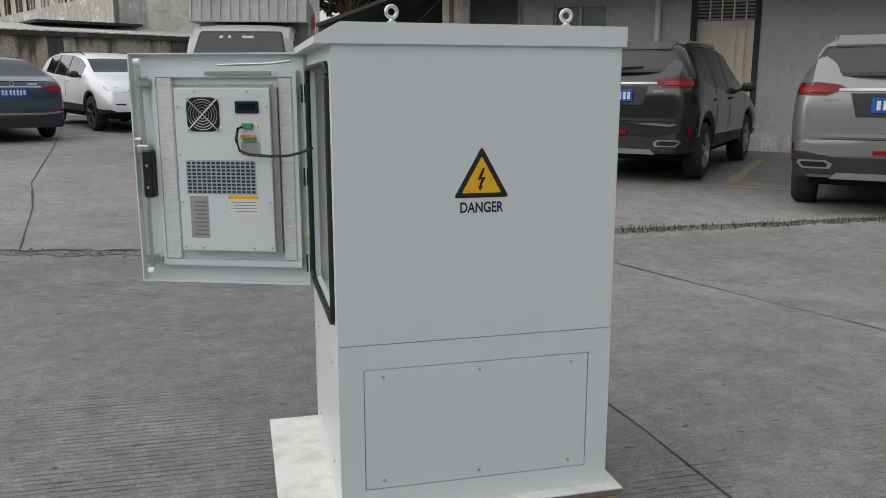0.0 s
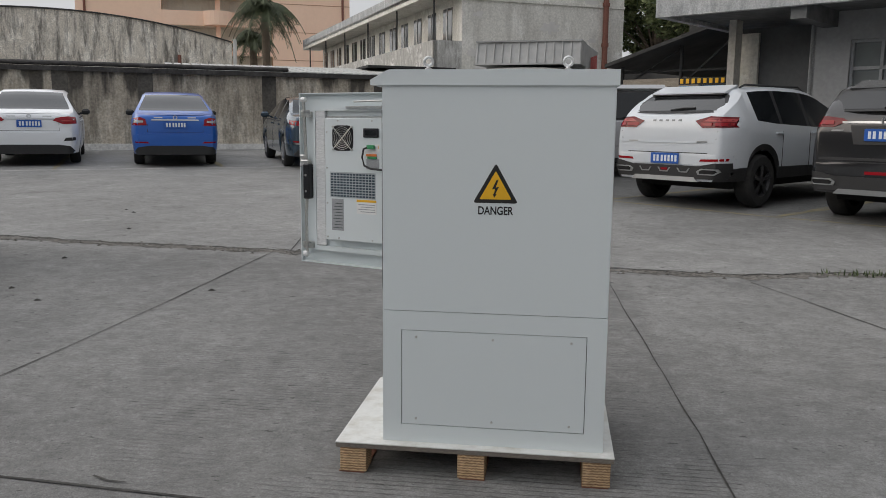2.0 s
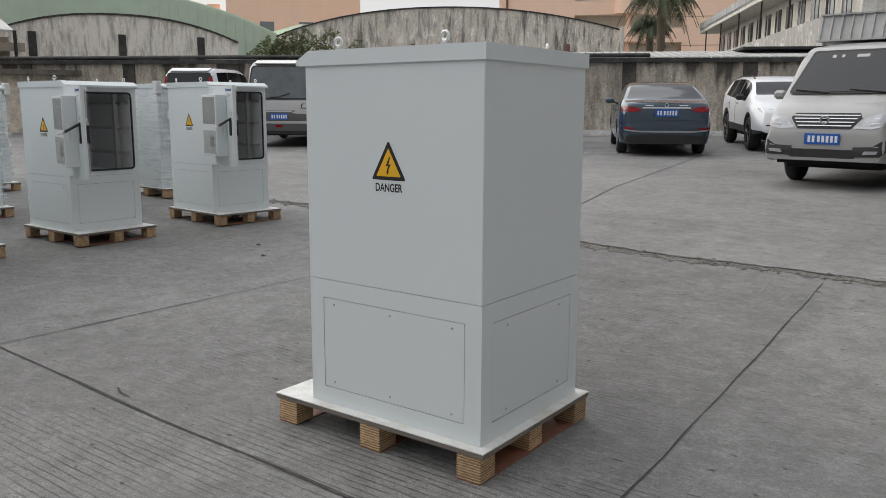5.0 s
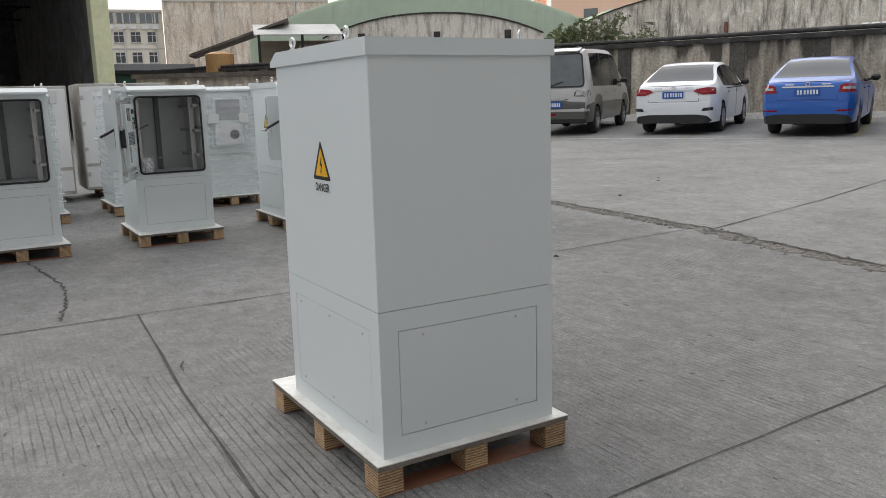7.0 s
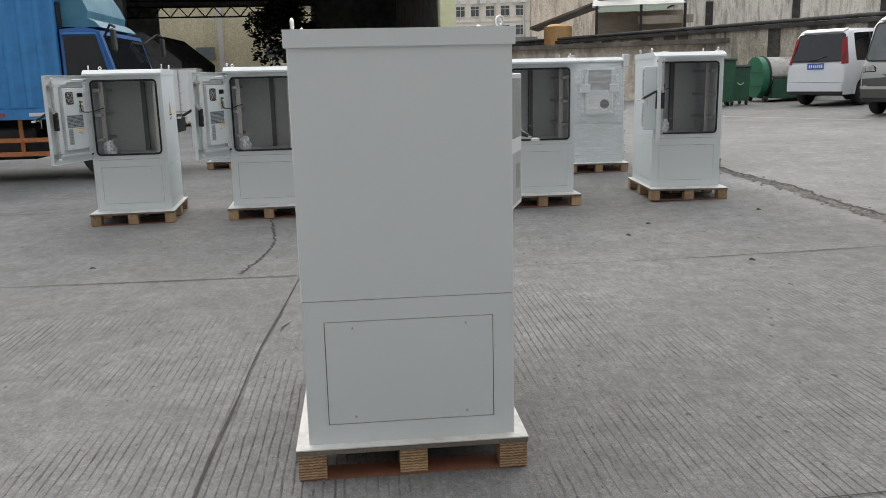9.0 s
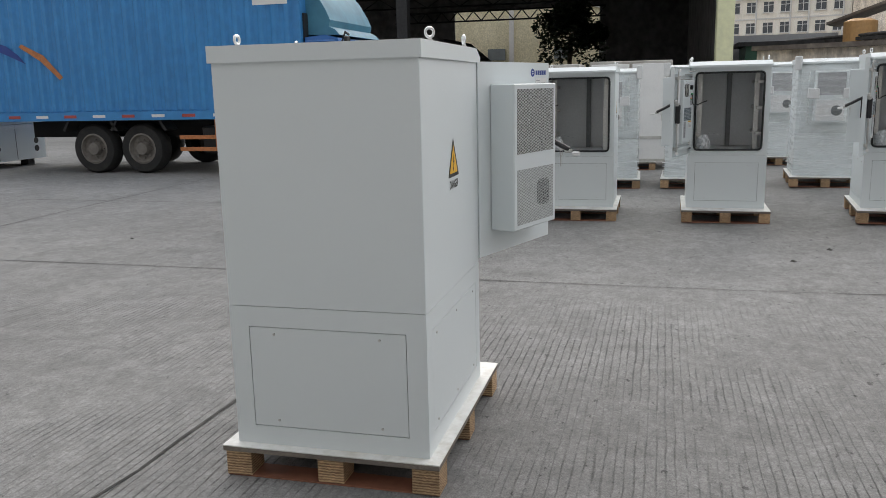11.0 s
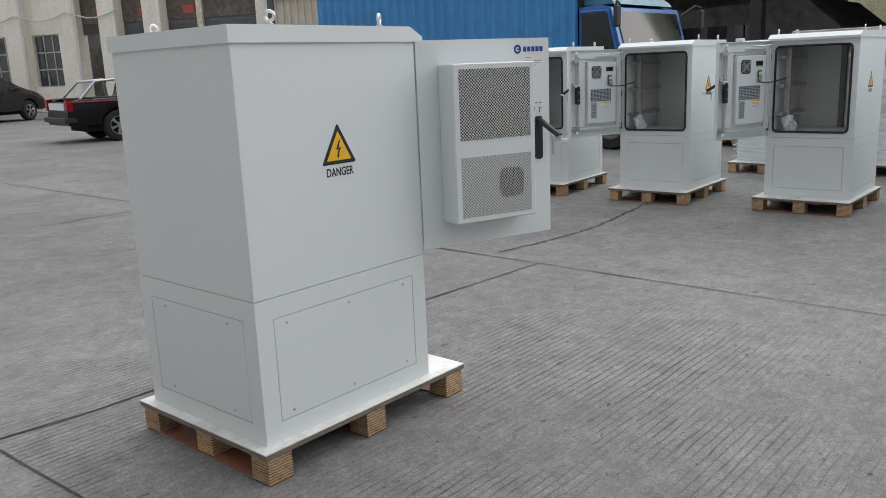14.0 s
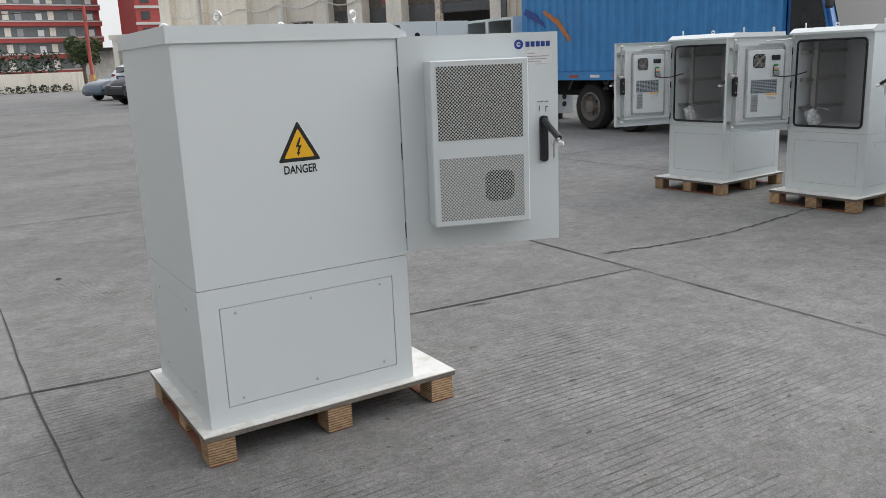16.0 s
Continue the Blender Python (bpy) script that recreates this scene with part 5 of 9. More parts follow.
    for k in range(9):
        Shape().box(0.320, 0.368 - 0.006 * (k % 3), -0.0634, -0.0631, 0.755 + 0.013 * k, 0.758 + 0.013 * k).done("print_bar", PAINT_DARK, dl)
    wl_ = Shape().box(0.150, 0.248, -0.0630, -0.0622, 0.822, 0.882).done("notice_label", WHITE_LABEL, d)
    Shape().box(0.150, 0.248, -0.0634, -0.0631, 0.872, 0.882).done("yellow_header", YELLOW, wl_)
    for k in range(4):
        Shape().box(0.156, 0.240 - 0.012 * (k % 2), -0.0634, -0.0631, 0.860 - 0.010 * k, 0.863 - 0.010 * k).done("print_bar", GREY_LABEL, wl_)
    # locking bars and rollers
    Shape().tube([(0.520, -0.050, 0.632), (0.522, -0.048, 0.80), (0.516, -0.044, 0.95), (0.522, -0.046, 1.10), (0.526, -0.050, 1.292)], 0.0065, 6).done("locking_bar", ZINC, d)
    for z in (0.668, 1.236):
        Shape().box(0.488, 0.540, -0.052, -0.004, z - 0.014, z + 0.010, 0.002).done("bar_guide", ZINC, d)
        Shape().box(0.492, 0.536, -0.060, -0.052, z + 0.010, z + 0.016).done("guide_tab", ZINC, d)
    for z in (0.630, 1.296):
        Shape().cyl((0.532, -0.055, z), (0.512, -0.055, z), 0.0115, n=12).done("roller", WHITE_LABEL, d)
    Shape().box(0.500, 0.545, -0.060, -0.030, 1.012, 1.040, 0.005).done("lock_cam", ZINC, d)
    Shape().box(0.528, 0.556, -0.050, -0.020, 1.030, 1.062, 0.006).done("lock_cam", ZINC, d)
    Shape().box(0.492, 0.526, -0.066, -0.031, 0.872, 1.024, 0.005).done("lock_body", BLACK, d)
    for z in (0.905, 0.975):
        Shape().cyl((0.509, -0.066, z), (0.509, -0.069, z), 0.005, n=8).done("lock_bolt", ZINC, d)
    Shape().tube([(0.03, -0.06, 1.298), (0.10, -0.06, 1.290), (0.26, -0.06, 1.286)], 0.004, 6).done("door_stay", ZINC, d)
    for z in (0.66, 0.94, 1.20):
        Shape().cyl((0.004, -0.02, z - 0.028), (0.004, -0.02, z + 0.028), 0.009, n=10).done("hinge", BLACK, d)
    for o in (d, *d.children_recursive):          # the leaf is drawn mirrored: outer side to local -y
        o.data.transform(Matrix.Diagonal((1, -1, 1, 1)))
        o.data.flip_normals()
    return d


def equipment_cabinet(label, open_angle=110.0):
    c = thing("equipment_cabinet", label, "cabinet", "outdoor equipment cabinets")
    t = 0.018
    up = ZS + 0.0011
    corner = [(0.004 * (1 - math.sin(radians(a))), 0.004 * (1 - math.cos(radians(a)))) for a in (0, 30, 60, 90)]
    skin = [(-X, -Y)] + [(X - dx, -Y + dy) for dx, dy in reversed(corner)][::-1] + [(X - dx, Y - dy) for dx, dy in reversed(corner)] + [(-X, Y)]
    skin += [(-X, Y - t), (X - t, Y - t), (X - t, -Y + t), (-X, -Y + t)]
    Shape().prism(skin, "z", up, ZT).done("shell", PAINT, c, "folded sheet sides and back in one piece")
    Shape().box(-X + 0.02, X - t, -Y + t, Y - t, up, up + 0.03).done("floor_pan", PAINT_IN, c)
    Shape().box(-X + 0.02, X - t, -Y + t, Y - t, ZT - 0.03, ZT - 0.002).done("top_pan", PAINT_IN, c)
    for b in ((X - t - 0.004, X - t - 0.0005, -Y + t, Y - t), (-X + 0.024, X - t - 0.005, -Y + t + 0.0005, -Y + t + 0.004), (-X + 0.024, X - t - 0.005, Y - t - 0.004, Y - t - 0.0005)):
        Shape().box(b[0], b[1], b[2], b[3], up + 0.031, ZT - 0.031).done("liner", PAINT_IN, c)
    fr = Shape()
    oy, oz0, oz1 = 0.272, 0.625, 1.272
    for b in ((-Y + t, Y - t, up, oz0), (-Y + t, Y - t, oz1, ZT), (-Y + t, -oy, oz0, oz1), (oy, Y - t, oz0, oz1)):
        fr.box(-X, -X + 0.02, b[0], b[1], b[2], b[3])
    fr.done("front_frame", PAINT, c)
    gk = [(-X - 0.004, u, v) for u, v in rounded_poly([(-oy - 0.004, oz0 - 0.004), (oy + 0.004, oz0 - 0.004), (oy + 0.004, oz1 + 0.004), (-oy - 0.004, oz1 + 0.004)], 0.035, 6)]
    Shape().tube(gk + [gk[0]], 0.0085, 8).done("door_seal", RUBBER, c, "black rubber seal round the opening", smooth=True)
    for y in (-0.235, 0.235):
        rl = Shape()
        rl.box(-0.20, -0.17, y - 0.02, y + 0.02, up + 0.03, ZT - 0.03)
        rl.done("rack_rail", ZINC, c)
        for z in (0.74, 0.96, 1.18):
            Shape().box(-0.30, 0.25, y - 0.004 if y > 0 else y - 0.06, y + 0.06 if y > 0 else y + 0.004, z, z + 0.025).done("rail_bracket", ZINC, c)
    Shape().box(0.30, 0.345, -0.06, -0.02, up + 0.03, ZT - 0.03).done("back_channel", surface("channel_grey", (0.20, 0.21, 0.215), 0.5), c)
    # bag of fittings left on the floor of the cabinet
    bm = bmesh.new()
    bmesh.ops.create_icosphere(bm, subdivisions=3, radius=0.052)
    for v in bm.verts:
        k = 1 + 0.55 * noise.noise(v.co * 22) + 0.3 * noise.noise(v.co * 55)
        v.co *= k
        v.co.z *= 1.25
    Shape().bm(bm, 0, Matrix.Translation((-0.25, 0.19, 0.675))).done("fittings_bag", BAG, c, "crumpled clear plastic bag of fittings")
    Shape().tube([(-0.25, 0.19, 0.71), (-0.26, 0.15, 0.76), (-0.27, 0.09, 0.75), (-0.27, 0.05, 0.74)], 0.003, 6).done("bag_tail", BAG, c, smooth=True)
    Shape().tube([(-0.378, 0.30, 0.742), (-0.40, 0.316, 0.745), (-0.43, 0.325, 0.74), (-0.455, 0.335, 0.728)], 0.004, 6).done("earth_strap", YG_WIRE, c, "yellow-green earth strap", smooth=True)
    # plinth
    Shape().box(-X + 0.006, X - 0.006, -Y + 0.006, Y - 0.006, Z0, ZS - 0.001).done("plinth_core", PAINT_DARK, c)
    gap = 0.0011
    for nm, m, hw, hp in (("a", face((0, -Y, 0), (1, 0, 0), (0, 0, 1)), X, 0.31), ("b", face((0, Y, 0), (-1, 0, 0), (0, 0, 1)), X, 0.31), ("k", face((X, 0, 0), (0, 1, 0), (0, 0, 1)), Y, 0.26), ("f", face((-X, 0, 0), (0, -1, 0), (0, 0, 1)), Y, 0.26)):
        e = hw if nm in "ab" else hw - 0.006
        for u0, u1, v0, v1 in ((-e, e, Z0, PZ0 - gap), (-e, e, PZ1 + gap, ZS - 0.0009), (-e, -hp - gap, PZ0 - gap, PZ1 + gap), (hp + gap, e, PZ0 - gap, PZ1 + gap)):
            s = Shape().box(u0, u1, v0, v1, -0.006, 0)
            s.v = [tuple(m @ Vector(p)) for p in s.v]
            s.done("plinth_frame", PAINT, c)
        s = Shape().box(-hp + gap, hp - gap, PZ0 + gap, PZ1 - gap, -0.006, -0.0003, 0.0008)
        s.v = [tuple(m @ Vector(p)) for p in s.v]
        pn = s.done("access_panel", PAINT, c, "screwed-on access panel")
        us = (-0.26, 0.0, 0.26) if nm in "ab" else (-0.175, 0.175)
        for u in us:
            for v in (PZ0 + 0.022, PZ1 - 0.022):
                s = Shape().cyl((u, v, -0.0003), (u, v, 0.0022), 0.0042, n=8)
                s.v = [tuple(m @ Vector(p)) for p in s.v]
                s.done("screw", ZINC, pn)
    # roof cap, bevelled down to the front
    cap = [(-0.413, 1.321), (0.383, 1.321), (0.383, 1.371), (-0.352, 1.371), (-0.413, 1.338)]
    Shape().prism(cap, "y", -0.333, 0.333).done("roof_cap", PAINT, c, "folded sheet roof with a sloping front edge")
    eb = Shape()
    eb.ring((0, 0, 0.025), (0, 1, 0), 0.0135, 0.0048, 20, 8).cyl((0, 0, 0), (0, 0, 0.004), 0.011, n=14).cyl((0, 0, 0.004), (0, 0, 0.010), 0.007, 0.006, n=12)
    first = None
    for x in (-0.225, 0.221):
        for y in (-0.315, 0.315):
            m = pose(x, y, 1.3712, 0, 0, {(1, 1): -50, (0, 1): 29, (1, 0): -4, (0, 0): 10}[(x > 0, y > 0)])
            if first is None:
                first = eb.done("eyebolt", EYE_ZINC, c, "forged lifting eyebolt", smooth=True, m=m)
            else:
                o = new("eyebolt", first.data)
                o.parent, o.matrix_basis = c, m
                o["label"] = "forged lifting eyebolt"
    warning_sign(c, face((0, -Y, 0.9445), (1, 0, 0), (0, 0, 1)))
    warning_sign(c, face((0, Y, 0.9445), (-1, 0, 0), (0, 0, 1)))
    d = build_door(c, open_angle)
    return c


def pallet(label):
    p = thing("pallet", label, "pallet", "plywood pallets under the cabinets")
    x0, x1, w = -0.535, 0.412, 0.365
    Shape().box(x0, x1, -w, w, 0.108, 0.1115).done("deck_film", DECK_WHITE, p, "white-faced deck, scuffed and dusty")
    Shape().box(x0 + 0.001, x1 - 0.001, -w + 0.001, w - 0.001, 0.092, 0.108).done("deck_board", DECK_EDGE, p, "dark plywood edge of the deck")
    blk = None
    for x in (x0 + 0.055, (x0 + x1) / 2, x1 - 0.06):
        for y in (-w + 0.047, 0, w - 0.047):
            m = pose(x + rnd.uniform(-0.006, 0.006), y, 0.006, 0, 0, rnd.uniform(-1.5, 1.5))
            if blk is None:
                blk = Shape().box(-0.046, 0.046, -0.044, 0.044, 0, 0.0855, 0.0015).done("block", PLY, p, m=m)
            else:
                o = new("block", blk.data)
                o.parent, o.matrix_basis = p, m
    for x in (x0 + 0.055, (x0 + x1) / 2, x1 - 0.06):
        Shape().box(x - 0.044, x + 0.044, -w + 0.006, w - 0.006, 0.0005, 0.006).done("runner", BOARD, p)
    return p


main = equipment_cabinet("pale grey powder-coated outdoor cabinet, door wide open, on a pallet")
deck = pallet("plywood block pallet with a white deck under an open cabinet")
ROW = [(-5.22, -2.225, 184, 110), (-5.255, -1.005, 182, 113), (-5.29, 0.285, 180, 112), (-5.20, 1.58, 179, 106), (-5.09, 3.0, 174.5, 101)]
for x, y, turn, ang in ROW:
    m = pose(x, y, ground_z(x, y), 0, 0, turn)
    copy_thing(deck, m)
    o = copy_thing(main, m)
    o["label"] = "pale grey cabinet with its door open, standing in a row"
    for ch in o.children:
        if ch.name.split(".")[0] == "door":
            ch.matrix_basis = pose(-0.378, 0.330, 0, 0, 0, 270 - ang)


def wrapped_cabinet():
    c = thing("wrapped_cabinet", "pale grey cabinet closed and wrapped in clear stretch film", "cabinet", "film-wrapped cabinets")
    Shape().box(-X, X, -Y, Y, Z0, ZS - 0.002, 0.003).done("plinth", PAINT, c)
    Shape().box(-X, X, -Y, Y, ZS, ZT, 0.003).done("body", PAINT, c)
    Shape().prism([(-0.42, 1.316), (0.386, 1.316), (0.386, 1.371), (-0.352, 1.371), (-0.42, 1.336)], "y", -0.336, 0.336).done("roof_cap", PAINT, c)
    Shape().box(-X - 0.02, -X - 0.001, -0.29, 0.29, 0.60, 1.305, 0.002).done("door", PAINT, c)
    Shape().box(-X - 0.115, -X - 0.021, -0.16, 0.16, 0.70, 1.235, 0.004).done("cooler_housing", PAINT, c)
    Shape().box(-X - 0.1175, -X - 0.1155, -0.138, 0.138, 0.985, 1.22).done("upper_grille", GREY_LABEL, c)
    Shape().box(-X - 0.1175, -X - 0.1155, -0.138, 0.138, 0.715, 0.93).done("lower_grille", FOAM, c)
    Shape().cyl((-X - 0.1178, -0.06, 0.82), (-X - 0.119, -0.06, 0.82), 0.055, n=20).done("fan_opening", PAINT_DARK, c)
    for y, z in ((-0.17, 1.0), (0.17, 1.0)):
        Shape().box(-X - 0.135, -X - 0.03, y - 0.055, y + 0.055, z - 0.05, z + 0.055, 0.006).done("foam_pad", FOAM, c, "white foam corner pad")
    for y in (-0.33, 0.33):
        Shape().box(-X - 0.06, -X + 0.03, y - 0.035, y + 0.035, 1.25, 1.40, 0.008).done("corner_pad", FOAM, c, "white foam corner pad")
    # film: one creased skin drawn round the cabinet, with gathered folds
    r = random.Random(8)
    ring = []
    for (x0, y0), (x1, y1), k in (((-X - 0.03, -Y), (X, -Y), 34), ((X, -Y), (X, Y), 26), ((X, Y), (-X - 0.03, Y), 34), ((-X - 0.03, Y), (-X - 0.03, -Y), 40)):
        ring += [(x0 + (x1 - x0) * i / k, y0 + (y1 - y0) * i / k) for i in range(k)]
    zs = [0.115 + 1.265 * i / 64 for i in range(65)]
    v = []
    for z in zs:
        for x, y in ring:
            out = Vector((x / 0.42, y / 0.34)).normalized()
            q = Vector((x * 2.2 + y * 1.6, x * 1.1 - y * 2.4, z * 17 + 5 * (x - y)))
            fold = 1 - abs(noise.noise(q)) * 2
            g = 0.006 + 0.012 * max(0, fold) ** 3 + 0.004 * noise.noise(Vector((x * 9, y * 9, z * 9)))
            if x < -X - 0.02 and abs(y) < 0.19 and 0.68 < z < 1.26:      # stretched over the cooler
                g += 0.095
            v.append((x + out.x * g, y + out.y * g, z))
    k = len(ring)
    f = [(j * k + i, j * k + (i + 1) % k, (j + 1) * k + (i + 1) % k, (j + 1) * k + i) for j in range(64) for i in range(k)]
    Shape().add(v, f).done("film_wrap", FILM_CLEAR, c, "creased skin of clear stretch film", smooth=True)
    for n_ in range(16):
        z = 0.16 + 1.1 * r.random()
        tilt = r.uniform(-0.22, 0.22)
        h, g = r.uniform(0.003, 0.010), 0.020 + 0.004 * r.random()
        fr_x = -X - 0.03 - g
        p = [(fr_x, -Y - g), (X + g, -Y - g), (X + g, Y + g), (fr_x, Y + g)]
        zz = [z + tilt * (q[0] * 0.4 + q[1]) for q in p]
        Shape().add([(q[0], q[1], a) for q, a in zip(p, zz)] + [(q[0], q[1], a + h) for q, a in zip(p, zz)], [(0, 1, 5, 4), (1, 2, 6, 5), (2, 3, 7, 6), (3, 0, 4, 7)]).done("film_fold", FILM, c, "gathered fold of clear stretch film")
    return c


wrap = wrapped_cabinet()
wrap.matrix_basis = pose(-7.40, -0.75, ground_z(-7.40, -0.75), 0, 0, 180)
copy_thing(deck, wrap.matrix_basis.copy())
for x, y, a in ((-7.53, 0.44, 181), (-7.45, 1.42, 178), (-7.40, 2.80, 176), (-7.3, 3.92, 177), (-9.9, -2.0, 180), (-9.7, 2.6, 180)):
    m = pose(x, y, ground_z(x, y), 0, 0, a)
    copy_thing(deck, m)
    copy_thing(wrap, m)


def tall_white_case(x, y, top=1.48):
    c = thing("panel_case", "tall cream-white panelled case on a pallet", "cabinet", "cream cases behind the cabinets")
    Shape().box(-0.45, 0.45, -0.55, 0.55, 0.1125, top, 0.008).done("body", GRIME_WHITE, c)
    for y0 in (-0.53, 0.02):
        pn = Shape().box(-0.462, -0.45, y0, y0 + 0.51, 0.15, top - 0.04, 0.004).done("door", WHITE_LABEL, c)
        Shape().box(-0.468, -0.4625, y0, y0 + 0.51, 0.42, 0.46).done("rail", GRIME_WHITE, pn)
        for z in (0.30, 0.62, 0.95, 1.28):
            Shape().box(-0.485, -0.468, y0 + 0.47, y0 + 0.515, z, z + 0.05, 0.004).done("catch", ZINC, pn)
    c.matrix_basis = pose(x, y, ground_z(x, y), 0, 0, 180)
    d = copy_thing(deck, pose(x, y, ground_z(x, y), 0, 0, 180))
    return c


tall_white_case(-9.45, 0.62)
tall_white_case(-9.36, -0.62)
tall_white_case(-22.6, -5.33, 1.68)

# ---------------------------------------------------------------- dark hall behind the cabinet row
hall = thing("dark_hall", "wide dark open hall with a sheet roof on lattice trusses", "building")
HX, HY0, HY1, HB = -26.4, -46.0, 3.4, -64.0
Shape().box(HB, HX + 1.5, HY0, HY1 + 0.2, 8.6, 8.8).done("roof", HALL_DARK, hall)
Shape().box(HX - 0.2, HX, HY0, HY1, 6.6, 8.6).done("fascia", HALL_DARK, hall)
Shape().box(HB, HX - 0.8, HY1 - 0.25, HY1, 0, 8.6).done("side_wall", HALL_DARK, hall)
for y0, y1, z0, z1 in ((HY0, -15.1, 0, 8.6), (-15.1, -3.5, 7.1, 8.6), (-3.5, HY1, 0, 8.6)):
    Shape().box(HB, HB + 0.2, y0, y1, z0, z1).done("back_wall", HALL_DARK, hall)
Shape().box(HX - 0.4, HX + 0.4, HY1 - 0.60, HY1 - 0.06, 0, 8.6, 0.02).done("corner_column", COLUMN_YG, hall, "pale yellow-green corner column")
for y in (-8, -19.5, -31):
    Shape().box(HX - 0.35, HX + 0.05, y - 0.2, y + 0.2, 0, 8.6).done("column", DARK_STEEL, hall)
for k, x in enumerate((-33, -40, -47, -54)):
    tr = Shape()
    z0, z1 = 6.6, 7.3
    tr.cyl((x, HY0 + 2, z0), (x, HY1 - 0.5, z0), 0.06, n=6).cyl((x, HY0 + 2, z1), (x, HY1 - 0.5, z1), 0.06, n=6)
    n = 40
    for i in range(n):
        a, b = HY0 + 2 + (HY1 - HY0 - 2.5) * i / n, HY0 + 2 + (HY1 - HY0 - 2.5) * (i + 1) / n
        tr.cyl((x, a, z0 if i % 2 else z1), (x, b, z1 if i % 2 else z0), 0.035, n=5)
    tr.done("roof_truss", DARK_STEEL, hall)
tr = Shape()
for z in (6.3, 7.05):
    tr.cyl((HB + 0.6, -20, z), (HB + 0.6, -3, z), 0.07, n=6)
for i in range(26):
    a, b = -20 + 17 * i / 26, -20 + 17 * (i + 1) / 26
    tr.cyl((HB + 0.6, a, 6.3 if i % 2 else 7.05), (HB + 0.6, b, 7.05 if i % 2 else 6.3), 0.05, n=5)
tr.done("door_truss", DARK_STEEL, hall)
inner = thing("inner_hut", "dark pitched hut inside the hall", "hut")
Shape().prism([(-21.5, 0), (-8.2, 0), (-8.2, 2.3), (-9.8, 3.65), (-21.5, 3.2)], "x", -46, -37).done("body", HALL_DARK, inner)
for i in range(7):
    w = Shape().box(-36.98, -36.9, -20.6 + i * 1.3, -19.7 + i * 1.3, 1.2, 2.6).done("window", WINDOW_DARK, inner)
    Shape().box(-36.9, -36.86, -20.18 + i * 1.3, -20.12 + i * 1.3, 1.2, 2.6).done("glazing_bar", DARK_STEEL, w)
yel = thing("yellow_shed", "pale yellow building seen through the far opening of the hall", "building")
Shape().prism([(-30, 0), (-3, 0), (-3, 7.4), (-9, 8.7), (-30, 7.4)], "x", -86, -72).done("wall", YELLOW_WALL, yel)
Shape().prism([(-30, 7.4), (-9, 8.7), (-3, 7.4), (-3, 7.65), (-9, 8.95), (-30, 7.65)], "x", -86, -71.7).done("roof_edge", WHITE_BAND, yel)
Shape().box(-71.98, -71.7, -12.0, -11.6, 0, 8.0).done("corner_strip", WHITE_BAND, yel)
for y in (-18, -14, -8):
    Shape().box(-72, -71.85, y, y + 1.6, 3.4, 4.4).done("window", WINDOW_PALE, yel)

# old housing beyond the hall
old = thing("old_apartments", "old cream apartment block with barred windows and cooling units", "building")
OA, OB = Vector((-128.5, 8.0)), Vector((-124.4, 26.8))
ou = (OB - OA).normalized()
ov = Vector((-ou.y, ou.x))
olen = (OB - OA).length
block("wall", OA, ou, olen, 18, 0, 14.9, CREAM, old)
block("roof_edge", OA - ov * 0.4, ou, olen, 18.4, 14.9, 15.2, WHITE_BAND, old)
for k, z in enumerate((1.9, 4.8, 7.7, 10.6)):
    block("floor_band", OA - ov * 0.12, ou, olen, 0.15, z - 1.0, z - 0.8, WHITE_BAND, old)
    for i in range(8):
        q = OA + ou * (0.9 + i * 2.3)
        w = block("window", q - ov * 0.10, ou, 1.3, 0.14, z, z + 1.45, WINDOW_DARK, old)
        block("bars", q + ou * 0.60 - ov * 0.16, ou, 0.08, 0.05, z, z + 1.45, PIPE_WHITE, w)
        block("bars", q - ov * 0.16, ou, 1.3, 0.05, z + 0.95, z + 1.03, PIPE_WHITE, w)
        block("sill", q - ou * 0.1 - ov * 0.3, ou, 1.5, 0.3, z - 0.14, z, WHITE_BAND, w)
for i in range(6):                                            # glazed top storey with cooling units hung below it
    q = OA + ou * (0.5 + i * 3.1)
    w = block("top_glazing", q - ov * 0.15, ou, 2.8, 0.14, 13.3, 14.7, WINDOW_PALE, old)
    for e in (0.0, 0.9, 1.8, 2.7):
        block("glazing_bar", q + ou * e - ov * 0.22, ou, 0.1, 0.06, 13.3, 14.7, PIPE_WHITE, w)
    for e in (0.3, 1.7):
        block("cooling_unit", q + ou * e - ov * 0.6, ou, 0.95, 0.45, 12.45, 13.1, WHITE_LABEL, old)
for s_ in (2.2, 6.8, 11.4, 13.8, 18.2):
    q = OA + ou * s_ - ov * 0.2
    Shape().cyl((q.x, q.y, 0), (q.x, q.y, 14.8), 0.12, n=8).done("downpipe", PIPE_WHITE, old)
bare = thing("bare_wall_house", "tall house with a bare weather-brown side wall", "building")
BA, BB = OB + ou * 0.1 - ov * 1.0, Vector((-117.0, 50.0))
bw = (BB - BA).normalized()
block("wall", BA, bw, (BB - BA).length, 16, 0, 16.3, BRICK_OLD, bare)
for s_ in (8.2, 19.0):
    q = BA + bw * s_ - Vector((-bw.y, bw.x)) * 0.2
    Shape().cyl((q.x, q.y, 0), (q.x, q.y, 16.2), 0.14, n=8).done("downpipe", PIPE_WHITE, bare)
block("roof_coping", BA - Vector((-bw.y, bw.x)) * 0.2, bw, (BB - BA).length, 16.4, 16.3, 16.6, WHITE_BAND, bare)
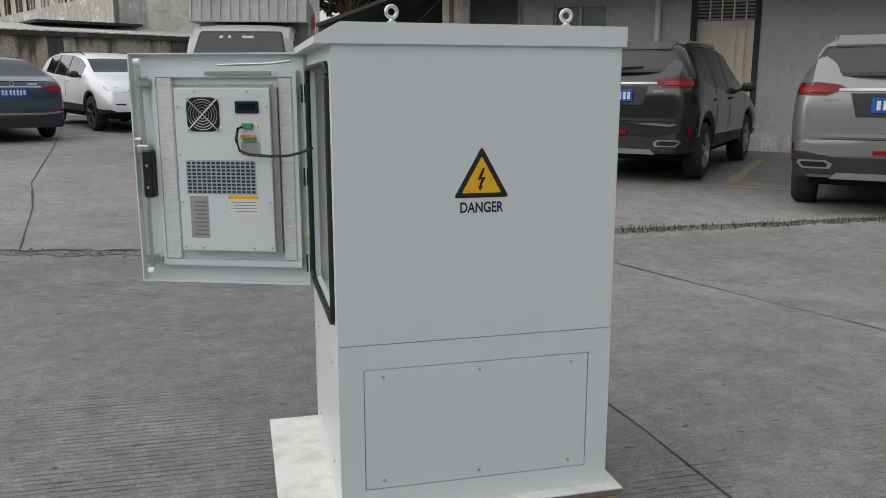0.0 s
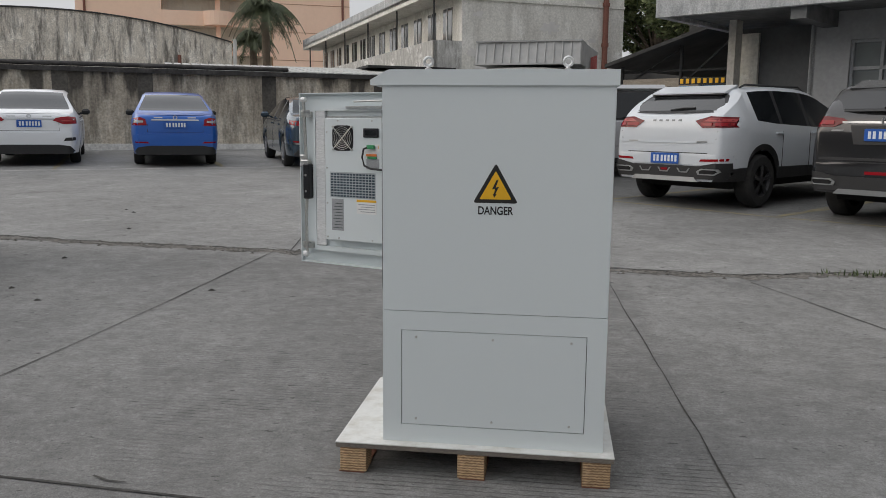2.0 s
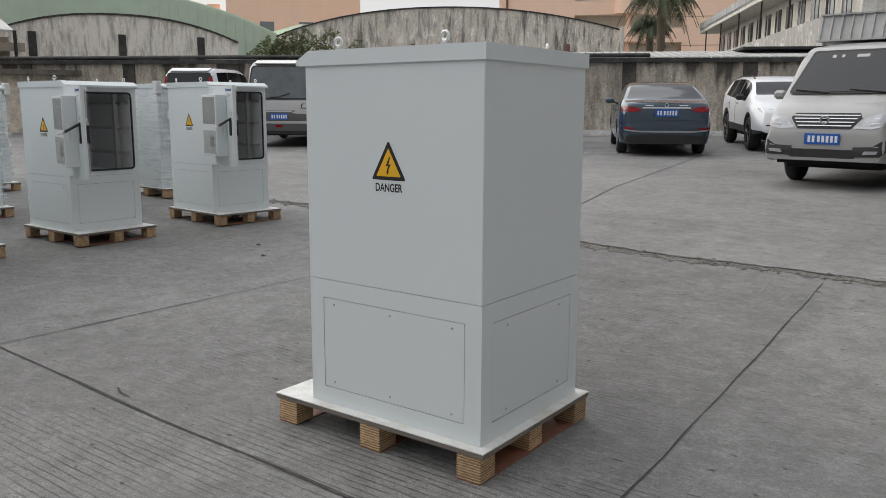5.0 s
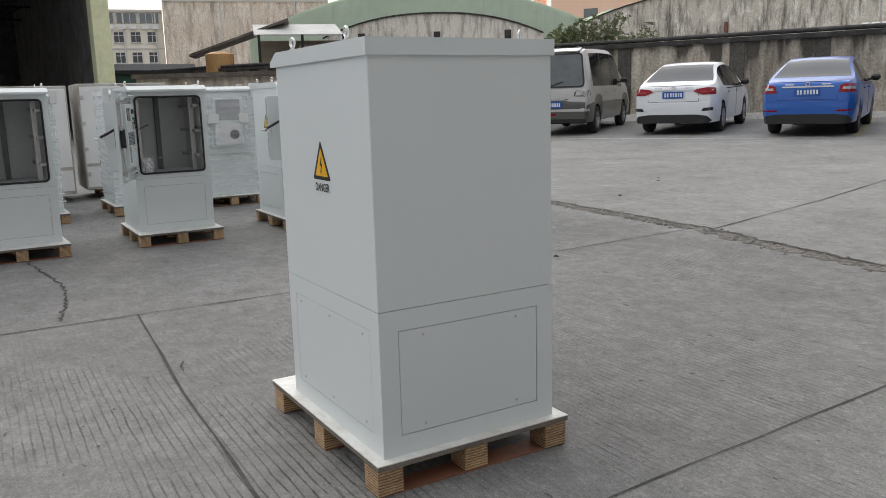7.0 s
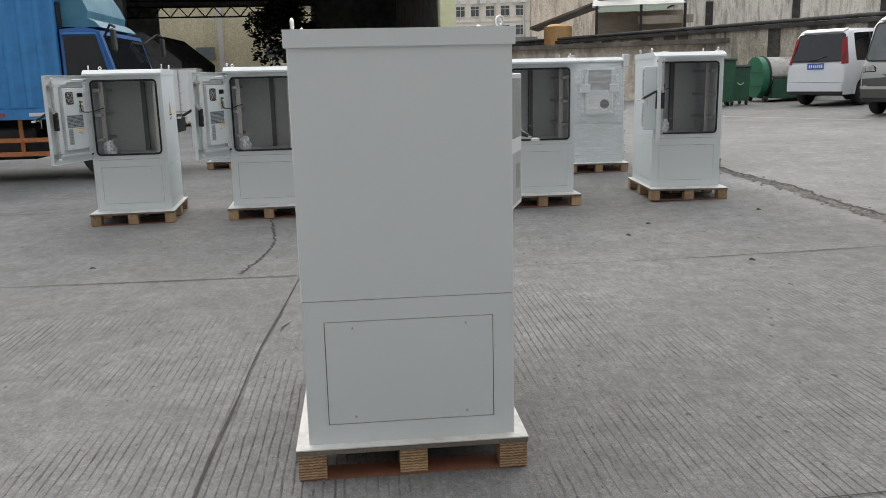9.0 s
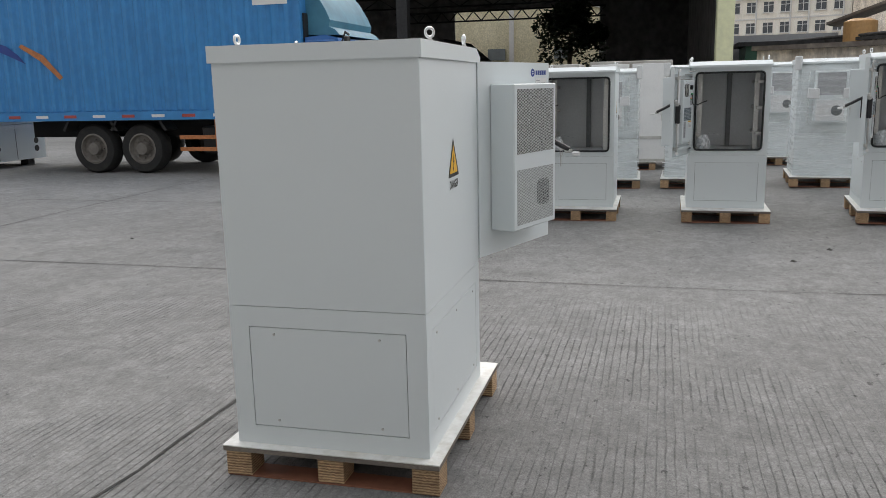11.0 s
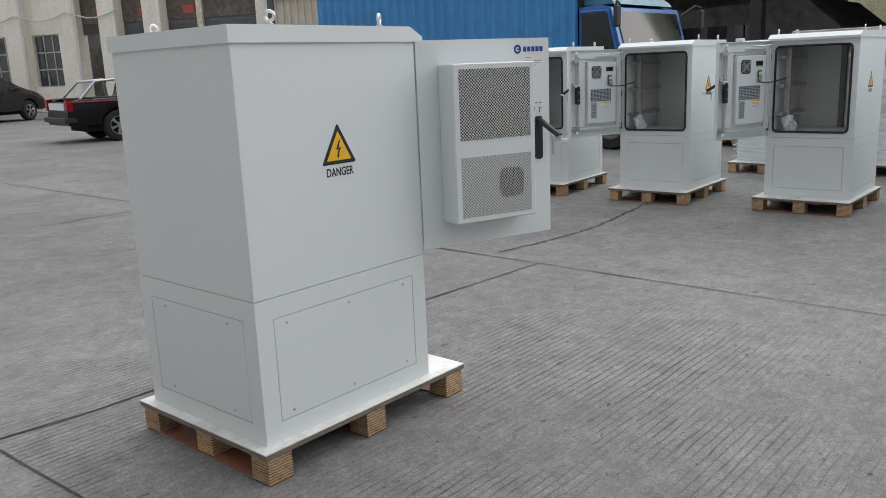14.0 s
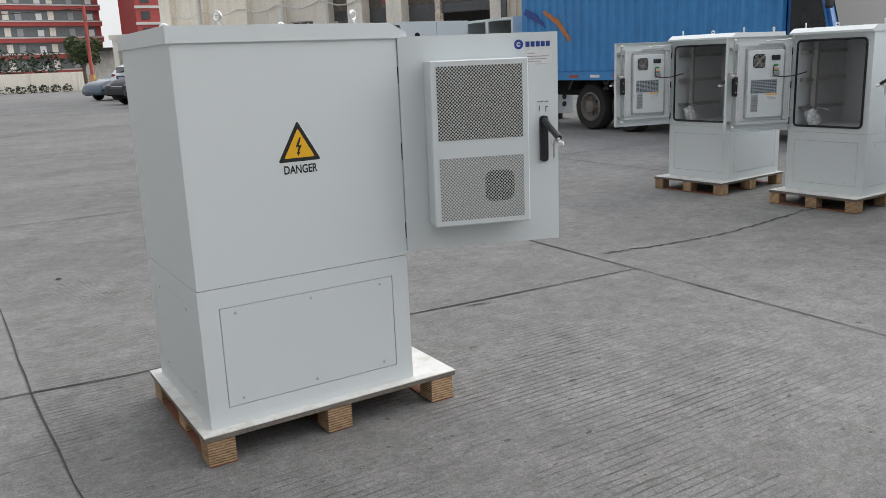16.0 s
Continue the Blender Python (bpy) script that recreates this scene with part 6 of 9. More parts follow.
# green vaulted roof hall
gh = thing("green_hall", "long hall with a pale green vaulted sheet roof", "building")
H0, H1 = Vector((-40.6, 12.6)), Vector((-31.5, 29.0))
hu = (H1 - H0).normalized()
hv = Vector((-hu.y, hu.x))
hl = (H1 - H0).length
gp = [(0, 0)] + [(hl * t, 4.6 + 2.25 * (1 - abs(2 * t - 1) ** 2.2)) for t in [i / 20 for i in range(21)]] + [(hl, 0)]
extrude_gable(gp, H0, hu, hv, 0.3).done("gable", GREEN_ROOF, gh)
extrude_gable([(s, z + 0.12) for s, z in gp], H0 + hv * 0.3, hu, hv, 26).done("roof", GREEN_ROOF, gh)
for i in range(40):
    s = hl * (i + 0.5) / 40
    z = 4.6 + 2.25 * (1 - abs(2 * s / hl - 1) ** 2.2)
    block("sheet_rib", H0 + hu * s - hv * 0.05, hu, 0.06, 0.06, 3.6, z - 0.05, GREEN_ROOF, gh)
g2 = thing("side_sheet_wall", "pale green sheet-clad side building", "building")
block("wall", H1 + hu * 0.3 - hv * 0.8, Vector((0.42, 0.9)), 16, 8, 0, 5.6, GREEN_ROOF, g2)
for i in range(30):
    block("sheet_rib", H1 + hu * 0.3 - hv * 0.85 + Vector((0.42, 0.9)).normalized() * (0.25 + i * 0.53), Vector((0.42, 0.9)), 0.08, 0.06, 0.2, 5.55, GREEN_ROOF, g2)
block("window", H1 + hu * 0.3 - hv * 0.86 + Vector((0.42, 0.9)).normalized() * 9.0, Vector((0.42, 0.9)), 1.4, 0.1, 4.2, 5.1, WINDOW_PALE, g2)
a2 = thing("old_store", "low old store with a stained arched gable", "building")
B0, B1 = Vector((-32.6, 13.4)), Vector((-27.6, 22.0))
bu = (B1 - B0).normalized()
bv = Vector((-bu.y, bu.x))
bl = (B1 - B0).length
sprof = [(bl * t, 4.0 + 0.98 * (1 - abs(2 * t - 1) ** 2.3)) for t in [i / 18 for i in range(19)]]
extrude_gable([(s_, z + 0.07) for s_, z in sprof] + sprof[::-1], B0 - bv * 0.08, bu, bv, 5.1).done("verge", COPING, a2)
for s_ in (1.6, 5.0, 8.2):
    block("pier", B0 + bu * s_ - bv * 0.06, bu, 0.3, 0.06, 0, 4.2, COPING, a2)
extrude_gable([(0, 0)] + [(bl * t, 4.0 + 0.98 * (1 - abs(2 * t - 1) ** 2.3)) for t in [i / 18 for i in range(19)]] + [(bl, 0)], B0, bu, bv, 5).done("gable", weathered("pale_stained_render", (0.80, 0.755, 0.67), (0.30, 0.275, 0.235), 0.72, 1.5, light=(0.86, 0.82, 0.75)), a2)
# shacks along the wall
sk = thing("lean_to_shack", "patched lean-to shack with a dark sagging roof", "shed")


def slope_roof(p, u, length, depth, zf, zb, mat, name, parent, t=0.07):
    u = Vector(u).normalized()
    v = Vector((-u.y, u.x))
    p = Vector(p)
    q = [p, p + u * length, p + u * length + v * depth, p + v * depth]
    z = [zf, zf, zb, zb]
    return Shape().add([(c.x, c.y, k) for c, k in zip(q, z)] + [(c.x, c.y, k + t) for c, k in zip(q, z)], [(3, 2, 1, 0), (4, 5, 6, 7), (0, 1, 5, 4), (1, 2, 6, 5), (2, 3, 7, 6), (3, 0, 4, 7)]).done(name, mat, parent)


Shape().add([(-30.6, 6.9, 3.1), (-29.4, 10.6, 4.45), (-33, 12, 4.6), (-34, 8, 3.2), (-30.6, 6.9, 3.2), (-29.4, 10.6, 4.55), (-33, 12, 4.7), (-34, 8, 3.3)], [(0, 1, 2, 3), (4, 5, 6, 7), (0, 1, 5, 4), (1, 2, 6, 5), (2, 3, 7, 6), (3, 0, 4, 7)]).done("roof", RUSTY_ROOF, sk)
slope_roof((-28.6, 8.9), (0.30, 0.95), 3.4, 2.6, 3.75, 4.35, WHITE_ROOF, "sheet_roof", sk)
slope_roof((-28.2, 10.6), (0.30, 0.95), 2.0, 3.0, 3.1, 3.3, TIMBER, "beam_roof", sk, 0.3)
for s in (0.05, 1.7, 3.3):
    q = Vector((-28.5, 9.0)) + Vector((0.30, 0.95)) * s
    Shape().cyl((q.x, q.y, 0), (q.x, q.y, 3.8), 0.06, n=6).done("post", DARK_STEEL, sk)
block("back_wall", (-30.2, 9.6), (0.30, 0.95), 3.3, 0.2, 0, 3.7, TIMBER, sk)
block("low_wall", (-27.2, 4.2), (0.50, 0.87), 9.5, 0.25, 0, 2.15, BRICK_OLD, sk, "stained low wall")
block("low_roof", (-27.0, 4.0), (0.52, 0.86), 9.6, 1.4, 2.15, 2.3, RUSTY_ROOF, sk)
ob = thing("water_tank", "round ochre water tank on the shack roof", "tank")
Shape().cyl((-29.9, 7.9, 2.2), (-29.9, 7.9, 3.15), 0.55, n=20).done("shell", ORANGE_TANK, ob)
Shape().cyl((-29.9, 7.9, 3.15), (-29.9, 7.9, 3.25), 0.55, 0.3, n=20).done("lid", ORANGE_TANK, ob)
Shape().box(-30.5, -29.3, 7.3, 8.5, 0, 2.2).done("stand", COPING, ob)
hut = thing("green_hut", "small dark green hut with a flat dark roof", "hut")
Shape().box(-33.5, -31, 4.2, 6.6, 0, 2.45).done("body", BIN_GREEN, hut)
Shape().box(-33.8, -30.7, 3.9, 6.9, 2.45, 2.6).done("roof", DARK_STEEL, hut)

# ---------------------------------------------------------------- factory along the far side
fac = thing("factory", "long cream factory with tall piers, shutters and steel windows", "building")
K0 = Vector((-22.6, -20.8))
KU = Vector((0.447, -0.894))
KN = Vector((0.894, 0.447))      # towards the yard


def kb(name, s0, s1, d0, d1, z0, z1, mat, parent=None, label=""):
    q = [K0 + KU * s + KN * d for s, d in ((s0, d0), (s1, d0), (s1, d1), (s0, d1))]
    return Shape().add([(c.x, c.y, z0) for c in q] + [(c.x, c.y, z1) for c in q], [(3, 2, 1, 0), (4, 5, 6, 7), (0, 1, 5, 4), (1, 2, 6, 5), (2, 3, 7, 6), (3, 0, 4, 7)]).done(name, mat, parent or fac, label)


def ks(p):
    return (Vector(p) - K0).dot(KU)


PIERS = [5.6, 10.9, 13.1, 15.2, 18.0, 20.3, 23.4, 25.9]
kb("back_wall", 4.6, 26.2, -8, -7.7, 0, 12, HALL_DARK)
kb("upper_wall", 5.0, 26.2, -0.5, -0.2, 5.85, 12, CREAM)
kb("lintel", 5.0, 26.2, -0.45, 0.02, 5.5, 5.9, CREAM)
for i, s in enumerate(PIERS):
    kb("pier", s - 0.42, s + 0.42, -0.6, 0.25, 0, 12, CREAM)
for i, (a, b) in enumerate(zip(PIERS, PIERS[1:])):
    a, b = a + 0.42, b - 0.42
    if i < 3:
        kb("shutter_box", a, b, -0.50, -0.34, 3.75, 5.5, RUSTY_ROOF, None, "brown sheet casing over the shutter")
        parts = [(a, b)] if i else [(a, 8.75), (9.0, b)]
        if not i:
            kb("mullion", 8.75, 9.0, -0.5, -0.2, 0, 5.5, BRICK_OLD)
        for n_, (a_, b_) in enumerate(parts):
            z_ = 2.3 if (i + n_) % 2 else 3.3
            sh_ = kb("shutter", a_, b_, -0.45, -0.38, z_, 3.75, SHUTTER, None, "brown-grey roller shutter, half raised")
            for k in range(int((3.72 - z_) / 0.12)):
                kb("slat", a_, b_, -0.38, -0.355, z_ + 0.03 + k * 0.12, z_ + 0.11 + k * 0.12, SHUTTER, sh_)
        # near-black sheet stands in for the unlit room behind the shutters
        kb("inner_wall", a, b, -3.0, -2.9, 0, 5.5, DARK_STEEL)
        kb("red_notice", b - 1.3, b - 0.8, -0.34, -0.32, 3.95, 4.3, RED_PAINT)
    else:
        kb("wall", a, b, -0.35, -0.15, 0, 1.1, CREAM)
        kb("wall", a, b, -0.35, -0.15, 3.4, 5.5, CREAM)
        m = (a + b) / 2
        kb("wall", a, m - 0.75, -0.35, -0.15, 1.1, 3.4, CREAM)
        kb("wall", m + 0.75, b, -0.35, -0.15, 1.1, 3.4, CREAM)
        w = kb("window", m - 0.75, m + 0.75, -0.30, -0.27, 1.1, 3.4, WINDOW_DARK)
        for k in range(4):
            kb("glazing_bar", m - 0.75 + k * 0.475, m - 0.70 + k * 0.475, -0.27, -0.23, 1.1, 3.4, GRIME_WHITE, w)
        for z in (1.1, 1.85, 2.6, 3.35):
            kb("glazing_bar", m - 0.75, m + 0.75, -0.27, -0.23, z, z + 0.05, GRIME_WHITE, w)
    m = (a + b) / 2
    for zz in (6.6, 9.6):
        w = kb("window", m - 0.7, m + 0.7, -0.2, -0.15, zz, zz + 1.9, WINDOW_DARK)
        kb("frame", m - 0.04, m + 0.04, -0.15, -0.11, zz, zz + 1.9, GRIME_WHITE, w)
        kb("frame", m - 0.7, m + 0.7, -0.15, -0.11, zz + 0.9, zz + 0.98, GRIME_WHITE, w)
        kb("sill", m - 0.8, m + 0.8, -0.2, 0.0, zz - 0.12, zz, WHITE_BAND, w)
for s in (14.6, 17.4, 23.2):
    q = K0 + KU * s + KN * 0.35
    Shape().cyl((q.x, q.y, 0), (q.x, q.y, 12), 0.08, n=8).done("downpipe", PIPE_WHITE, fac)
pts = []
for i in range(25):
    s = 12.4 + i * 0.54
    q = K0 + KU * s + KN * 0.34
    pts.append((q.x, q.y, 4.3 - 0.35 * abs(math.sin(i * 0.65))))
Shape().tube(pts, 0.03, 5).done("sagging_cable", PIPE_WHITE, fac)
kb("end_wall", 25.9, 26.2, -8, -0.6, 0, 12, CREAM)
kb("porch_roof", 20.4, 26.7, 0.3, 3.4, 2.98, 3.22, CREAM, None, "flat concrete porch roof")
for s, d in ((20.7, 3.1), (24.5, 3.1), (26.4, 3.1), (26.4, 1.7), (26.4, 0.5)):
    kb("porch_post", s - 0.2, s + 0.2, d - 0.2, d + 0.2, 0, 2.98, CREAM)
# near-black sheet stands in for shade below the porch roof
kb("porch_back", 21.0, 26.2, 0.3, 0.4, 0, 2.98, DARK_STEEL, None, "dark sheet standing in for the shade under the porch")
# corrugated cream shed at its end
ss = thing("cream_shed", "cream corrugated sheet shed at the factory's end", "shed")
for i in range(26):
    kb("sheet_rib", -2.6 + i * 0.30, -2.46 + i * 0.30, 0.6, 0.66, 0.2, 4.25, CREAM_SHEET, ss)
kb("wall", -2.7, 5.15, 0.3, 0.6, 0, 4.25, CREAM_SHEET, ss)
kb("roof", -2.9, 5.3, -3, 0.95, 4.25, 4.4, GRIME_WHITE, ss)
kb("door_post", 5.0, 5.25, 0.3, 0.75, 0, 4.25, SHUTTER, ss)

# far end of the yard
red = thing("red_block", "red and white banded dormitory block with long balconies", "building")
R0 = Vector((-31.7, -178.0))
RU = Vector((0.985, 0.17))
Shape().prism([(R0.x, R0.y), (R0.x + 60 * RU.x, R0.y + 60 * RU.y), (R0.x + 62 * RU.x, R0.y - 14), (R0.x, R0.y - 14)], "z", 0, 24).done("wall", RED_PAINT, red)
for k in range(8):
    z = 0.75 + k * 3.05
    block("balcony_void", R0 + Vector((-0.17, 0.985)) * 0.05 + RU * 1.0, RU, 58, 0.15, z - 1.0, z + 0.95, WINDOW_PALE, red)
    block("balcony_front", R0 + Vector((-0.17, 0.985)) * 0.1, RU, 60, 0.9, z + 0.95, z + 1.75, RED_PAINT, red)
    block("white_band", R0 + Vector((-0.17, 0.985)) * 0.1, RU, 60, 1.0, z + 1.75, z + 2.0, WHITE_BAND, red)
    for i in range(18):
        block("laundry", R0 + Vector((-0.17, 0.985)) * 0.25 + RU * (1.5 + i * 3.1 + (i * 7 % 5) * 0.3), RU, 1.1, 0.1, z - 0.9, z + 0.3 + 0.2 * (i % 3), (WHITE_LABEL, GREY_LABEL, CREAM)[i % 3], red)
red2 = thing("red_tower", "taller red and white block beyond", "building")
Shape().box(-48, -36, -180, -165, 0, 34).done("wall", RED_PAINT, red2)
for k in range(10):
    Shape().box(-48.2, -35.8, -165, -164.7, 1.2 + 3.05 * k, 1.7 + 3.05 * k).done("white_band", WHITE_BAND, red2)
    Shape().box(-38.6, -37, -164.98, -164.85, 2.2 + 3.05 * k, 3.7 + 3.05 * k).done("window", WINDOW_DARK, red2)
ew = Shape().box(-11, 44, -74.5, -74.2, 0, 1.6).done("wall_end", CREAM)
tagged(ew, "low cream boundary wall across the far end", "wall", kind="structure")
for i in range(14):
    Shape().box(-10.9 + i * 3.6, -10.5 + i * 3.6, -74.2, -74.1, 0, 1.6).done("pier", CREAM, ew)
pole = thing("utility_pole", "red and white banded utility pole", "pole")
Shape().cyl((-11.2, -71, 0), (-11.2, -71, 6.8), 0.15, 0.12, n=12).done("shaft", RED_PAINT, pole)
Shape().cyl((-11.2, -71, 0), (-11.2, -71, 1.3), 0.30, 0.28, n=12).done("footing", ORANGE_TANK, pole)
Shape().tube([(-11.2, -71, 6.6), (0, -72, 5.8), (16, -73, 6.4)], 0.03, 5).done("wire", DARK_STEEL, pole)
gl = thing("gate_lodge", "dark gate lodge with a flat canopy", "hut")
Shape().box(-19, -12.8, -84, -79, 0, 3.4).done("body", GREY_RENDER, gl)
Shape().box(-20, -12.2, -84, -77.5, 3.4, 3.65).done("canopy", DARK_STEEL, gl)
# unseen plain walls close the yard; tall east one added to block skylight
for nm, b, hh in (("wall_east", (8.6, 9.0, -24, 5.8), 14.0), ("wall_west_low", (-34.4, -34.1, 3.6, 8), 3.0)):
    tagged(Shape().box(*b, 0, hh).done(nm, TILE_GREY), "plain grey wall added out of sight", "wall", kind="structure")

# ---------------------------------------------------------------- vehicles
def ip(x, pts):
    """Straight-line look-up in (x, y) pairs."""
    if x <= pts[0][0]:
        return pts[0][1]
    for (a, b), (c, d) in zip(pts, pts[1:]):
        if x <= c:
            return b + (d - b) * (x - a) / (c - a)
    return pts[-1][1]


def smooth_pts(pts, n=4):
    """Round the corners of a profile."""
    out = [pts[0]]
    for (x0, z0), (x1, z1), (x2, z2) in zip(pts, pts[1:], pts[2:]):
        a = min(0.3, 0.45 * (x1 - x0)) / max(1e-6, (x1 - x0))
        b = min(0.3, 0.45 * (x2 - x1)) / max(1e-6, (x2 - x1))
        p, q = (x1 - (x1 - x0) * a, z1 - (z1 - z0) * a), (x1 + (x2 - x1) * b, z1 + (z2 - z1) * b)
        for k in range(n + 1):
            t = k / n
            out.append(((1 - t) ** 2 * p[0] + 2 * t * (1 - t) * x1 + t * t * q[0], (1 - t) ** 2 * p[1] + 2 * t * (1 - t) * z1 + t * t * q[1]))
    return out + [pts[-1]]


def wheel(parent, x, y, r, w, rim_mat, side, spokes=5):
    """Tyre with a spoked rim; side is +1 or -1, the way the rim faces."""
    ty = Shape().lathe([(r * 0.62, -w / 2), (r * 0.90, -w / 2), (r * 0.985, -w * 0.36), (r, -w * 0.18), (r, w * 0.18), (r * 0.985, w * 0.36), (r * 0.90, w / 2), (r * 0.62, w / 2), (r * 0.62, -w / 2)], (x, y, r), (0, 1, 0), 28).done("wheel", TYRE, parent, smooth=True)
    rm = Shape()
    ye = y + side * (w / 2 - 0.012)
    rm.lathe([(r * 0.64, 0.006), (r * 0.60, 0.012), (r * 0.57, 0.0), (r * 0.55, -0.05)], (x, ye, r), (0, side, 0), 24)
    rm.cyl((x, ye - side * 0.045, r), (x, ye + side * 0.006, r), r * 0.16, n=12)
    for k in range(spokes):
        a = 2 * math.pi * k / spokes + 0.3
        for da in (-0.09, 0.09):
            c, s = math.cos(a + da), math.sin(a + da)
            p0 = Vector((x + c * r * 0.12, ye, r + s * r * 0.12))
            p1 = Vector((x + c * r * 0.60, ye, r + s * r * 0.60))
            rm.cyl(p0, p1, r * 0.045, r * 0.055, n=5)
    rm.done("rim", rim_mat, ty, smooth=True)
    Shape().cyl((x, ye - side * 0.06, r), (x, ye - side * 0.05, r), r * 0.58, n=20).done("brake_disc", UNDER, ty)
    return ty


def plate(parent, m, w=0.44, h=0.14):
    s = Shape().box(-w / 2, w / 2, -h / 2, h / 2, 0, 0.008, 0.002)
    s.v = [tuple(m @ Vector(p)) for p in s.v]
    pl = s.done("number_plate", PLATE_BLUE, parent, "blue number plate with white bars")
    for i in range(7):
        u = -0.40 * w + i * 0.122 * w + (0.03 * w if i > 1 else 0)
        s = Shape().box(u, u + 0.075 * w, -0.30 * h, 0.30 * h, 0.008, 0.0095)
        s.v = [tuple(m @ Vector(p)) for p in s.v]
        s.done("plate_bar", PLATE_WHITE, pl)


def back_frame(x, z, slope=0.0):
    """A frame on the tail: u to the right as seen from behind, v up, w backwards."""
    f = face((x, 0, z), (0, -1, 0), (0, 0, 1))
    return f @ Matrix.Rotation(radians(slope), 4, "X")


def front_frame(x, z, slope=0.0):
    f = face((x, 0, z), (0, 1, 0), (0, 0, 1))
    return f @ Matrix.Rotation(radians(slope), 4, "X")


def put(shape, m, *a, **k):
    shape.v = [tuple(m @ Vector(p)) for p in shape.v]
    return shape.done(*a, **k)


def car_body(c, paint, L, W, prof, belt, roof_w, rear_glass, wind, side, pillars, r, axles, sill=0.27, lower=None, nose=0.84, tail=0.92, glass=None, cut=0.0):
    """Lofted body shell with separate panes. x runs from the tail to the nose."""
    prof = smooth_pts(prof)
    xs = set(round(L * i / 44, 3) for i in range(45)) | {round(p[0], 3) for p in prof} | {0.03, 0.08, 0.15, L - 0.03, L - 0.08, L - 0.16}
    for a in axles:
        xs |= {round(a + (r + 0.055) * math.cos(math.pi * k / 12), 3) for k in range(13)}
    for a in (*rear_glass, *wind, *side, *[p + d for p in pillars for d in (-0.04, 0.04)]):
        xs.add(round(a, 3))
    xs = sorted(x for x in xs if 0 <= x <= L)
    xs = [x for i, x in enumerate(xs) if i == 0 or x - xs[i - 1] > 0.004]
    rows = []
    for x in xs:
        zt = ip(x, prof)
        e0, e1 = min(1, x / 0.55), min(1, (L - x) / 0.75)
        hw = W / 2 * (tail + (1 - tail) * math.sqrt(max(0, 1 - (1 - e0) ** 2))) * (nose + (1 - nose) * math.sqrt(max(0, 1 - (1 - e1) ** 2)))
        zb = min(ip(x, belt), zt - 0.012)
        zl = sill + 0.10 * (1 - min(1, x / 0.5)) * 0 + 0.05 * (1 - min(1, (L - x) / 0.4))
        for a in axles:
            if abs(x - a) < r + 0.055:
                zl = max(zl, r + math.sqrt(max(0, (r + 0.055) ** 2 - (x - a) ** 2)))
        zl = min(zl, zb - 0.05)
        g = zt - zb
        k = max(0, min(1, g / 0.45))
        rw = hw * (0.93 + (roof_w - 0.93) * k)
        hb = zb - zl
        sec = [(hw * 0.955, zl), (hw * 0.985, zl + hb * 0.22), (hw, zl + hb * 0.55), (hw * 0.99, zl + hb * 0.80), (hw * 0.965, zb), (0.965 * hw + (rw - 0.965 * hw) * 0.86, zb + g * 0.86), (rw * 0.93, zb + g * 0.965), (rw * 0.5, zt - 0.004), (0, zt)]
        rows.append((x, sec, g))
    n = 9
    verts = []
    for x, sec, g in rows:
        verts += [(x, y, z) for y, z in sec] + [(x, -y, z) for y, z in sec[:-1]]
    w = 2 * n - 1

    def vid(i, k, s):
        return i * w + k if s > 0 or k == n - 1 else i * w + n + k

    groups = {}
    for i in range(len(rows) - 1):
        xm = (rows[i][0] + rows[i + 1][0]) / 2
        g = (rows[i][2] + rows[i + 1][2]) / 2
        for s in (1, -1):
            for k in range(n - 1):
                q = (vid(i, k, s), vid(i + 1, k, s), vid(i + 1, k + 1, s), vid(i, k + 1, s))
                key = "body"
                if k == 4 and side[0] < xm < side[1] and g > 0.16:
                    key = ("side_l" if s > 0 else "side_r") if all(abs(xm - p) > 0.04 for p in pillars) else "pillar"
                elif k >= 6 and rear_glass[0] < xm < rear_glass[1] or (k == 5 and glass not in (REAR_GLASS, CAR_GLASS_SUV) and rear_glass[0] + 0.02 < xm < rear_glass[1] - 0.01 and g < 0.42):
                    key = "rear"
                elif k >= 6 and wind[0] < xm < wind[1]:
                    key = "wind"
                elif lower is not None and k <= (1 if lower is not TRIM else 0):
                    key = "lower"
                groups.setdefault(key, []).append(q)
    for i, rev in ((0, False), (len(rows) - 1, True)):
        ring = [vid(i, k, 1) for k in range(n)] + [vid(i, k, -1) for k in range(n - 2, -1, -1)]
        groups["body"].append(tuple(ring[::-1] if rev else ring))
    for key, name, mat in (("body", "body", paint), ("lower", "lower_cladding", lower), ("pillar", "door_pillar", TRIM), ("rear", "rear_window", glass or CAR_GLASS), ("wind", "windscreen", CAR_GLASS_CLEAR), ("side_l", "side_window", CAR_GLASS), ("side_r", "side_window", CAR_GLASS)):
        if key not in groups:
            continue
        used = sorted({v for f in groups[key] for v in f})
        re_ = {v: i for i, v in enumerate(used)}
        Shape().add([verts[v] for v in used], [tuple(re_[v] for v in f) for f in groups[key]]).done(name, mat, c, smooth=True)
    un = Shape().box(0.45, L - 0.45, -W / 2 + 0.24, W / 2 - 0.24, 0.25, 0.62)
    un.box(0.06, L - 0.08, -W / 2 + 0.24, W / 2 - 0.24, sill, 0.50)
    un.done("underbody", UNDER, c)

    def width_at(sec, z):
        if z >= sec[-1][1] or z < sec[0][1] - 0.3:
            return 0.0
        z = max(z, sec[0][1])
        for (y0, z0), (y1, z1) in zip(sec, sec[1:]):
            if z <= z1:
                return y0 + (y1 - y0) * (z - z0) / max(1e-6, z1 - z0)
        return 0.0

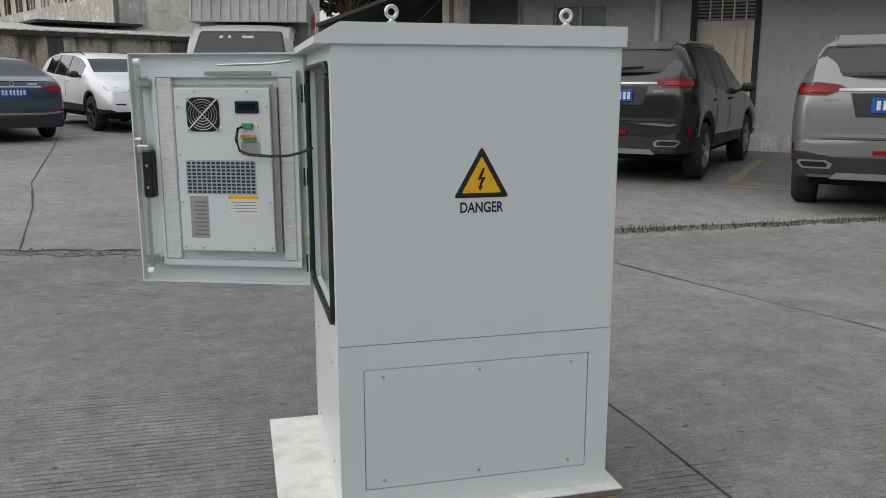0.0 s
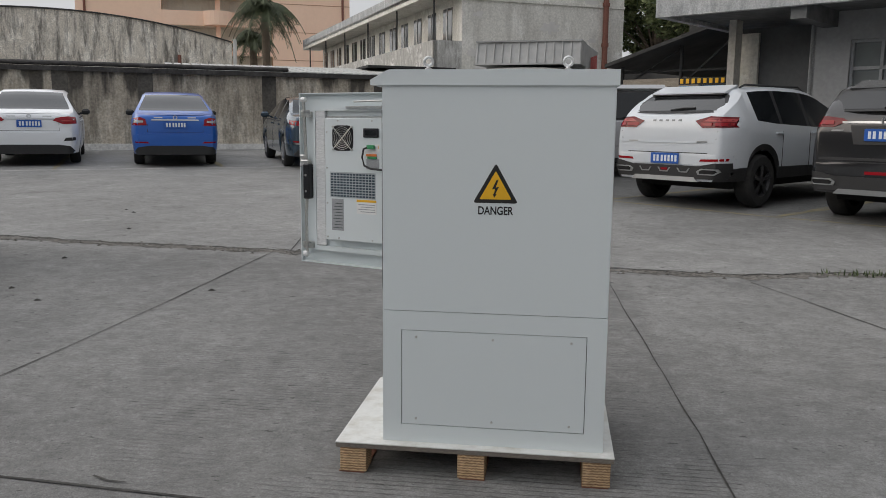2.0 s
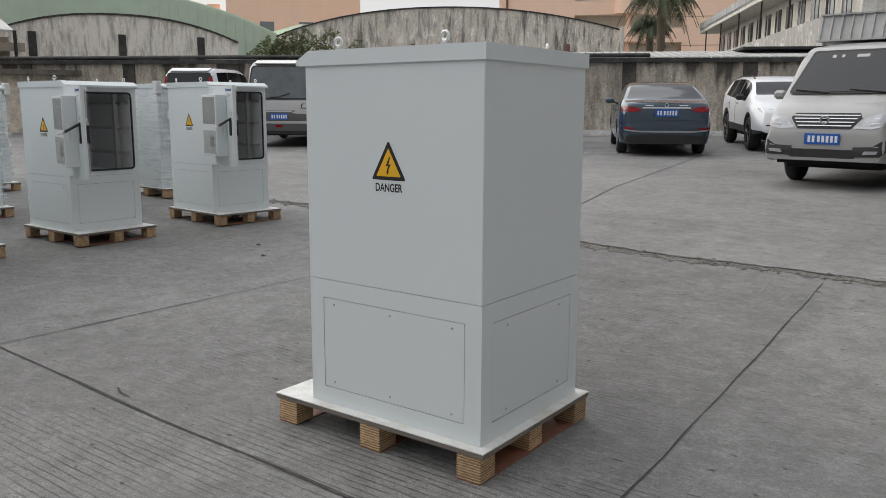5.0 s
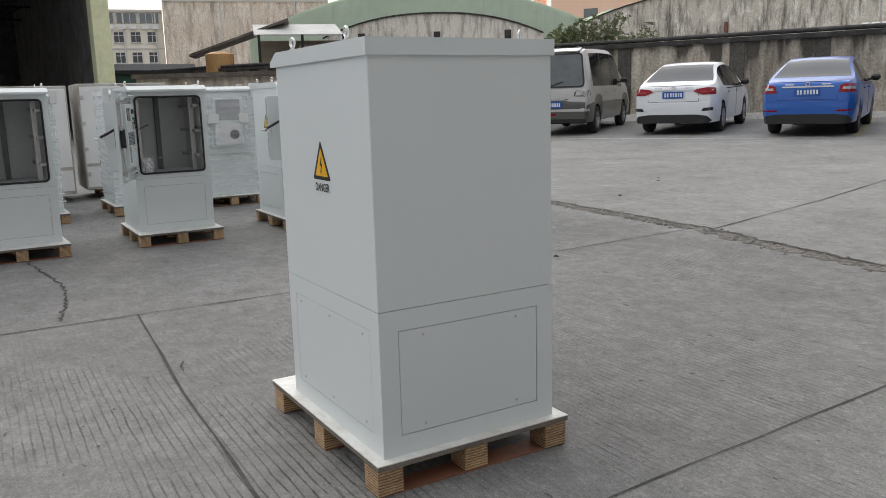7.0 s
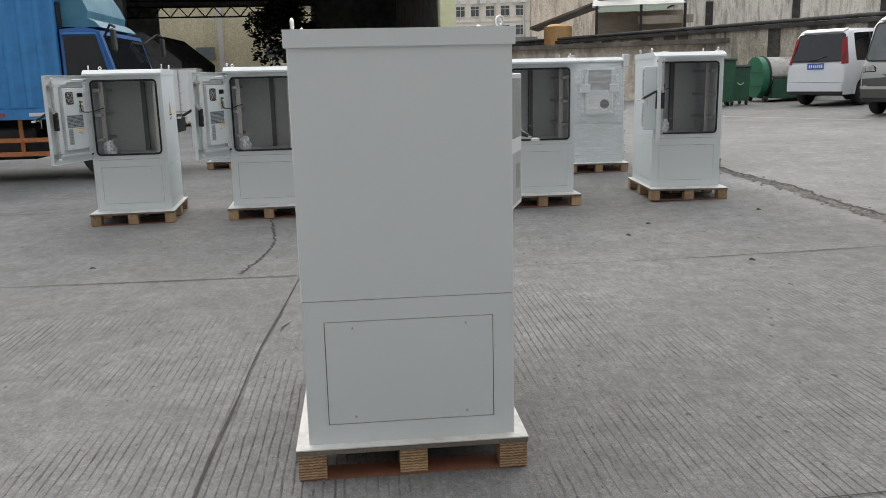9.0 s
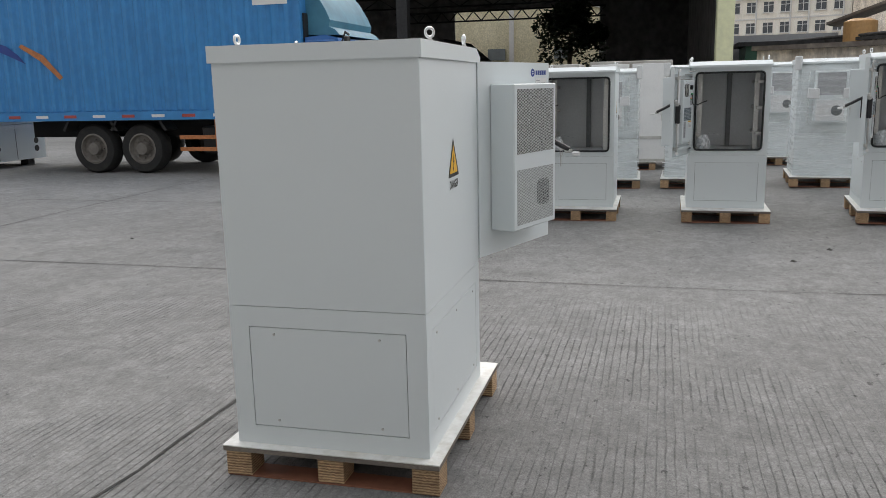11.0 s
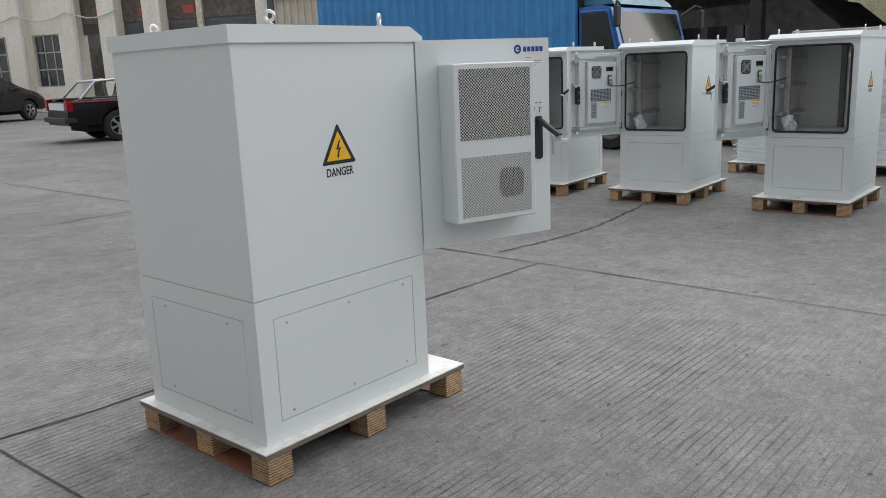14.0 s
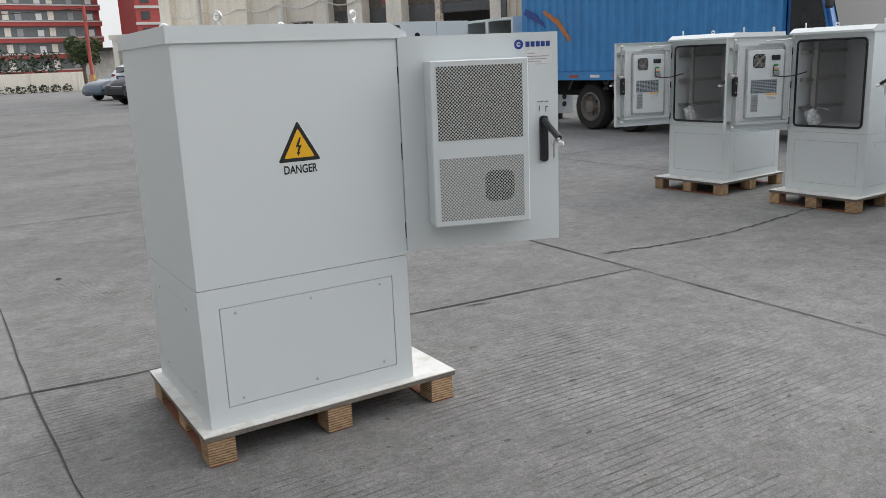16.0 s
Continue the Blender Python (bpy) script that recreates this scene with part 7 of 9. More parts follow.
    def skin(order):
        """Where the body's end lies, along x, at a place (y, z) of the tail or the nose."""
        def at(y, z):
            px, pw, pz = None, 0.0, 0.0
            for x, sec, g in order:
                w, zt = width_at(sec, z), sec[-1][1]
                if w > 0 and w >= abs(y):
                    if px is None:
                        return x
                    if pw == 0 and pz < z < zt:              # the sloping end crosses this height here
                        px += (x - px) * (z - pz) / (zt - pz)
                    return px + (x - px) * (abs(y) - pw) / max(1e-6, w - pw)
                px, pw, pz = x, w, zt
            return px
        return at

    near, far = [r for r in rows if r[0] < 1.4], [r for r in reversed(rows) if r[0] > L - 1.4]
    return skin(near), skin(far)


def patch(c, skin, poly, mat, name, lift=0.006, end=-1, label="", step=0.05, deep=0.012):
    """A thin piece that lies on the curved tail (end -1) or nose (end 1); poly in (u, z), u to the right seen from outside."""
    sg = -end
    bm = bmesh.new()
    bm.faces.new([bm.verts.new((u, z, 0)) for u, z in poly])
    us, zs = [p[0] for p in poly], [p[1] for p in poly]
    for lo, hi, ax in ((min(us), max(us), 0), (min(zs), max(zs), 1)):
        k = int((hi - lo) / step)
        for i in range(1, k + 1):
            co, no = [0, 0, 0], [0, 0, 0]
            co[ax], no[ax] = lo + (hi - lo) * i / (k + 1), 1
            bmesh.ops.bisect_plane(bm, geom=bm.verts[:] + bm.edges[:] + bm.faces[:], plane_co=co, plane_no=no)
    bm.verts.index_update()
    flat_v = [(v.co.x, v.co.y) for v in bm.verts]
    for i, (u, z) in enumerate(flat_v):                      # stop short of the flanks
        x0 = skin(0, z)
        while abs(skin(u, z) - x0) > 0.26 and abs(u) > 0.1:
            u *= 0.98
        flat_v[i] = (u, z)
    xs = [skin(u, z) for u, z in flat_v]
    y_of = -1 if end < 0 else 1
    s = Shape()
    n = len(flat_v)
    top = [(x + end * lift, y_of * u, z) for x, (u, z) in zip(xs, flat_v)]
    low = [(x - end * deep, y_of * u, z) for x, (u, z) in zip(xs, flat_v)]
    fs = [tuple(v.index for v in f.verts) for f in bm.faces]
    fs += [(e.verts[0].index, e.verts[1].index, n + e.verts[1].index, n + e.verts[0].index) for e in bm.edges if len(e.link_faces) == 1]
    bm.free()
    s.add(top + low, fs)
    return s.done(name, mat, c, label, smooth=True)


def mirrored(poly, s):
    return [(s * u, z) for u, z in (poly if s > 0 else reversed(poly))]


def bar(u0, u1, z0, z1):
    return [(u0, z0), (u1, z0), (u1, z1), (u0, z1)]


def mirrors(c, x, z, W, mat):
    for s in (1, -1):
        Shape().box(x - 0.06, x + 0.07, s * (W / 2 + 0.07) - 0.09, s * (W / 2 + 0.07) + 0.09, z, z + 0.13, 0.04).box(x - 0.01, x + 0.03, min(s * (W / 2 - 0.06), s * W / 2), max(s * (W / 2 - 0.06), s * W / 2), z + 0.01, z + 0.05).done("wing_mirror", mat, c)


def handles(c, xs, z, W, mat):
    for x in xs:
        for s in (1, -1):
            y = s * (W / 2 + 0.004)
            Shape().box(x - 0.09, x + 0.09, y - 0.018, y + 0.018, z - 0.013, z + 0.013, 0.006).done("door_handle", mat, c)


def wheels(c, r, w, axles, W, rim, spokes=5):
    for a in axles:
        for s in (1, -1):
            wheel(c, a, s * (W / 2 - w / 2 - 0.025), r, w, rim, s, spokes)


def place(c, mid, h, over):
    """Stand a vehicle: mid of the rear axle, heading, rear overhang."""
    h = Vector(h).normalized()
    o = Vector(mid) - h * over
    f = Vector(mid) + h * 2.6
    zr, zf = ground_z(*mid), ground_z(f.x, f.y)
    c.matrix_basis = pose(o.x, o.y, zr - (zf - zr) / 2.6 * over, 0, -math.degrees(math.atan2(zf - zr, 2.6)), math.degrees(math.atan2(h.y, h.x)))


def lamp(c, m, poly, mat, depth=0.05, name="tail_lamp"):
    s = Shape().prism(poly, "z", -0.12, depth)
    return put(s, m, name, mat, c)


def sedan(label, paint, mid, h, W=1.76, H=1.47, L=4.62, rim=RIM, style=0):
    c = thing("car", label, "car", "parked cars")
    over, axles, r = 1.02, (1.02, 3.70), 0.315
    prof = [(0, 0.62), (0.015, 0.88), (0.05, 0.99), (0.11, 1.045), (0.46, 1.085), (1.30, H - 0.045), (1.75, H - 0.002), (2.2, H), (2.75, H - 0.07), (3.62, 1.03), (4.2, 0.92), (4.5, 0.78), (4.6, 0.60), (L, 0.5)]
    belt = [(0, 0.90), (0.6, 1.02), (1.2, 0.99), (3.4, 0.93), (3.8, 0.88), (L, 0.6)]
    tail, nose = car_body(c, paint, L, W, prof, belt, 0.70, (0.50, 1.34), (2.85, 3.60), (0.95, 3.25), (1.55, 2.35), r, axles, 0.26, tail=0.82, glass=REAR_GLASS)
    # bumper stands proud of the boot; a dark valance closes it below
    patch(c, tail, [(-0.78, 0.36), (0.78, 0.36), (0.86, 0.50), (0.86, 0.63), (0.60, 0.665), (-0.60, 0.665), (-0.86, 0.63), (-0.86, 0.50)], paint, "rear_bumper", 0.032)
    patch(c, tail, [(-0.74, 0.25), (0.74, 0.25), (0.80, 0.30), (0.72, 0.40), (0.50, 0.43), (-0.50, 0.43), (-0.72, 0.40), (-0.80, 0.30)], TRIM, "rear_valance", 0.040)
    patch(c, tail, [(-0.56, 1.035), (0.56, 1.035), (0.50, 1.056), (-0.50, 1.056)], paint, "boot_lip", 0.030)
    for s in (1, -1):
        Shape().box(1.0, 3.4, s * (W / 2 - 0.02) - 0.006, s * (W / 2 - 0.02) + 0.006, 0.925, 0.945).done("waist_strip", TRIM, c)
        put(Shape().box(-0.004, 0.004, -0.30, 0.30, 0, 0.004), face((2.35, s * (W / 2 + 0.001), 0.63), (1, 0, 0), (0, 0, 1)) if s < 0 else face((2.35, W / 2 + 0.001, 0.63), (-1, 0, 0), (0, 0, 1)), "door_gap", TRIM, c)
    for s in (1, -1):
        if style == 0:        # slim lamps reaching into the boot lid
            patch(c, tail, mirrored([(0.42, 0.905), (0.60, 0.835), (0.90, 0.84), (0.91, 0.965), (0.70, 0.985), (0.48, 0.955)], s), LAMP_RED, "tail_lamp", 0.014)
            patch(c, tail, mirrored([(0.58, 0.885), (0.86, 0.885), (0.86, 0.905), (0.58, 0.915)], s), LAMP_BAND, "lamp_band", 0.018)
            patch(c, tail, mirrored([(0.60, 0.50), (0.82, 0.51), (0.82, 0.575), (0.64, 0.565)], s), TRIM, "fog_recess", 0.038)
        elif style == 1:      # tall corner lamps
            patch(c, tail, mirrored([(0.54, 0.83), (0.88, 0.82), (0.89, 0.95), (0.66, 0.99), (0.56, 0.95)], s), LAMP_RED, "tail_lamp", 0.014)
            patch(c, tail, mirrored([(0.60, 0.885), (0.86, 0.875), (0.86, 0.92), (0.61, 0.925)], s), LAMP_CLEAR, "clear_lens", 0.018)
            patch(c, tail, mirrored([(0.50, 0.475), (0.78, 0.485), (0.77, 0.51), (0.54, 0.51)], s), LAMP_RED, "reflector", 0.038)
        else:                 # slim lamps joined by a bright strip
            patch(c, tail, mirrored([(0.44, 0.90), (0.62, 0.85), (0.91, 0.88), (0.92, 0.965), (0.60, 0.955)], s), LAMP_RED, "tail_lamp", 0.012)
            patch(c, tail, mirrored([(0.50, 0.47), (0.80, 0.50), (0.80, 0.53), (0.50, 0.50)], s), CHROME, "bumper_strip", 0.044)
            patch(c, tail, mirrored([(0.60, 0.53), (0.80, 0.54), (0.80, 0.57), (0.62, 0.56)], s), LAMP_RED, "reflector", 0.038)
        patch(c, tail, mirrored(bar(0.525, 0.533, 0.70, 0.86), s), TRIM, "boot_gap", 0.003)
    if style == 2:
        patch(c, tail, bar(-0.50, 0.50, 0.47, 0.50), CHROME, "bumper_strip", 0.044)
    patch(c, tail, [(-0.46, 0.925), (0.46, 0.925), (0.44, 0.952), (-0.44, 0.952)], CHROME, "boot_strip", 0.014)
    patch(c, tail, [(-0.30, 0.76), (0.30, 0.76), (0.34, 0.915), (-0.34, 0.915)], paint, "plate_recess", 0.004)
    patch(c, tail, bar(-0.53, 0.53, 0.695, 0.702), TRIM, "boot_gap", 0.003)
    put(Shape().ring((0, 0, 0), (0, 0, 1), 0.035, 0.008, 16, 6), back_frame(tail(0, 0.985) - 0.008, 0.985, -20), "badge", CHROME, c)
    for u in (-0.40, 0.24):
        patch(c, tail, bar(u, u + 0.16, 0.972, 0.992), CHROME, "badge_bar", 0.004)
    plate(c, back_frame(tail(0, 0.77) - 0.012, 0.84))
    mirrors(c, 3.05, 0.97, W, TRIM if style != 2 else paint)
    handles(c, (1.45, 2.45), 0.86, W, CHROME if style == 0 else paint)
    wheels(c, r, 0.20, axles, W, rim, 5 if style else 8)
    place(c, mid, h, over)
    return c


def rear_pane(c, skin, z0, z1, a0, a1, glass, end=-1, name="rear_window", r=0.07):
    """A pane with rounded corners in a black rubber surround, laid on the sloping end of a body."""
    c0, c1 = skin(0, z0), skin(0, z1)
    d0, d1 = skin(a0, z0) - c0, skin(a1, z1) - c1
    d0, d1 = [max(-0.16, min(0.16, d)) for d in (d0, d1)]

    def smooth(u, z):
        f = (z - z0) / (z1 - z0)
        return c0 + (c1 - c0) * f + (d0 + (d1 - d0) * f) * (u / (a0 + (a1 - a0) * f)) ** 2

    grid = [(a0 * 0.85 * i / 6, z0 + (z1 - z0) * j / 8) for i in range(7) for j in range(9)]
    out = min(0.05, max(end * (skin(u, z) - smooth(u, z)) for u, z in grid if u < a1))

    def proud(u, z):
        return smooth(u, z) + end * out

    fr = patch(c, proud, rounded_poly([(-a0, z0), (a0, z0), (a1, z1), (-a1, z1)], r), TRIM, name + "_surround", 0.006, end, deep=0.07)
    k = 0.028
    patch(fr, proud, rounded_poly([(-a0 + k * 1.3, z0 + k), (a0 - k * 1.3, z0 + k), (a1 - k, z1 - k), (-a1 + k, z1 - k)], r * 0.8), glass, name, 0.011, end)
    return proud


def suv(label, paint, mid, h, W=1.86, H=1.67, L=4.60, rim=RIM_DARK, style=0, tail_glass=None):
    """Style 0: sloping back with the plate in the bumper; style 1: upright back with a chrome strip."""
    c = thing("car", label, "car", "parked cars")
    over, axles, r = 0.90, (0.90, 3.58), 0.355
    dz = 0.10 if style == 0 else 0.17
    kink = 1.14 + dz
    back = [(0, 0.60), (0.01, 0.85), (0.035, 1.04 + dz * 0.6), (0.10, kink)]
    if style == 0:
        prof = back + [(0.52, H - 0.13), (0.60, H - 0.05)]
    else:
        prof = back + [(0.36, H - 0.11), (0.46, H - 0.035)]
    prof += [(1.3, H), (2.2, H - 0.01), (2.75, H - 0.10), (3.45, 1.14), (4.1, 1.02), (4.45, 0.86), (4.56, 0.65), (L, 0.5)]
    belt = [(0, 1.00 + dz * 0.5), (0.4, 1.12 + dz * 0.6), (1.2, 1.08 + dz * 0.3), (3.2, 1.02), (3.7, 0.95), (L, 0.6)]
    tail, nose = car_body(c, paint, L, W, prof, belt, 0.72, (-1, -0.5), (2.78, 3.42), (0.72, 3.05), (1.35, 2.12), r, axles, 0.37, TRIM, tail=0.80, glass=tail_glass or CAR_GLASS_SUV)
    zs = H - 0.075
    sp = 0.44 if style == 0 else 0.31
    Shape().prism([(sp, zs - 0.047), (sp, zs - 0.030), (sp + 0.30, H - 0.006), (sp + 0.30, zs - 0.04)], "y", -0.57, 0.57).done("spoiler", paint, c)
    Shape().prism([(sp - 0.004, zs - 0.064), (sp - 0.004, zs - 0.0475), (sp + 0.22, zs - 0.045), (sp + 0.22, zs - 0.065)], "y", -0.55, 0.55).done("spoiler_lip", TRIM, c)
    z0, z1, a0, a1 = (kink + 0.015, H - 0.135, 0.77, 0.60) if style == 0 else (kink + 0.01, H - 0.115, 0.80, 0.66)
    pane = rear_pane(c, tail, z0, z1, a0, a1, tail_glass or CAR_GLASS_SUV)
    lz = 1.02 + dz
    for s in (1, -1):
        if style == 0:
            lp = patch(c, tail, mirrored([(0.40, lz + 0.03), (0.52, lz - 0.06), (0.93, lz - 0.055), (0.94, lz + 0.075), (0.60, lz + 0.09)], s), LAMP_DARK, "tail_lamp", 0.014)
            patch(lp, tail, mirrored([(0.50, lz - 0.03), (0.66, lz - 0.035), (0.66, lz + 0.005), (0.48, lz + 0.01)], s), LAMP_RED, "lamp_cell", 0.018)
            patch(lp, tail, mirrored([(0.70, lz - 0.035), (0.91, lz - 0.035), (0.91, lz + 0.005), (0.70, lz + 0.005)], s), LAMP_RED, "lamp_cell", 0.018)
            patch(lp, tail, mirrored([(0.52, lz + 0.02), (0.92, lz + 0.02), (0.92, lz + 0.055), (0.60, lz + 0.062)], s), LAMP_BAND, "light_band", 0.018)
        else:
            lp = patch(c, tail, mirrored([(0.44, lz + 0.02), (0.60, lz - 0.05), (0.93, lz - 0.045), (0.945, lz + 0.06), (0.70, lz + 0.075), (0.50, lz + 0.05)], s), LAMP_DARK, "tail_lamp", 0.014)
            patch(lp, tail, mirrored([(0.60, lz - 0.022), (0.92, lz - 0.02), (0.92, lz + 0.025), (0.60, lz + 0.03)], s), LAMP_RED, "light_band", 0.018)
        patch(c, tail, mirrored([(0.52, 0.625), (0.86, 0.635), (0.87, 0.668), (0.54, 0.655)], s) if style == 0 else mirrored([(0.86, 0.54), (0.91, 0.54), (0.91, 0.68), (0.87, 0.68)], s), LAMP_RED, "reflector", 0.012)
        ex = patch(c, tail, mirrored([(0.52, 0.455), (0.76, 0.455), (0.82, 0.50), (0.80, 0.535), (0.56, 0.535), (0.50, 0.50)], s), CHROME, "exhaust_trim", 0.034)
        patch(ex, tail, mirrored([(0.55, 0.47), (0.75, 0.47), (0.79, 0.50), (0.77, 0.52), (0.58, 0.52), (0.54, 0.50)], s), UNDER, "exhaust_opening", 0.038)
        Shape().tube([(0.72, s * (W * 0.325), H - 0.045), (0.85, s * (W * 0.325), H - 0.004), (2.3, s * (W * 0.325), H - 0.008), (2.5, s * (W * 0.32), H - 0.07)], 0.014, 6).done("roof_rail", TRIM if style == 0 else CHROME, c, smooth=True)
        patch(c, tail, mirrored([(0.70, 0.735), (0.708, 0.735), (0.76, lz - 0.06), (0.752, lz - 0.06)], s), TRIM, "tailgate_gap", 0.003)
        for x in (1.35, 2.12):                                # shut lines of the doors
            put(Shape().box(-0.004, 0.004, -0.30, 0.26, 0, 0.004), face((x, s * (W / 2 + 0.001), 0.75), (-s, 0, 0), (0, 0, 1)), "door_gap", TRIM, c)
    # upper bumper stands proud; cladding with a scooped top edge below it
    patch(c, tail, [(-0.93, 0.58), (0.93, 0.58), (0.94, 0.70), (0.62, 0.735), (-0.62, 0.735), (-0.94, 0.70)], paint, "upper_bumper", 0.008)
    patch(c, tail, [(-0.84, 0.40), (0.84, 0.40), (0.92, 0.48), (0.92, 0.61), (0.74, 0.61), (0.52, 0.565), (-0.52, 0.565), (-0.74, 0.61), (-0.92, 0.61), (-0.92, 0.48)], TRIM, "bumper_cladding", 0.024, label="black lower bumper cladding")
    patch(c, tail, bar(-0.70, 0.70, 0.728, 0.738), TRIM, "tailgate_gap", 0.012)
    patch(c, tail, [(-0.52, 0.36), (0.52, 0.36), (0.46, 0.42), (-0.46, 0.42)], CHROME if style else BOX_GREY, "skid_plate", 0.034)
    if style == 0:        # plate in the bumper, bars across the lid
        plate(c, back_frame(tail(0, 0.655) - 0.022, 0.655))
        for u in (-0.26, -0.16, -0.06, 0.04, 0.14):
            patch(c, tail, bar(u, u + 0.045, lz + 0.025, lz + 0.048), BADGE_GREY, "badge_bar", 0.008)
        for u in (-0.62, 0.46):
            patch(c, tail, bar(u, u + 0.15, 0.87, 0.89), CHROME, "badge_bar", 0.006)
        patch(c, tail, [(-0.70, 0.86), (0.70, 0.86), (0.70, 0.866), (-0.70, 0.866)], paint, "lid_crease", 0.010)
        for u in (-0.30, 0, 0.30):
            patch(c, tail, [(u - 0.10, 0.535), (u - 0.06, 0.475), (u + 0.06, 0.475), (u + 0.10, 0.535), (u + 0.08, 0.535), (u + 0.05, 0.49), (u - 0.05, 0.49), (u - 0.08, 0.535)], CHROME, "diffuser_trim", 0.032)
        patch(c, tail, bar(-0.05, 0.05, 0.50, 0.53), LAMP_RED, "fog_lamp", 0.030)
    else:
        patch(c, tail, [(-0.34, lz - 0.25), (0.34, lz - 0.25), (0.40, lz - 0.03), (-0.40, lz - 0.03)], TRIM, "plate_recess", 0.005)
        plate(c, back_frame(tail(0, lz - 0.16) - 0.016, lz - 0.14))
        patch(c, tail, [(-0.50, lz - 0.008), (0.50, lz - 0.008), (0.50, lz + 0.018), (-0.50, lz + 0.018)], CHROME, "chrome_strip", 0.018)
        put(Shape().ring((0, 0, 0), (0, 0, 1), 0.045, 0.012, 18, 6), back_frame(tail(0, lz + 0.02) - 0.024, lz + 0.02), "badge", CHROME, c)
        patch(c, tail, bar(-0.74, 0.74, 0.755, 0.785), CHROME if paint is CP_GREY else TRIM, "lower_trim", 0.014, label="trim strip along the foot of the tailgate")
        patch(c, tail, bar(-0.17, 0.17, 0.60, 0.635), LAMP_RED, "fog_lamp", 0.034)
        for u in (-0.62, 0.46):
            patch(c, tail, bar(u, u + 0.14, lz - 0.10, lz - 0.08), CHROME, "badge_bar", 0.006)
    for s in (1, -1):
        patch(c, nose, mirrored([(0.44, 0.80), (0.62, 0.78), (0.82, 0.84), (0.80, 0.90), (0.56, 0.88)], s), LAMP_CLEAR, "head_lamp", 0.012, 1)
        patch(c, nose, mirrored(bar(0.52, 0.72, 0.52, 0.58), s), TRIM, "fog_lamp_recess", 0.010, 1)
    gl = patch(c, nose, [(-0.36, 0.66), (0.36, 0.66), (0.42, 0.84), (-0.42, 0.84)], TRIM, "grille", 0.010, 1)
    patch(gl, nose, bar(-0.38, 0.38, 0.745, 0.765), CHROME, "grille_bar", 0.016, 1)
    zw = kink + 0.05
    Shape().tube([(pane(0, zw) - 0.025, 0.05, zw), (pane(0.1, zw + 0.02) - 0.025, -0.12, zw + 0.022), (pane(0.3, zw + 0.025) - 0.025, -0.30, zw + 0.026)], 0.014, 5).done("rear_wiper", TRIM, c)
    mirrors(c, 2.98, 1.05, W, TRIM)
    handles(c, (1.25, 2.25), 0.98, W, paint)
    wheels(c, r, 0.23, axles, W, rim)
    place(c, mid, h, over)
    return c


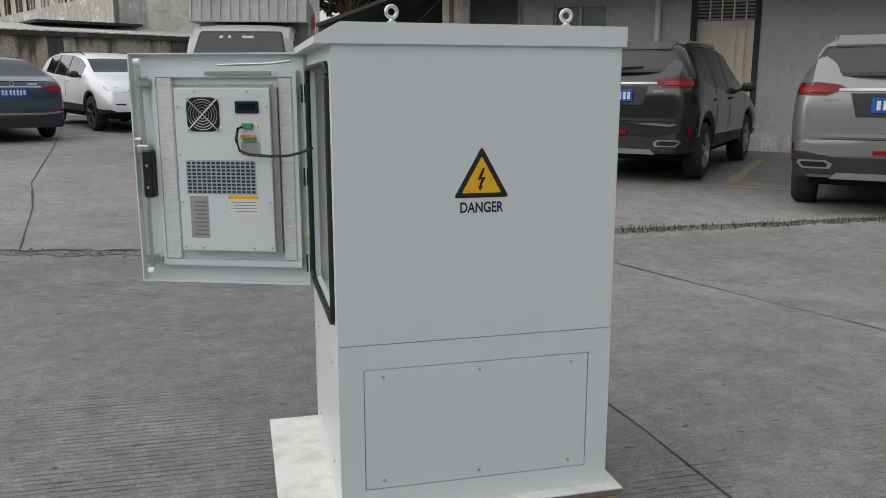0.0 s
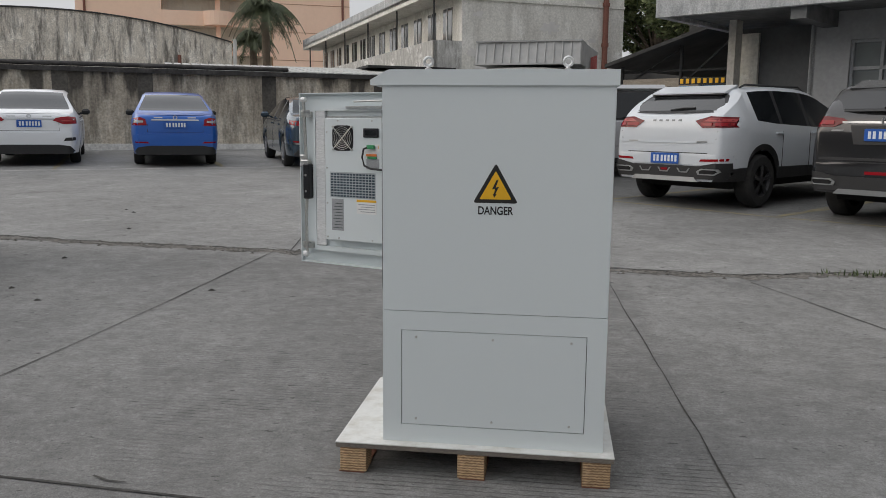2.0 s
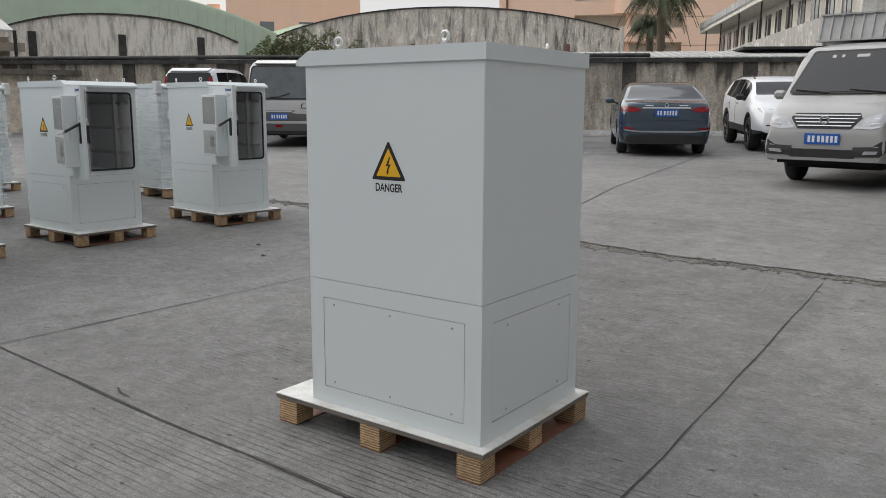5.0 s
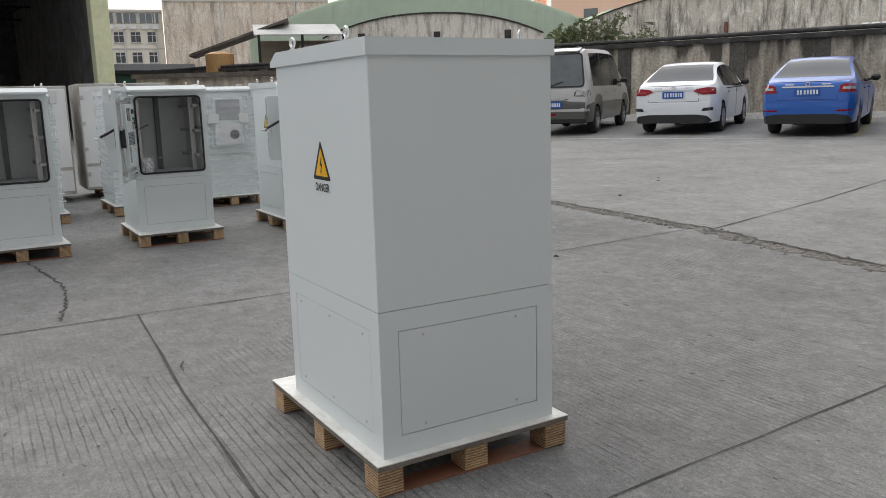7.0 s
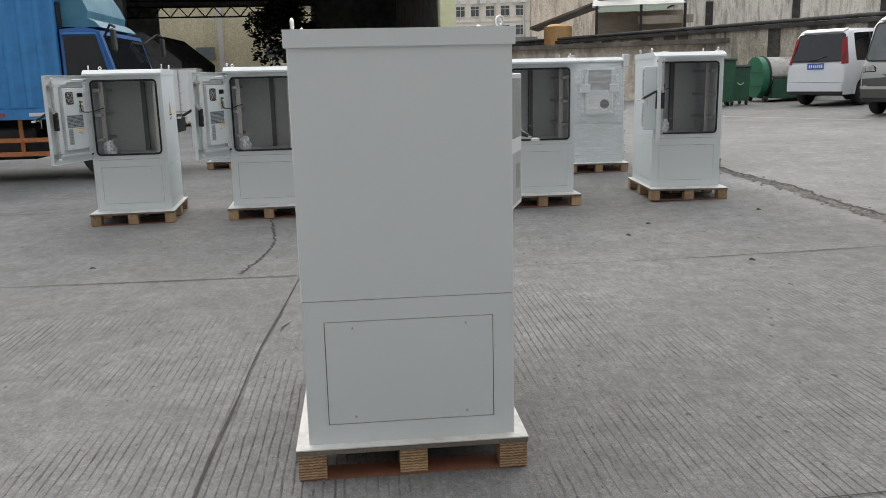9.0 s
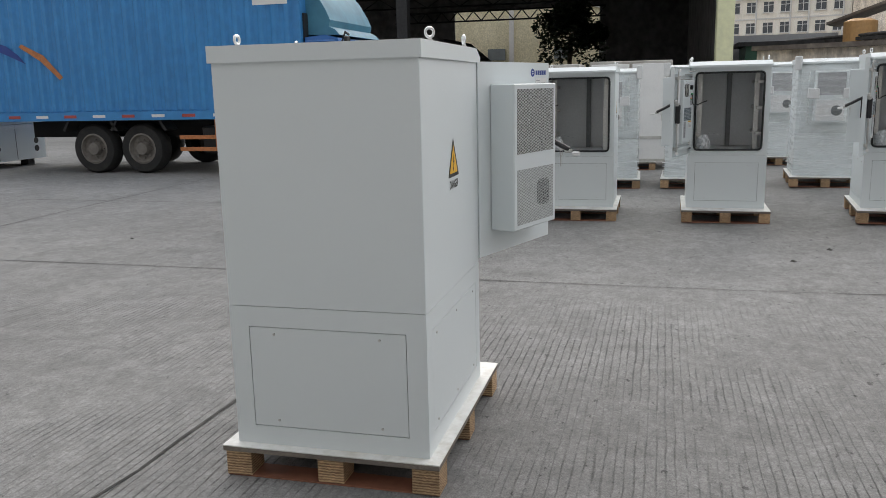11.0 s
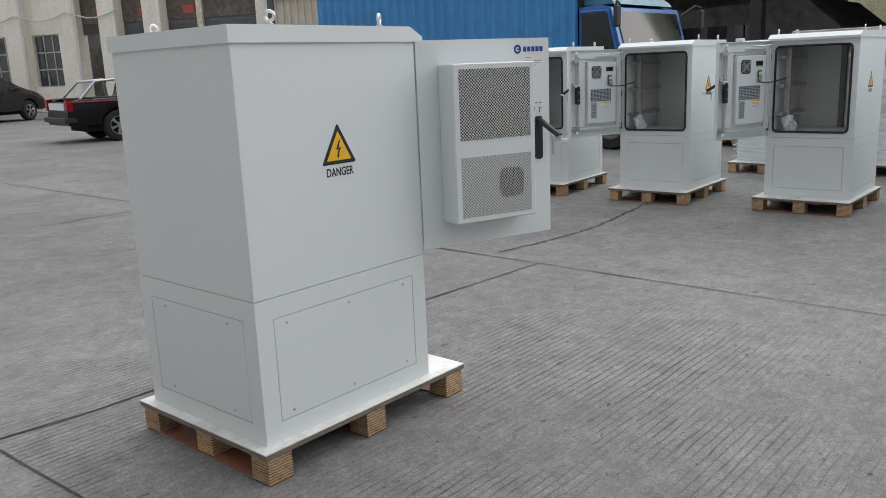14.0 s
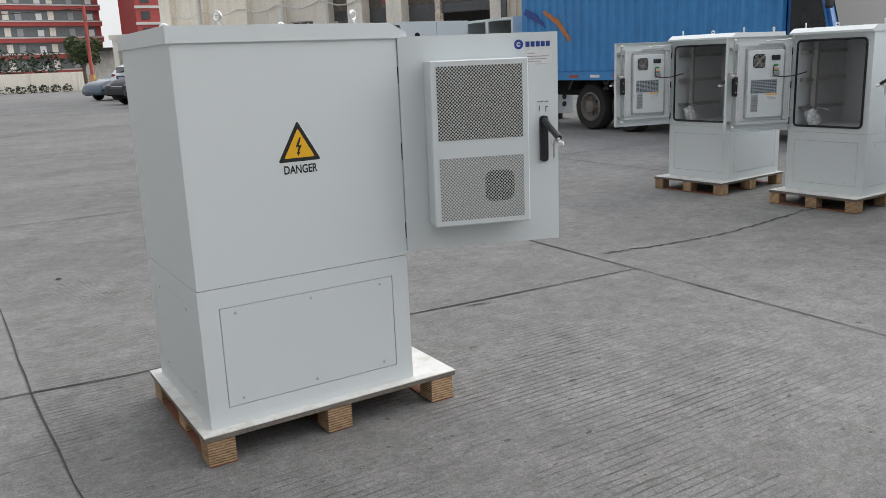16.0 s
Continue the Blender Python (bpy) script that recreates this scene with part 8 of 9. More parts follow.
def van(label, paint, mid, h, W, H, L, lower=None, rim=RIM, plate_z=0.80, kind="van", tail_glass=CAR_GLASS_CLEAR, lampcol=LAMP_RED, tall_lamps=False):
    c = thing("van", label, kind, "parked cars")
    over, r = 0.85, 0.315
    axles = (over, L - 0.95)
    prof = [(0, 0.60), (0.01, 0.95), (0.04, 1.08), (0.20, H - 0.16), (0.34, H - 0.03), (1.2, H), (L * 0.55, H - 0.01), (L * 0.67, H - 0.10), (L - 0.72, 1.20), (L - 0.25, 1.02), (L - 0.05, 0.75), (L, 0.5)]
    belt = [(0, 1.0), (0.4, 1.10), (L * 0.6, 1.06), (L - 0.6, 1.0), (L, 0.6)]
    tail, nose = car_body(c, paint, L, W, prof, belt, 0.80, (-1, -0.5), (L * 0.68, L - 0.74), (0.45, L * 0.74), (L * 0.30, L * 0.52), r, axles, 0.30, lower, 0.86, 0.88, tail_glass)
    e = W / 2
    pane = rear_pane(c, tail, 1.085, H - 0.135, e * 0.86, e * 0.74, tail_glass, r=0.10)
    if lower is not None:
        patch(c, tail, [(-e + 0.01, 0.60), (e - 0.01, 0.60), (e - 0.005, 0.835), (-e + 0.005, 0.835)], lower, "lower_tailgate", 0.004, label="dark grey lower tailgate")
    for s in (1, -1):
        if tall_lamps:
            patch(c, tail, mirrored([(e - 0.17, 1.03), (e - 0.06, 1.03), (e - 0.17, H - 0.22), (e - 0.25, H - 0.26)], s), lampcol, "tail_lamp", 0.035)
        elif lampcol is LAMP_RED:
            patch(c, tail, mirrored([(e - 0.24, 0.83), (e - 0.02, 0.83), (e - 0.02, 1.02), (e - 0.22, 1.0)], s), lampcol, "tail_lamp", 0.012)
        else:
            lp = patch(c, tail, mirrored([(e - 0.36, 0.885), (e - 0.015, 0.87), (e - 0.015, 1.015), (e - 0.30, 1.015), (e - 0.35, 0.97)], s), TRIM, "tail_lamp", 0.008)
            patch(lp, tail, mirrored([(e - 0.34, 0.90), (e - 0.16, 0.90), (e - 0.16, 1.0), (e - 0.30, 1.0)], s), lampcol, "clear_lens", 0.012)
            patch(lp, tail, mirrored([(e - 0.15, 0.89), (e - 0.09, 0.885), (e - 0.09, 1.0), (e - 0.15, 1.0)], s), LAMP_CLEAR, "chrome_lens", 0.012)
            patch(lp, tail, mirrored([(e - 0.08, 0.885), (e - 0.02, 0.88), (e - 0.02, 1.0), (e - 0.08, 1.0)], s), lampcol, "clear_lens", 0.012)
        patch(c, tail, mirrored([(e - 0.26, 0.47), (e - 0.10, 0.47), (e - 0.10, 0.51), (e - 0.26, 0.51)], s), LAMP_RED, "reflector", 0.030)
    patch(c, tail, [(-e + 0.06, 0.38), (e - 0.06, 0.38), (e - 0.005, 0.45), (e - 0.005, 0.575), (-e + 0.005, 0.575), (-e + 0.005, 0.45)], lower or paint, "rear_bumper", 0.040)
    if lower is not None:
        patch(c, tail, bar(-e + 0.02, e - 0.02, 0.545, 0.60), paint, "bumper_top", 0.050)
        patch(c, tail, bar(-0.08, 0.08, 0.46, 0.51), LAMP_RED, "fog_lamp", 0.046)
    patch(c, tail, bar(-e + 0.10, e - 0.10, 0.30, 0.378), TRIM, "rear_valance", 0.020)
    patch(c, tail, bar(-e + 0.03, e - 0.03, 0.592, 0.60), TRIM, "tailgate_gap", 0.004)
    plate(c, back_frame(tail(0, plate_z - 0.05) - 0.014, plate_z), 0.42, 0.14)
    patch(c, tail, bar(-0.30, 0.30, plate_z + 0.10, plate_z + 0.13), CHROME, "tail_strip", 0.012)
    Shape().prism([(0.20, H - 0.10), (0.20, H - 0.08), (0.46, H - 0.008), (0.46, H - 0.05)], "y", -e * 0.66, e * 0.66).done("roof_spoiler", paint, c)
    Shape().tube([(pane(0.2, 1.13) - 0.025, 0.2, 1.13), (pane(0, 1.14) - 0.025, 0.0, 1.14), (pane(0.25, 1.22) - 0.025, -0.25, 1.22)], 0.012, 5).done("rear_wiper", TRIM, c)
    mirrors(c, L * 0.70, 1.12, W, TRIM)
    handles(c, (L * 0.36, L * 0.56), 0.95, W, paint)
    wheels(c, r, 0.19, axles, W, rim)
    place(c, mid, h, over)
    return c


sedan("blue four-door saloon parked nose to the wall", CP_BLUE, (-7.84, 13.46), (-0.46, 0.89), 1.69, 1.50, 4.5, RIM_STEEL, 1)
sedan("white four-door saloon parked nose to the wall", CP_WHITE, (-10.56, 12.72), (-0.50, 0.866), 1.77, 1.525, 4.62, RIM, 0)
sedan("dark slate saloon with a chrome bumper strip", CP_SLATE, (-4.70, 13.86), (-0.46, 0.885), 1.78, 1.45, 4.62, RIM, 2)
v = van("champagne people carrier with a dark lower body", CP_BEIGE, (-12.86, 11.15), (-0.57, 0.82), 1.72, 1.97, 4.65, CP_BEIGE_D, RIM, 0.70, "people carrier", MPV_GLASS, GRIME_WHITE)
van("small white van parked by the wall", CP_WHITE, (-17.05, 11.85), (-0.50, 0.86), 1.62, 1.88, 4.0, None, RIM_STEEL, 0.98, tall_lamps=True)
suv("white coupe-backed SUV with black cladding", CP_WHITE_SHADED, (2.26, 9.03), (0.67, 0.742), 1.87, 1.63, 4.62, RIM_DARK, 0)
suv("dark graphite SUV with chrome tail strip", CP_DARK, (4.48, 7.52), (0.70, 0.714), 1.88, 1.70, 4.74, RIM, 1)
suv("grey people carrier parked beside a workshop", CP_GREY, (5.86, 4.62), (0.68, 0.735), 1.86, 1.72, 4.75, RIM, 1)
van("silver-blue people carrier parked under the canopy", CP_SILVER, (1.66, 13.6), (0.08, 0.99), 1.72, 1.75, 4.4, None, RIM, 0.95, "people carrier", CAR_GLASS, tall_lamps=True)


def hatch(label, paint, front_mid, h):
    """A hatchback seen from the nose."""
    c = suv(label, paint, (0, 0), (1, 0), 1.80, 1.58, 4.62, RIM_DARK, 0)
    h = Vector(h).normalized()
    rear = Vector(front_mid) - h * 2.95
    place(c, (rear.x, rear.y), h, 0.90)
    return c


hatch("white hatchback parked nose outwards by the wall", CP_WHITE, (-2.55, 15.75), (0.45, -0.89))
# cars along the factory
suv("black SUV parked along the factory", CP_BLACK, (-9.11, -30.3), (0.93, 0.37), 1.86, 1.66, 4.6, RIM, 1)
suv("dark brown SUV parked along the factory", CP_BROWN, (-8.12, -27.56), (-0.894, -0.447), 1.88, 1.68, 4.6, RIM, 1)
suv("dark SUV parked further along the factory", CP_BLACK, (-9.07, -34.5), (0.91, 0.41), 1.86, 1.62, 4.6, RIM, 1)
suv("white SUV parked tail out along the factory", CP_WHITE, (-7.75, -38.2), (-0.894, -0.447), 1.86, 1.68, 4.6, RIM, 1)
sedan("dark saloon parked beside the factory porch", CP_SLATE, (-9.3, -42.4), (0.9, 0.43), 1.76, 1.46, 4.6, RIM, 0)


def pickup(mid, h):
    c = thing("pickup", "black pickup with a chrome roll bar", "pickup", "parked cars")
    W, L, r, over = 1.78, 5.1, 0.37, 1.15
    axles = (over, 4.15)
    prof = [(0, 0.70), (0.02, 1.02), (1.60, 1.03), (1.64, 1.10), (1.72, 1.60), (1.85, 1.70), (2.6, 1.72), (3.05, 1.64), (3.65, 1.14), (4.5, 1.06), (4.95, 0.90), (L, 0.6)]
    belt = [(0, 1.0), (1.5, 1.0), (1.7, 1.08), (3.6, 1.05), (L, 0.7)]
    car_body(c, CP_BLACK, L, W, prof, belt, 0.72, (1.66, 1.74), (3.08, 3.63), (1.85, 3.35), (2.55,), r, axles, 0.42, None)
    Shape().box(0.06, 1.55, -0.70, 0.70, 1.032, 1.045).done("bed_floor", UNDER, c)
    for s in (1, -1):
        Shape().tube([(0.35, s * 0.72, 1.02), (0.75, s * 0.66, 1.42), (1.35, s * 0.62, 1.46), (1.42, s * 0.62, 1.05)], 0.035, 8).done("roll_bar", CHROME, c, smooth=True)
        Shape().box(0.02, 1.7, s * (W / 2) - 0.004, s * (W / 2) + 0.004, 0.955, 0.985).done("reflective_tape", RED_PAINT, c)
        lamp(c, back_frame(0.0, 0.90), [(s * 0.70, -0.14), (s * 0.86, -0.14), (s * 0.86, 0.12), (s * 0.70, 0.12)], LAMP_RED, 0.02)
    Shape().tube([(0.75, -0.66, 1.42), (0.75, 0.66, 1.42)], 0.035, 8).done("roll_hoop", CHROME, c, smooth=True)
    put(Shape().box(-0.60, 0.60, -0.08, 0.08, -0.02, 0.012), back_frame(0.0, 0.86), "tailgate_bars", PLATE_WHITE, c)
    put(Shape().box(-0.86, 0.86, -0.07, 0.05, -0.2, 0.09, 0.02), back_frame(0.0, 0.56), "rear_bumper", TRIM, c)
    mirrors(c, 3.15, 1.12, W, CHROME)
    handles(c, (2.2, 2.9), 0.98, W, CHROME)
    wheels(c, r, 0.24, axles, W, RIM, 6)
    place(c, mid, h, over)
    c.matrix_basis = c.matrix_basis @ Matrix.Scale(0.88, 4)


pickup((-7.23, -14.98), (-0.97, 0.15))


def light_truck(front_mid, h):
    """Small box truck with a crew cab, seen from the front."""
    c = thing("light_truck", "small grey truck with a grey and red box body", "truck")
    W, L, r, over = 1.66, 4.95, 0.295, 0.9
    axles = (over, over + 2.95)
    prof = [(2.02, 0.62), (2.04, 1.84), (2.12, 1.92), (2.6, 1.96), (3.5, 1.93), (3.82, 1.84), (4.34, 1.20), (4.78, 1.03), (4.92, 0.84), (L, 0.55)]
    belt = [(2.0, 1.10), (3.9, 1.06), (4.3, 1.02), (L, 0.65)]
    # cab only: shift the loft to start behind the doors
    p2 = [(x - 2.02, z) for x, z in prof]
    b2 = [(x - 2.02, z) for x, z in belt]
    tail, nose = car_body(c, CP_TRUCKGREY, L - 2.02, W, p2, b2, 0.88, (-1, -0.5), (-1, -0.5), (0.14, 2.06), (0.62, 1.34), r, (over + 2.95 - 2.02,), 0.33, None, 0.86, 1.0)
    for o in c.children:
        o.data.transform(Matrix.Translation((2.02, 0, 0)))
    ff = front_frame(L, 0.0)

    def front(y, z):
        return nose(y, z) + 2.02

    for s in (1, -1):
        hl_ = patch(c, front, mirrored([(0.37, 0.80), (0.58, 0.79), (0.80, 0.86), (0.81, 1.0), (0.64, 0.985), (0.46, 0.91)], s), LAMP_CLEAR, "head_lamp", 0.016, 1)
        patch(hl_, front, mirrored([(0.55, 0.83), (0.66, 0.86), (0.68, 0.94), (0.58, 0.93)], s), CHROME, "reflector", 0.018, 1)
        patch(c, front, mirrored([(0.38, 0.44), (0.70, 0.45), (0.80, 0.56), (0.80, 0.66), (0.70, 0.64), (0.60, 0.575), (0.38, 0.565)], s), TRIM, "fog_lamp_recess", 0.012, 1)
        patch(c, front, mirrored([(0.50, 0.475), (0.66, 0.485), (0.68, 0.525), (0.52, 0.52)], s), LAMP_CLEAR, "fog_lamp", 0.018, 1)
    gr = patch(c, front, [(-0.33, 0.79), (0.33, 0.79), (0.44, 0.93), (0.40, 0.99), (-0.40, 0.99), (-0.44, 0.93)], TRIM, "grille", 0.012, 1)
    for z in (0.825, 0.87, 0.915, 0.955):
        patch(gr, front, bar(-0.33 - (z - 0.82) * 0.6, 0.33 + (z - 0.82) * 0.6, z, z + 0.013), CHROME, "grille_bar", 0.022, 1)
    screen = rear_pane(c, front, 1.235, 1.825, 0.70, 0.58, CAR_GLASS, 1, "windscreen", 0.06)
    for u, w in ((-0.30, 0.05), (-0.18, 0.04), (0.02, 0.16)):
        patch(c, screen, bar(u, u + w, 1.72, 1.76), GRIME_WHITE, "windscreen_sticker", 0.014, 1)
    put(Shape().ring((0, 0.90, front(0, 0.90) - L + 0.03), (0, 0, 1), 0.05, 0.013, 16, 6), ff, "badge", CHROME, c)
    put(Shape().prism(rounded_poly([(-0.40, 0.42), (0.40, 0.42), (0.44, 0.53), (-0.44, 0.53)], 0.02), "z", -0.3, 0.004), ff, "air_intake", TRIM, c)
    plate(c, front_frame(L + 0.004, 0.66), 0.44, 0.14)
    wp_ = Shape()
    wp_.tube([(screen(0.55, 1.26) + 0.03, 0.55, 1.25), (screen(0.1, 1.30) + 0.025, 0.1, 1.29)], 0.012, 5).tube([(screen(0.15, 1.26) + 0.03, -0.15, 1.25), (screen(0.6, 1.30) + 0.03, -0.6, 1.29)], 0.012, 5)
    wp_.done("wipers", TRIM, c)
    mirrors(c, 4.02, 1.16, W + 0.06, CP_TRUCKGREY)
    handles(c, (2.7, 3.3), 1.0, W, TRIM)
    # box body
    bx = Shape().box(-0.35, 1.96, -0.90, 0.90, 0.72, 2.40, 0.015).done("box_body", BOX_GREY, c, "grey sheet box body with red flank")
    for s in (1, -1):
        y0, y1 = sorted((s * 0.905, s * 0.917))
        Shape().prism([(-0.34, 0.74), (1.95, 0.74), (1.95, 0.92), (1.2, 1.0), (0.3, 1.25), (-0.34, 1.6)], "y", y0, y1).done("red_flank", BOX_RED, bx)
        for i in range(6):
            y2, y3 = sorted((s * 0.918, s * 0.924))
            Shape().box(1.15 - i * 0.22, 1.30 - i * 0.22, y2, y3, 1.95 + 0.02 * i, 2.2 + 0.02 * i).done("script_bars", RED_PAINT, bx)
            Shape().box(1.55 - i * 0.26, 1.72 - i * 0.26, y2, y3, 1.5 + 0.02 * i, 1.8 + 0.02 * i).done("script_bars", LOGO_BLUE if i == 1 else RED_PAINT, bx)
        Shape().box(-0.3, 1.9, y0, y1, 0.66, 0.72).done("rub_rail", ZINC, bx)
        for i in range(3):
            Shape().box(0.3 + 0.0 * i, 1.9, s * 0.86 - 0.01, s * 0.86 + 0.01, 0.36 + i * 0.11, 0.40 + i * 0.11).done("side_guard", TRIM, c)
    dfl = Shape()
    dfl.prism([(1.96, 2.00), (2.86, 2.00), (2.72, 2.41), (1.96, 2.41)], "y", -0.90, 0.90).done("cab_hood", BOX_GREY, c, "ribbed sheet hood over the cab")
    for i in range(13):
        y = -0.885 + i * 0.1455
        Shape().prism([(2.855, 2.02), (2.885, 2.02), (2.75, 2.39), (2.72, 2.39)], "y", y, y + 0.025).done("hood_rib", BOX_GREY, c)
    for z in (2.0, 2.385):
        Shape().prism([(2.85 - 0.34 * (z - 2.0), z), (2.90 - 0.34 * (z - 2.0), z), (2.90 - 0.34 * (z - 2.0), z + 0.025), (2.85 - 0.34 * (z - 2.0), z + 0.025)], "y", -0.905, 0.905).done("hood_edge", BOX_GREY, c)
    Shape().box(-0.3, 3.6, -0.42, 0.42, 0.42, 0.62).done("chassis", UNDER, c)
    for a in axles:
        for s in (1, -1):
            wheel(c, a, s * (W / 2 - 0.13), r, 0.17, RIM_STEEL, s, 6)
    h = Vector(h).normalized()
    rear = Vector(front_mid) - h * 2.95
    place(c, (rear.x, rear.y), h, over)


light_truck((-0.47, 10.15), (-0.13, -0.99))


def blue_truck():
    """Large blue box truck standing side-on."""
    c = thing("box_truck", "large blue box truck standing beside the cabinets", "truck")
    y0, y1, z0, z1 = -9.35, -3.93, 0.86, 3.25
    xs, xo = -8.38, -10.65
    bx = Shape().box(xo, xs - 0.03, y0, y1, z0, z1).done("box_body", BOX_BLUE, c, "ribbed blue steel box")
    rb = Shape()
    n = 26
    for i in range(n):
        a = y0 + 0.08 + (y1 - y0 - 0.16) * i / n
        b = a + (y1 - y0 - 0.16) / n
        w = b - a
        rb.prism([(xs - 0.031, a), (xs, a + w * 0.2), (xs, a + w * 0.5), (xs - 0.031, a + w * 0.7)], "z", z0 + 0.12, z1 - 0.1)
    rb.done("side_ribs", BOX_BLUE, bx)
    Shape().box(xs - 0.03, xs + 0.012, y0, y1, z0 - 0.03, z0 + 0.10).done("bottom_rail", BOX_BLUE, bx)
    for i in range(10):
        Shape().box(xs + 0.012, xs + 0.016, y0 + 0.3 + i * 0.52, y0 + 0.52 + i * 0.52, z0 + 0.01, z0 + 0.055).done("reflector_tape", WHITE_LABEL if i % 2 else RED_PAINT, bx)
    Shape().box(xs - 0.03, xs + 0.012, y1 - 0.06, y1, z0, z1).done("corner_post", BOX_BLUE, bx)
    # faded picture on the flank: plain coloured strokes
    Shape().prism([(-9.25, 1.98), (-8.95, 1.86), (-8.62, 1.72), (-8.75, 1.86), (-8.95, 2.0), (-9.2, 2.08)], "x", xs + 0.001, xs + 0.004).done("blue_stroke", LOGO_BLUE, bx)
    Shape().prism([(-8.72, 1.98), (-8.35, 1.76), (-8.02, 1.46), (-7.96, 1.50), (-8.28, 1.84), (-8.66, 2.02)], "x", xs + 0.001, xs + 0.004).done("orange_stroke", RAIL_ORANGE, bx)
    Shape().box(xs + 0.001, xs + 0.004, -4.66, -4.12, 2.43, 2.56).done("red_lettering_bar", WHITE_LABEL, bx)
    # chassis, guards, wheels
    Shape().box(xo + 0.6, xs - 0.5, y0 + 0.3, -2.75, 0.55, 0.80).done("chassis", UNDER, c)
    for z in (0.38, 0.56):
        Shape().box(xs - 0.12, xs - 0.06, -6.05, -4.0, z - 0.028, z + 0.028).done("side_guard", RAIL_ORANGE, c)
    for y in (-5.45, -4.55):
        Shape().box(xs - 0.14, xs - 0.12, y - 0.025, y + 0.025, 0.36, 0.84).done("guard_post", RAIL_ORANGE, c)
    Shape().box(xs - 0.75, xs - 0.2, -5.75, -4.4, 0.30, 0.72, 0.03).done("fuel_tank", TRIM, c)

    def truck_wheel(y, x=xs - 0.12):
        r, w = 0.385, 0.26
        for xx, s in ((x, 1), (xo + 0.12, -1)):
            t = Shape().lathe([(r * 0.60, -w / 2), (r * 0.92, -w / 2), (r, -w * 0.3), (r, w * 0.3), (r * 0.92, w / 2), (r * 0.60, w / 2), (r * 0.60, -w / 2)], (xx - s * w / 2, y, r), (1, 0, 0), 30).done("wheel", TYRE, c, smooth=True)
            rm = Shape().lathe([(r * 0.62, 0.0), (r * 0.56, 0.01), (r * 0.50, -0.05), (r * 0.28, -0.07), (r * 0.24, 0.02), (0.001, 0.03)], (xx, y, r), (s, 0, 0), 24)
            for k in range(8):
                a = 2 * math.pi * k / 8
                rm.cyl((xx - 0.06 * s, y + math.cos(a) * r * 0.36, r + math.sin(a) * r * 0.36), (xx - 0.03 * s, y + math.cos(a) * r * 0.36, r + math.sin(a) * r * 0.36), 0.018, n=6)
            rm.done("rim", RIM_STEEL, t, smooth=True)

    for y in (-6.76, -7.63, -3.46):
        truck_wheel(y)
    for y in (-6.76, -7.63):
        Shape().prism([(y - 0.46, 0.66), (y - 0.36, 0.82), (y + 0.36, 0.82), (y + 0.46, 0.66), (y + 0.50, 0.68), (y + 0.38, 0.85), (y - 0.38, 0.85), (y - 0.50, 0.68)], "x", xs - 0.36, xs - 0.06).done("mudguard", TRIM, c)
    # cab
    prof_c = [(-3.90, 0.62), (-3.90, 1.84), (-3.80, 1.96), (-3.40, 1.99), (-3.13, 1.94), (-2.86, 1.24), (-2.74, 1.10), (-2.70, 0.55), (-2.82, 0.45), (-2.90, 0.75), (-3.22, 0.86), (-3.55, 0.75), (-3.62, 0.45), (-3.85, 0.45)]
    cab = Shape().prism(prof_c, "x", xo + 0.15, xs - 0.06).done("cab", CAB_BLUE, c)
    for s, x in ((1, xs - 0.058), (-1, xo + 0.148)):
        a, b = sorted((x, x + s * 0.01))
        Shape().prism(rounded_poly([(-3.74, 1.26), (-2.98, 1.26), (-3.20, 1.87), (-3.74, 1.87)], 0.05), "x", a, b).done("door_window", CAR_GLASS_CLEAR, cab)
        fr = Shape()
        fr.tube([(b + 0.004 if s > 0 else a - 0.004, u, v) for u, v in rounded_poly([(-3.77, 1.22), (-2.95, 1.22), (-3.18, 1.90), (-3.77, 1.90)], 0.05)], 0.02, 6)
        fr.done("window_frame", CAB_BLUE, cab)
        Shape().box(a, b + 0.01, -3.74, -3.60, 1.10, 1.14).done("door_handle", TRIM, cab)
        Shape().tube([(a, -3.05, 1.86), (a + s * 0.20, -2.86, 2.00), (a + s * 0.26, -2.76, 1.96)], 0.018, 6).done("mirror_arm", TRIM, cab)
        Shape().box(min(a + s * 0.22, a + s * 0.36), max(a + s * 0.22, a + s * 0.36), -2.82, -2.75, 1.66, 1.94, 0.02).done("wing_mirror", TRIM, cab)
    Shape().prism([(-3.10, 1.88), (-2.862, 1.26), (-2.852, 1.265), (-3.09, 1.885)], "x", xo + 0.25, xs - 0.16).done("windscreen", CAR_GLASS_CLEAR, cab)
    Shape().prism([(-3.86, 2.0), (-3.16, 1.99), (-3.24, 2.06), (-3.37, 2.11), (-3.34, 2.20), (-3.42, 2.34), (-3.60, 2.56), (-3.86, 2.78)], "x", xo + 0.3, xs - 0.2).done("roof_deflector", DEFLECT, c, "faded blue roof deflector", smooth=True)
    Shape().box(xs - 0.2, xs - 0.06, -3.925, -3.905, 0.8, 2.3).done("air_intake", TRIM, c)
    shorten = Matrix.Translation((0, -3.98, 0)) @ Matrix.Diagonal((1, 0.74, 1, 1)) @ Matrix.Translation((0, 3.90, 0))   # a short forward-control cab
    for o in c.children_recursive:
        if o is cab or o.parent is cab or o.name.startswith("roof_deflector"):
            o.data.transform(shorten)
    return c


blue_truck()

# ---------------------------------------------------------------- stacked racks by the factory
# inner sheets coloured darker than the shells in place of shade inside
RACK_IN = surface("rack_inner_shade", (0.34, 0.35, 0.35), 0.55, 0, 20, 0.1, 2, 0.3)


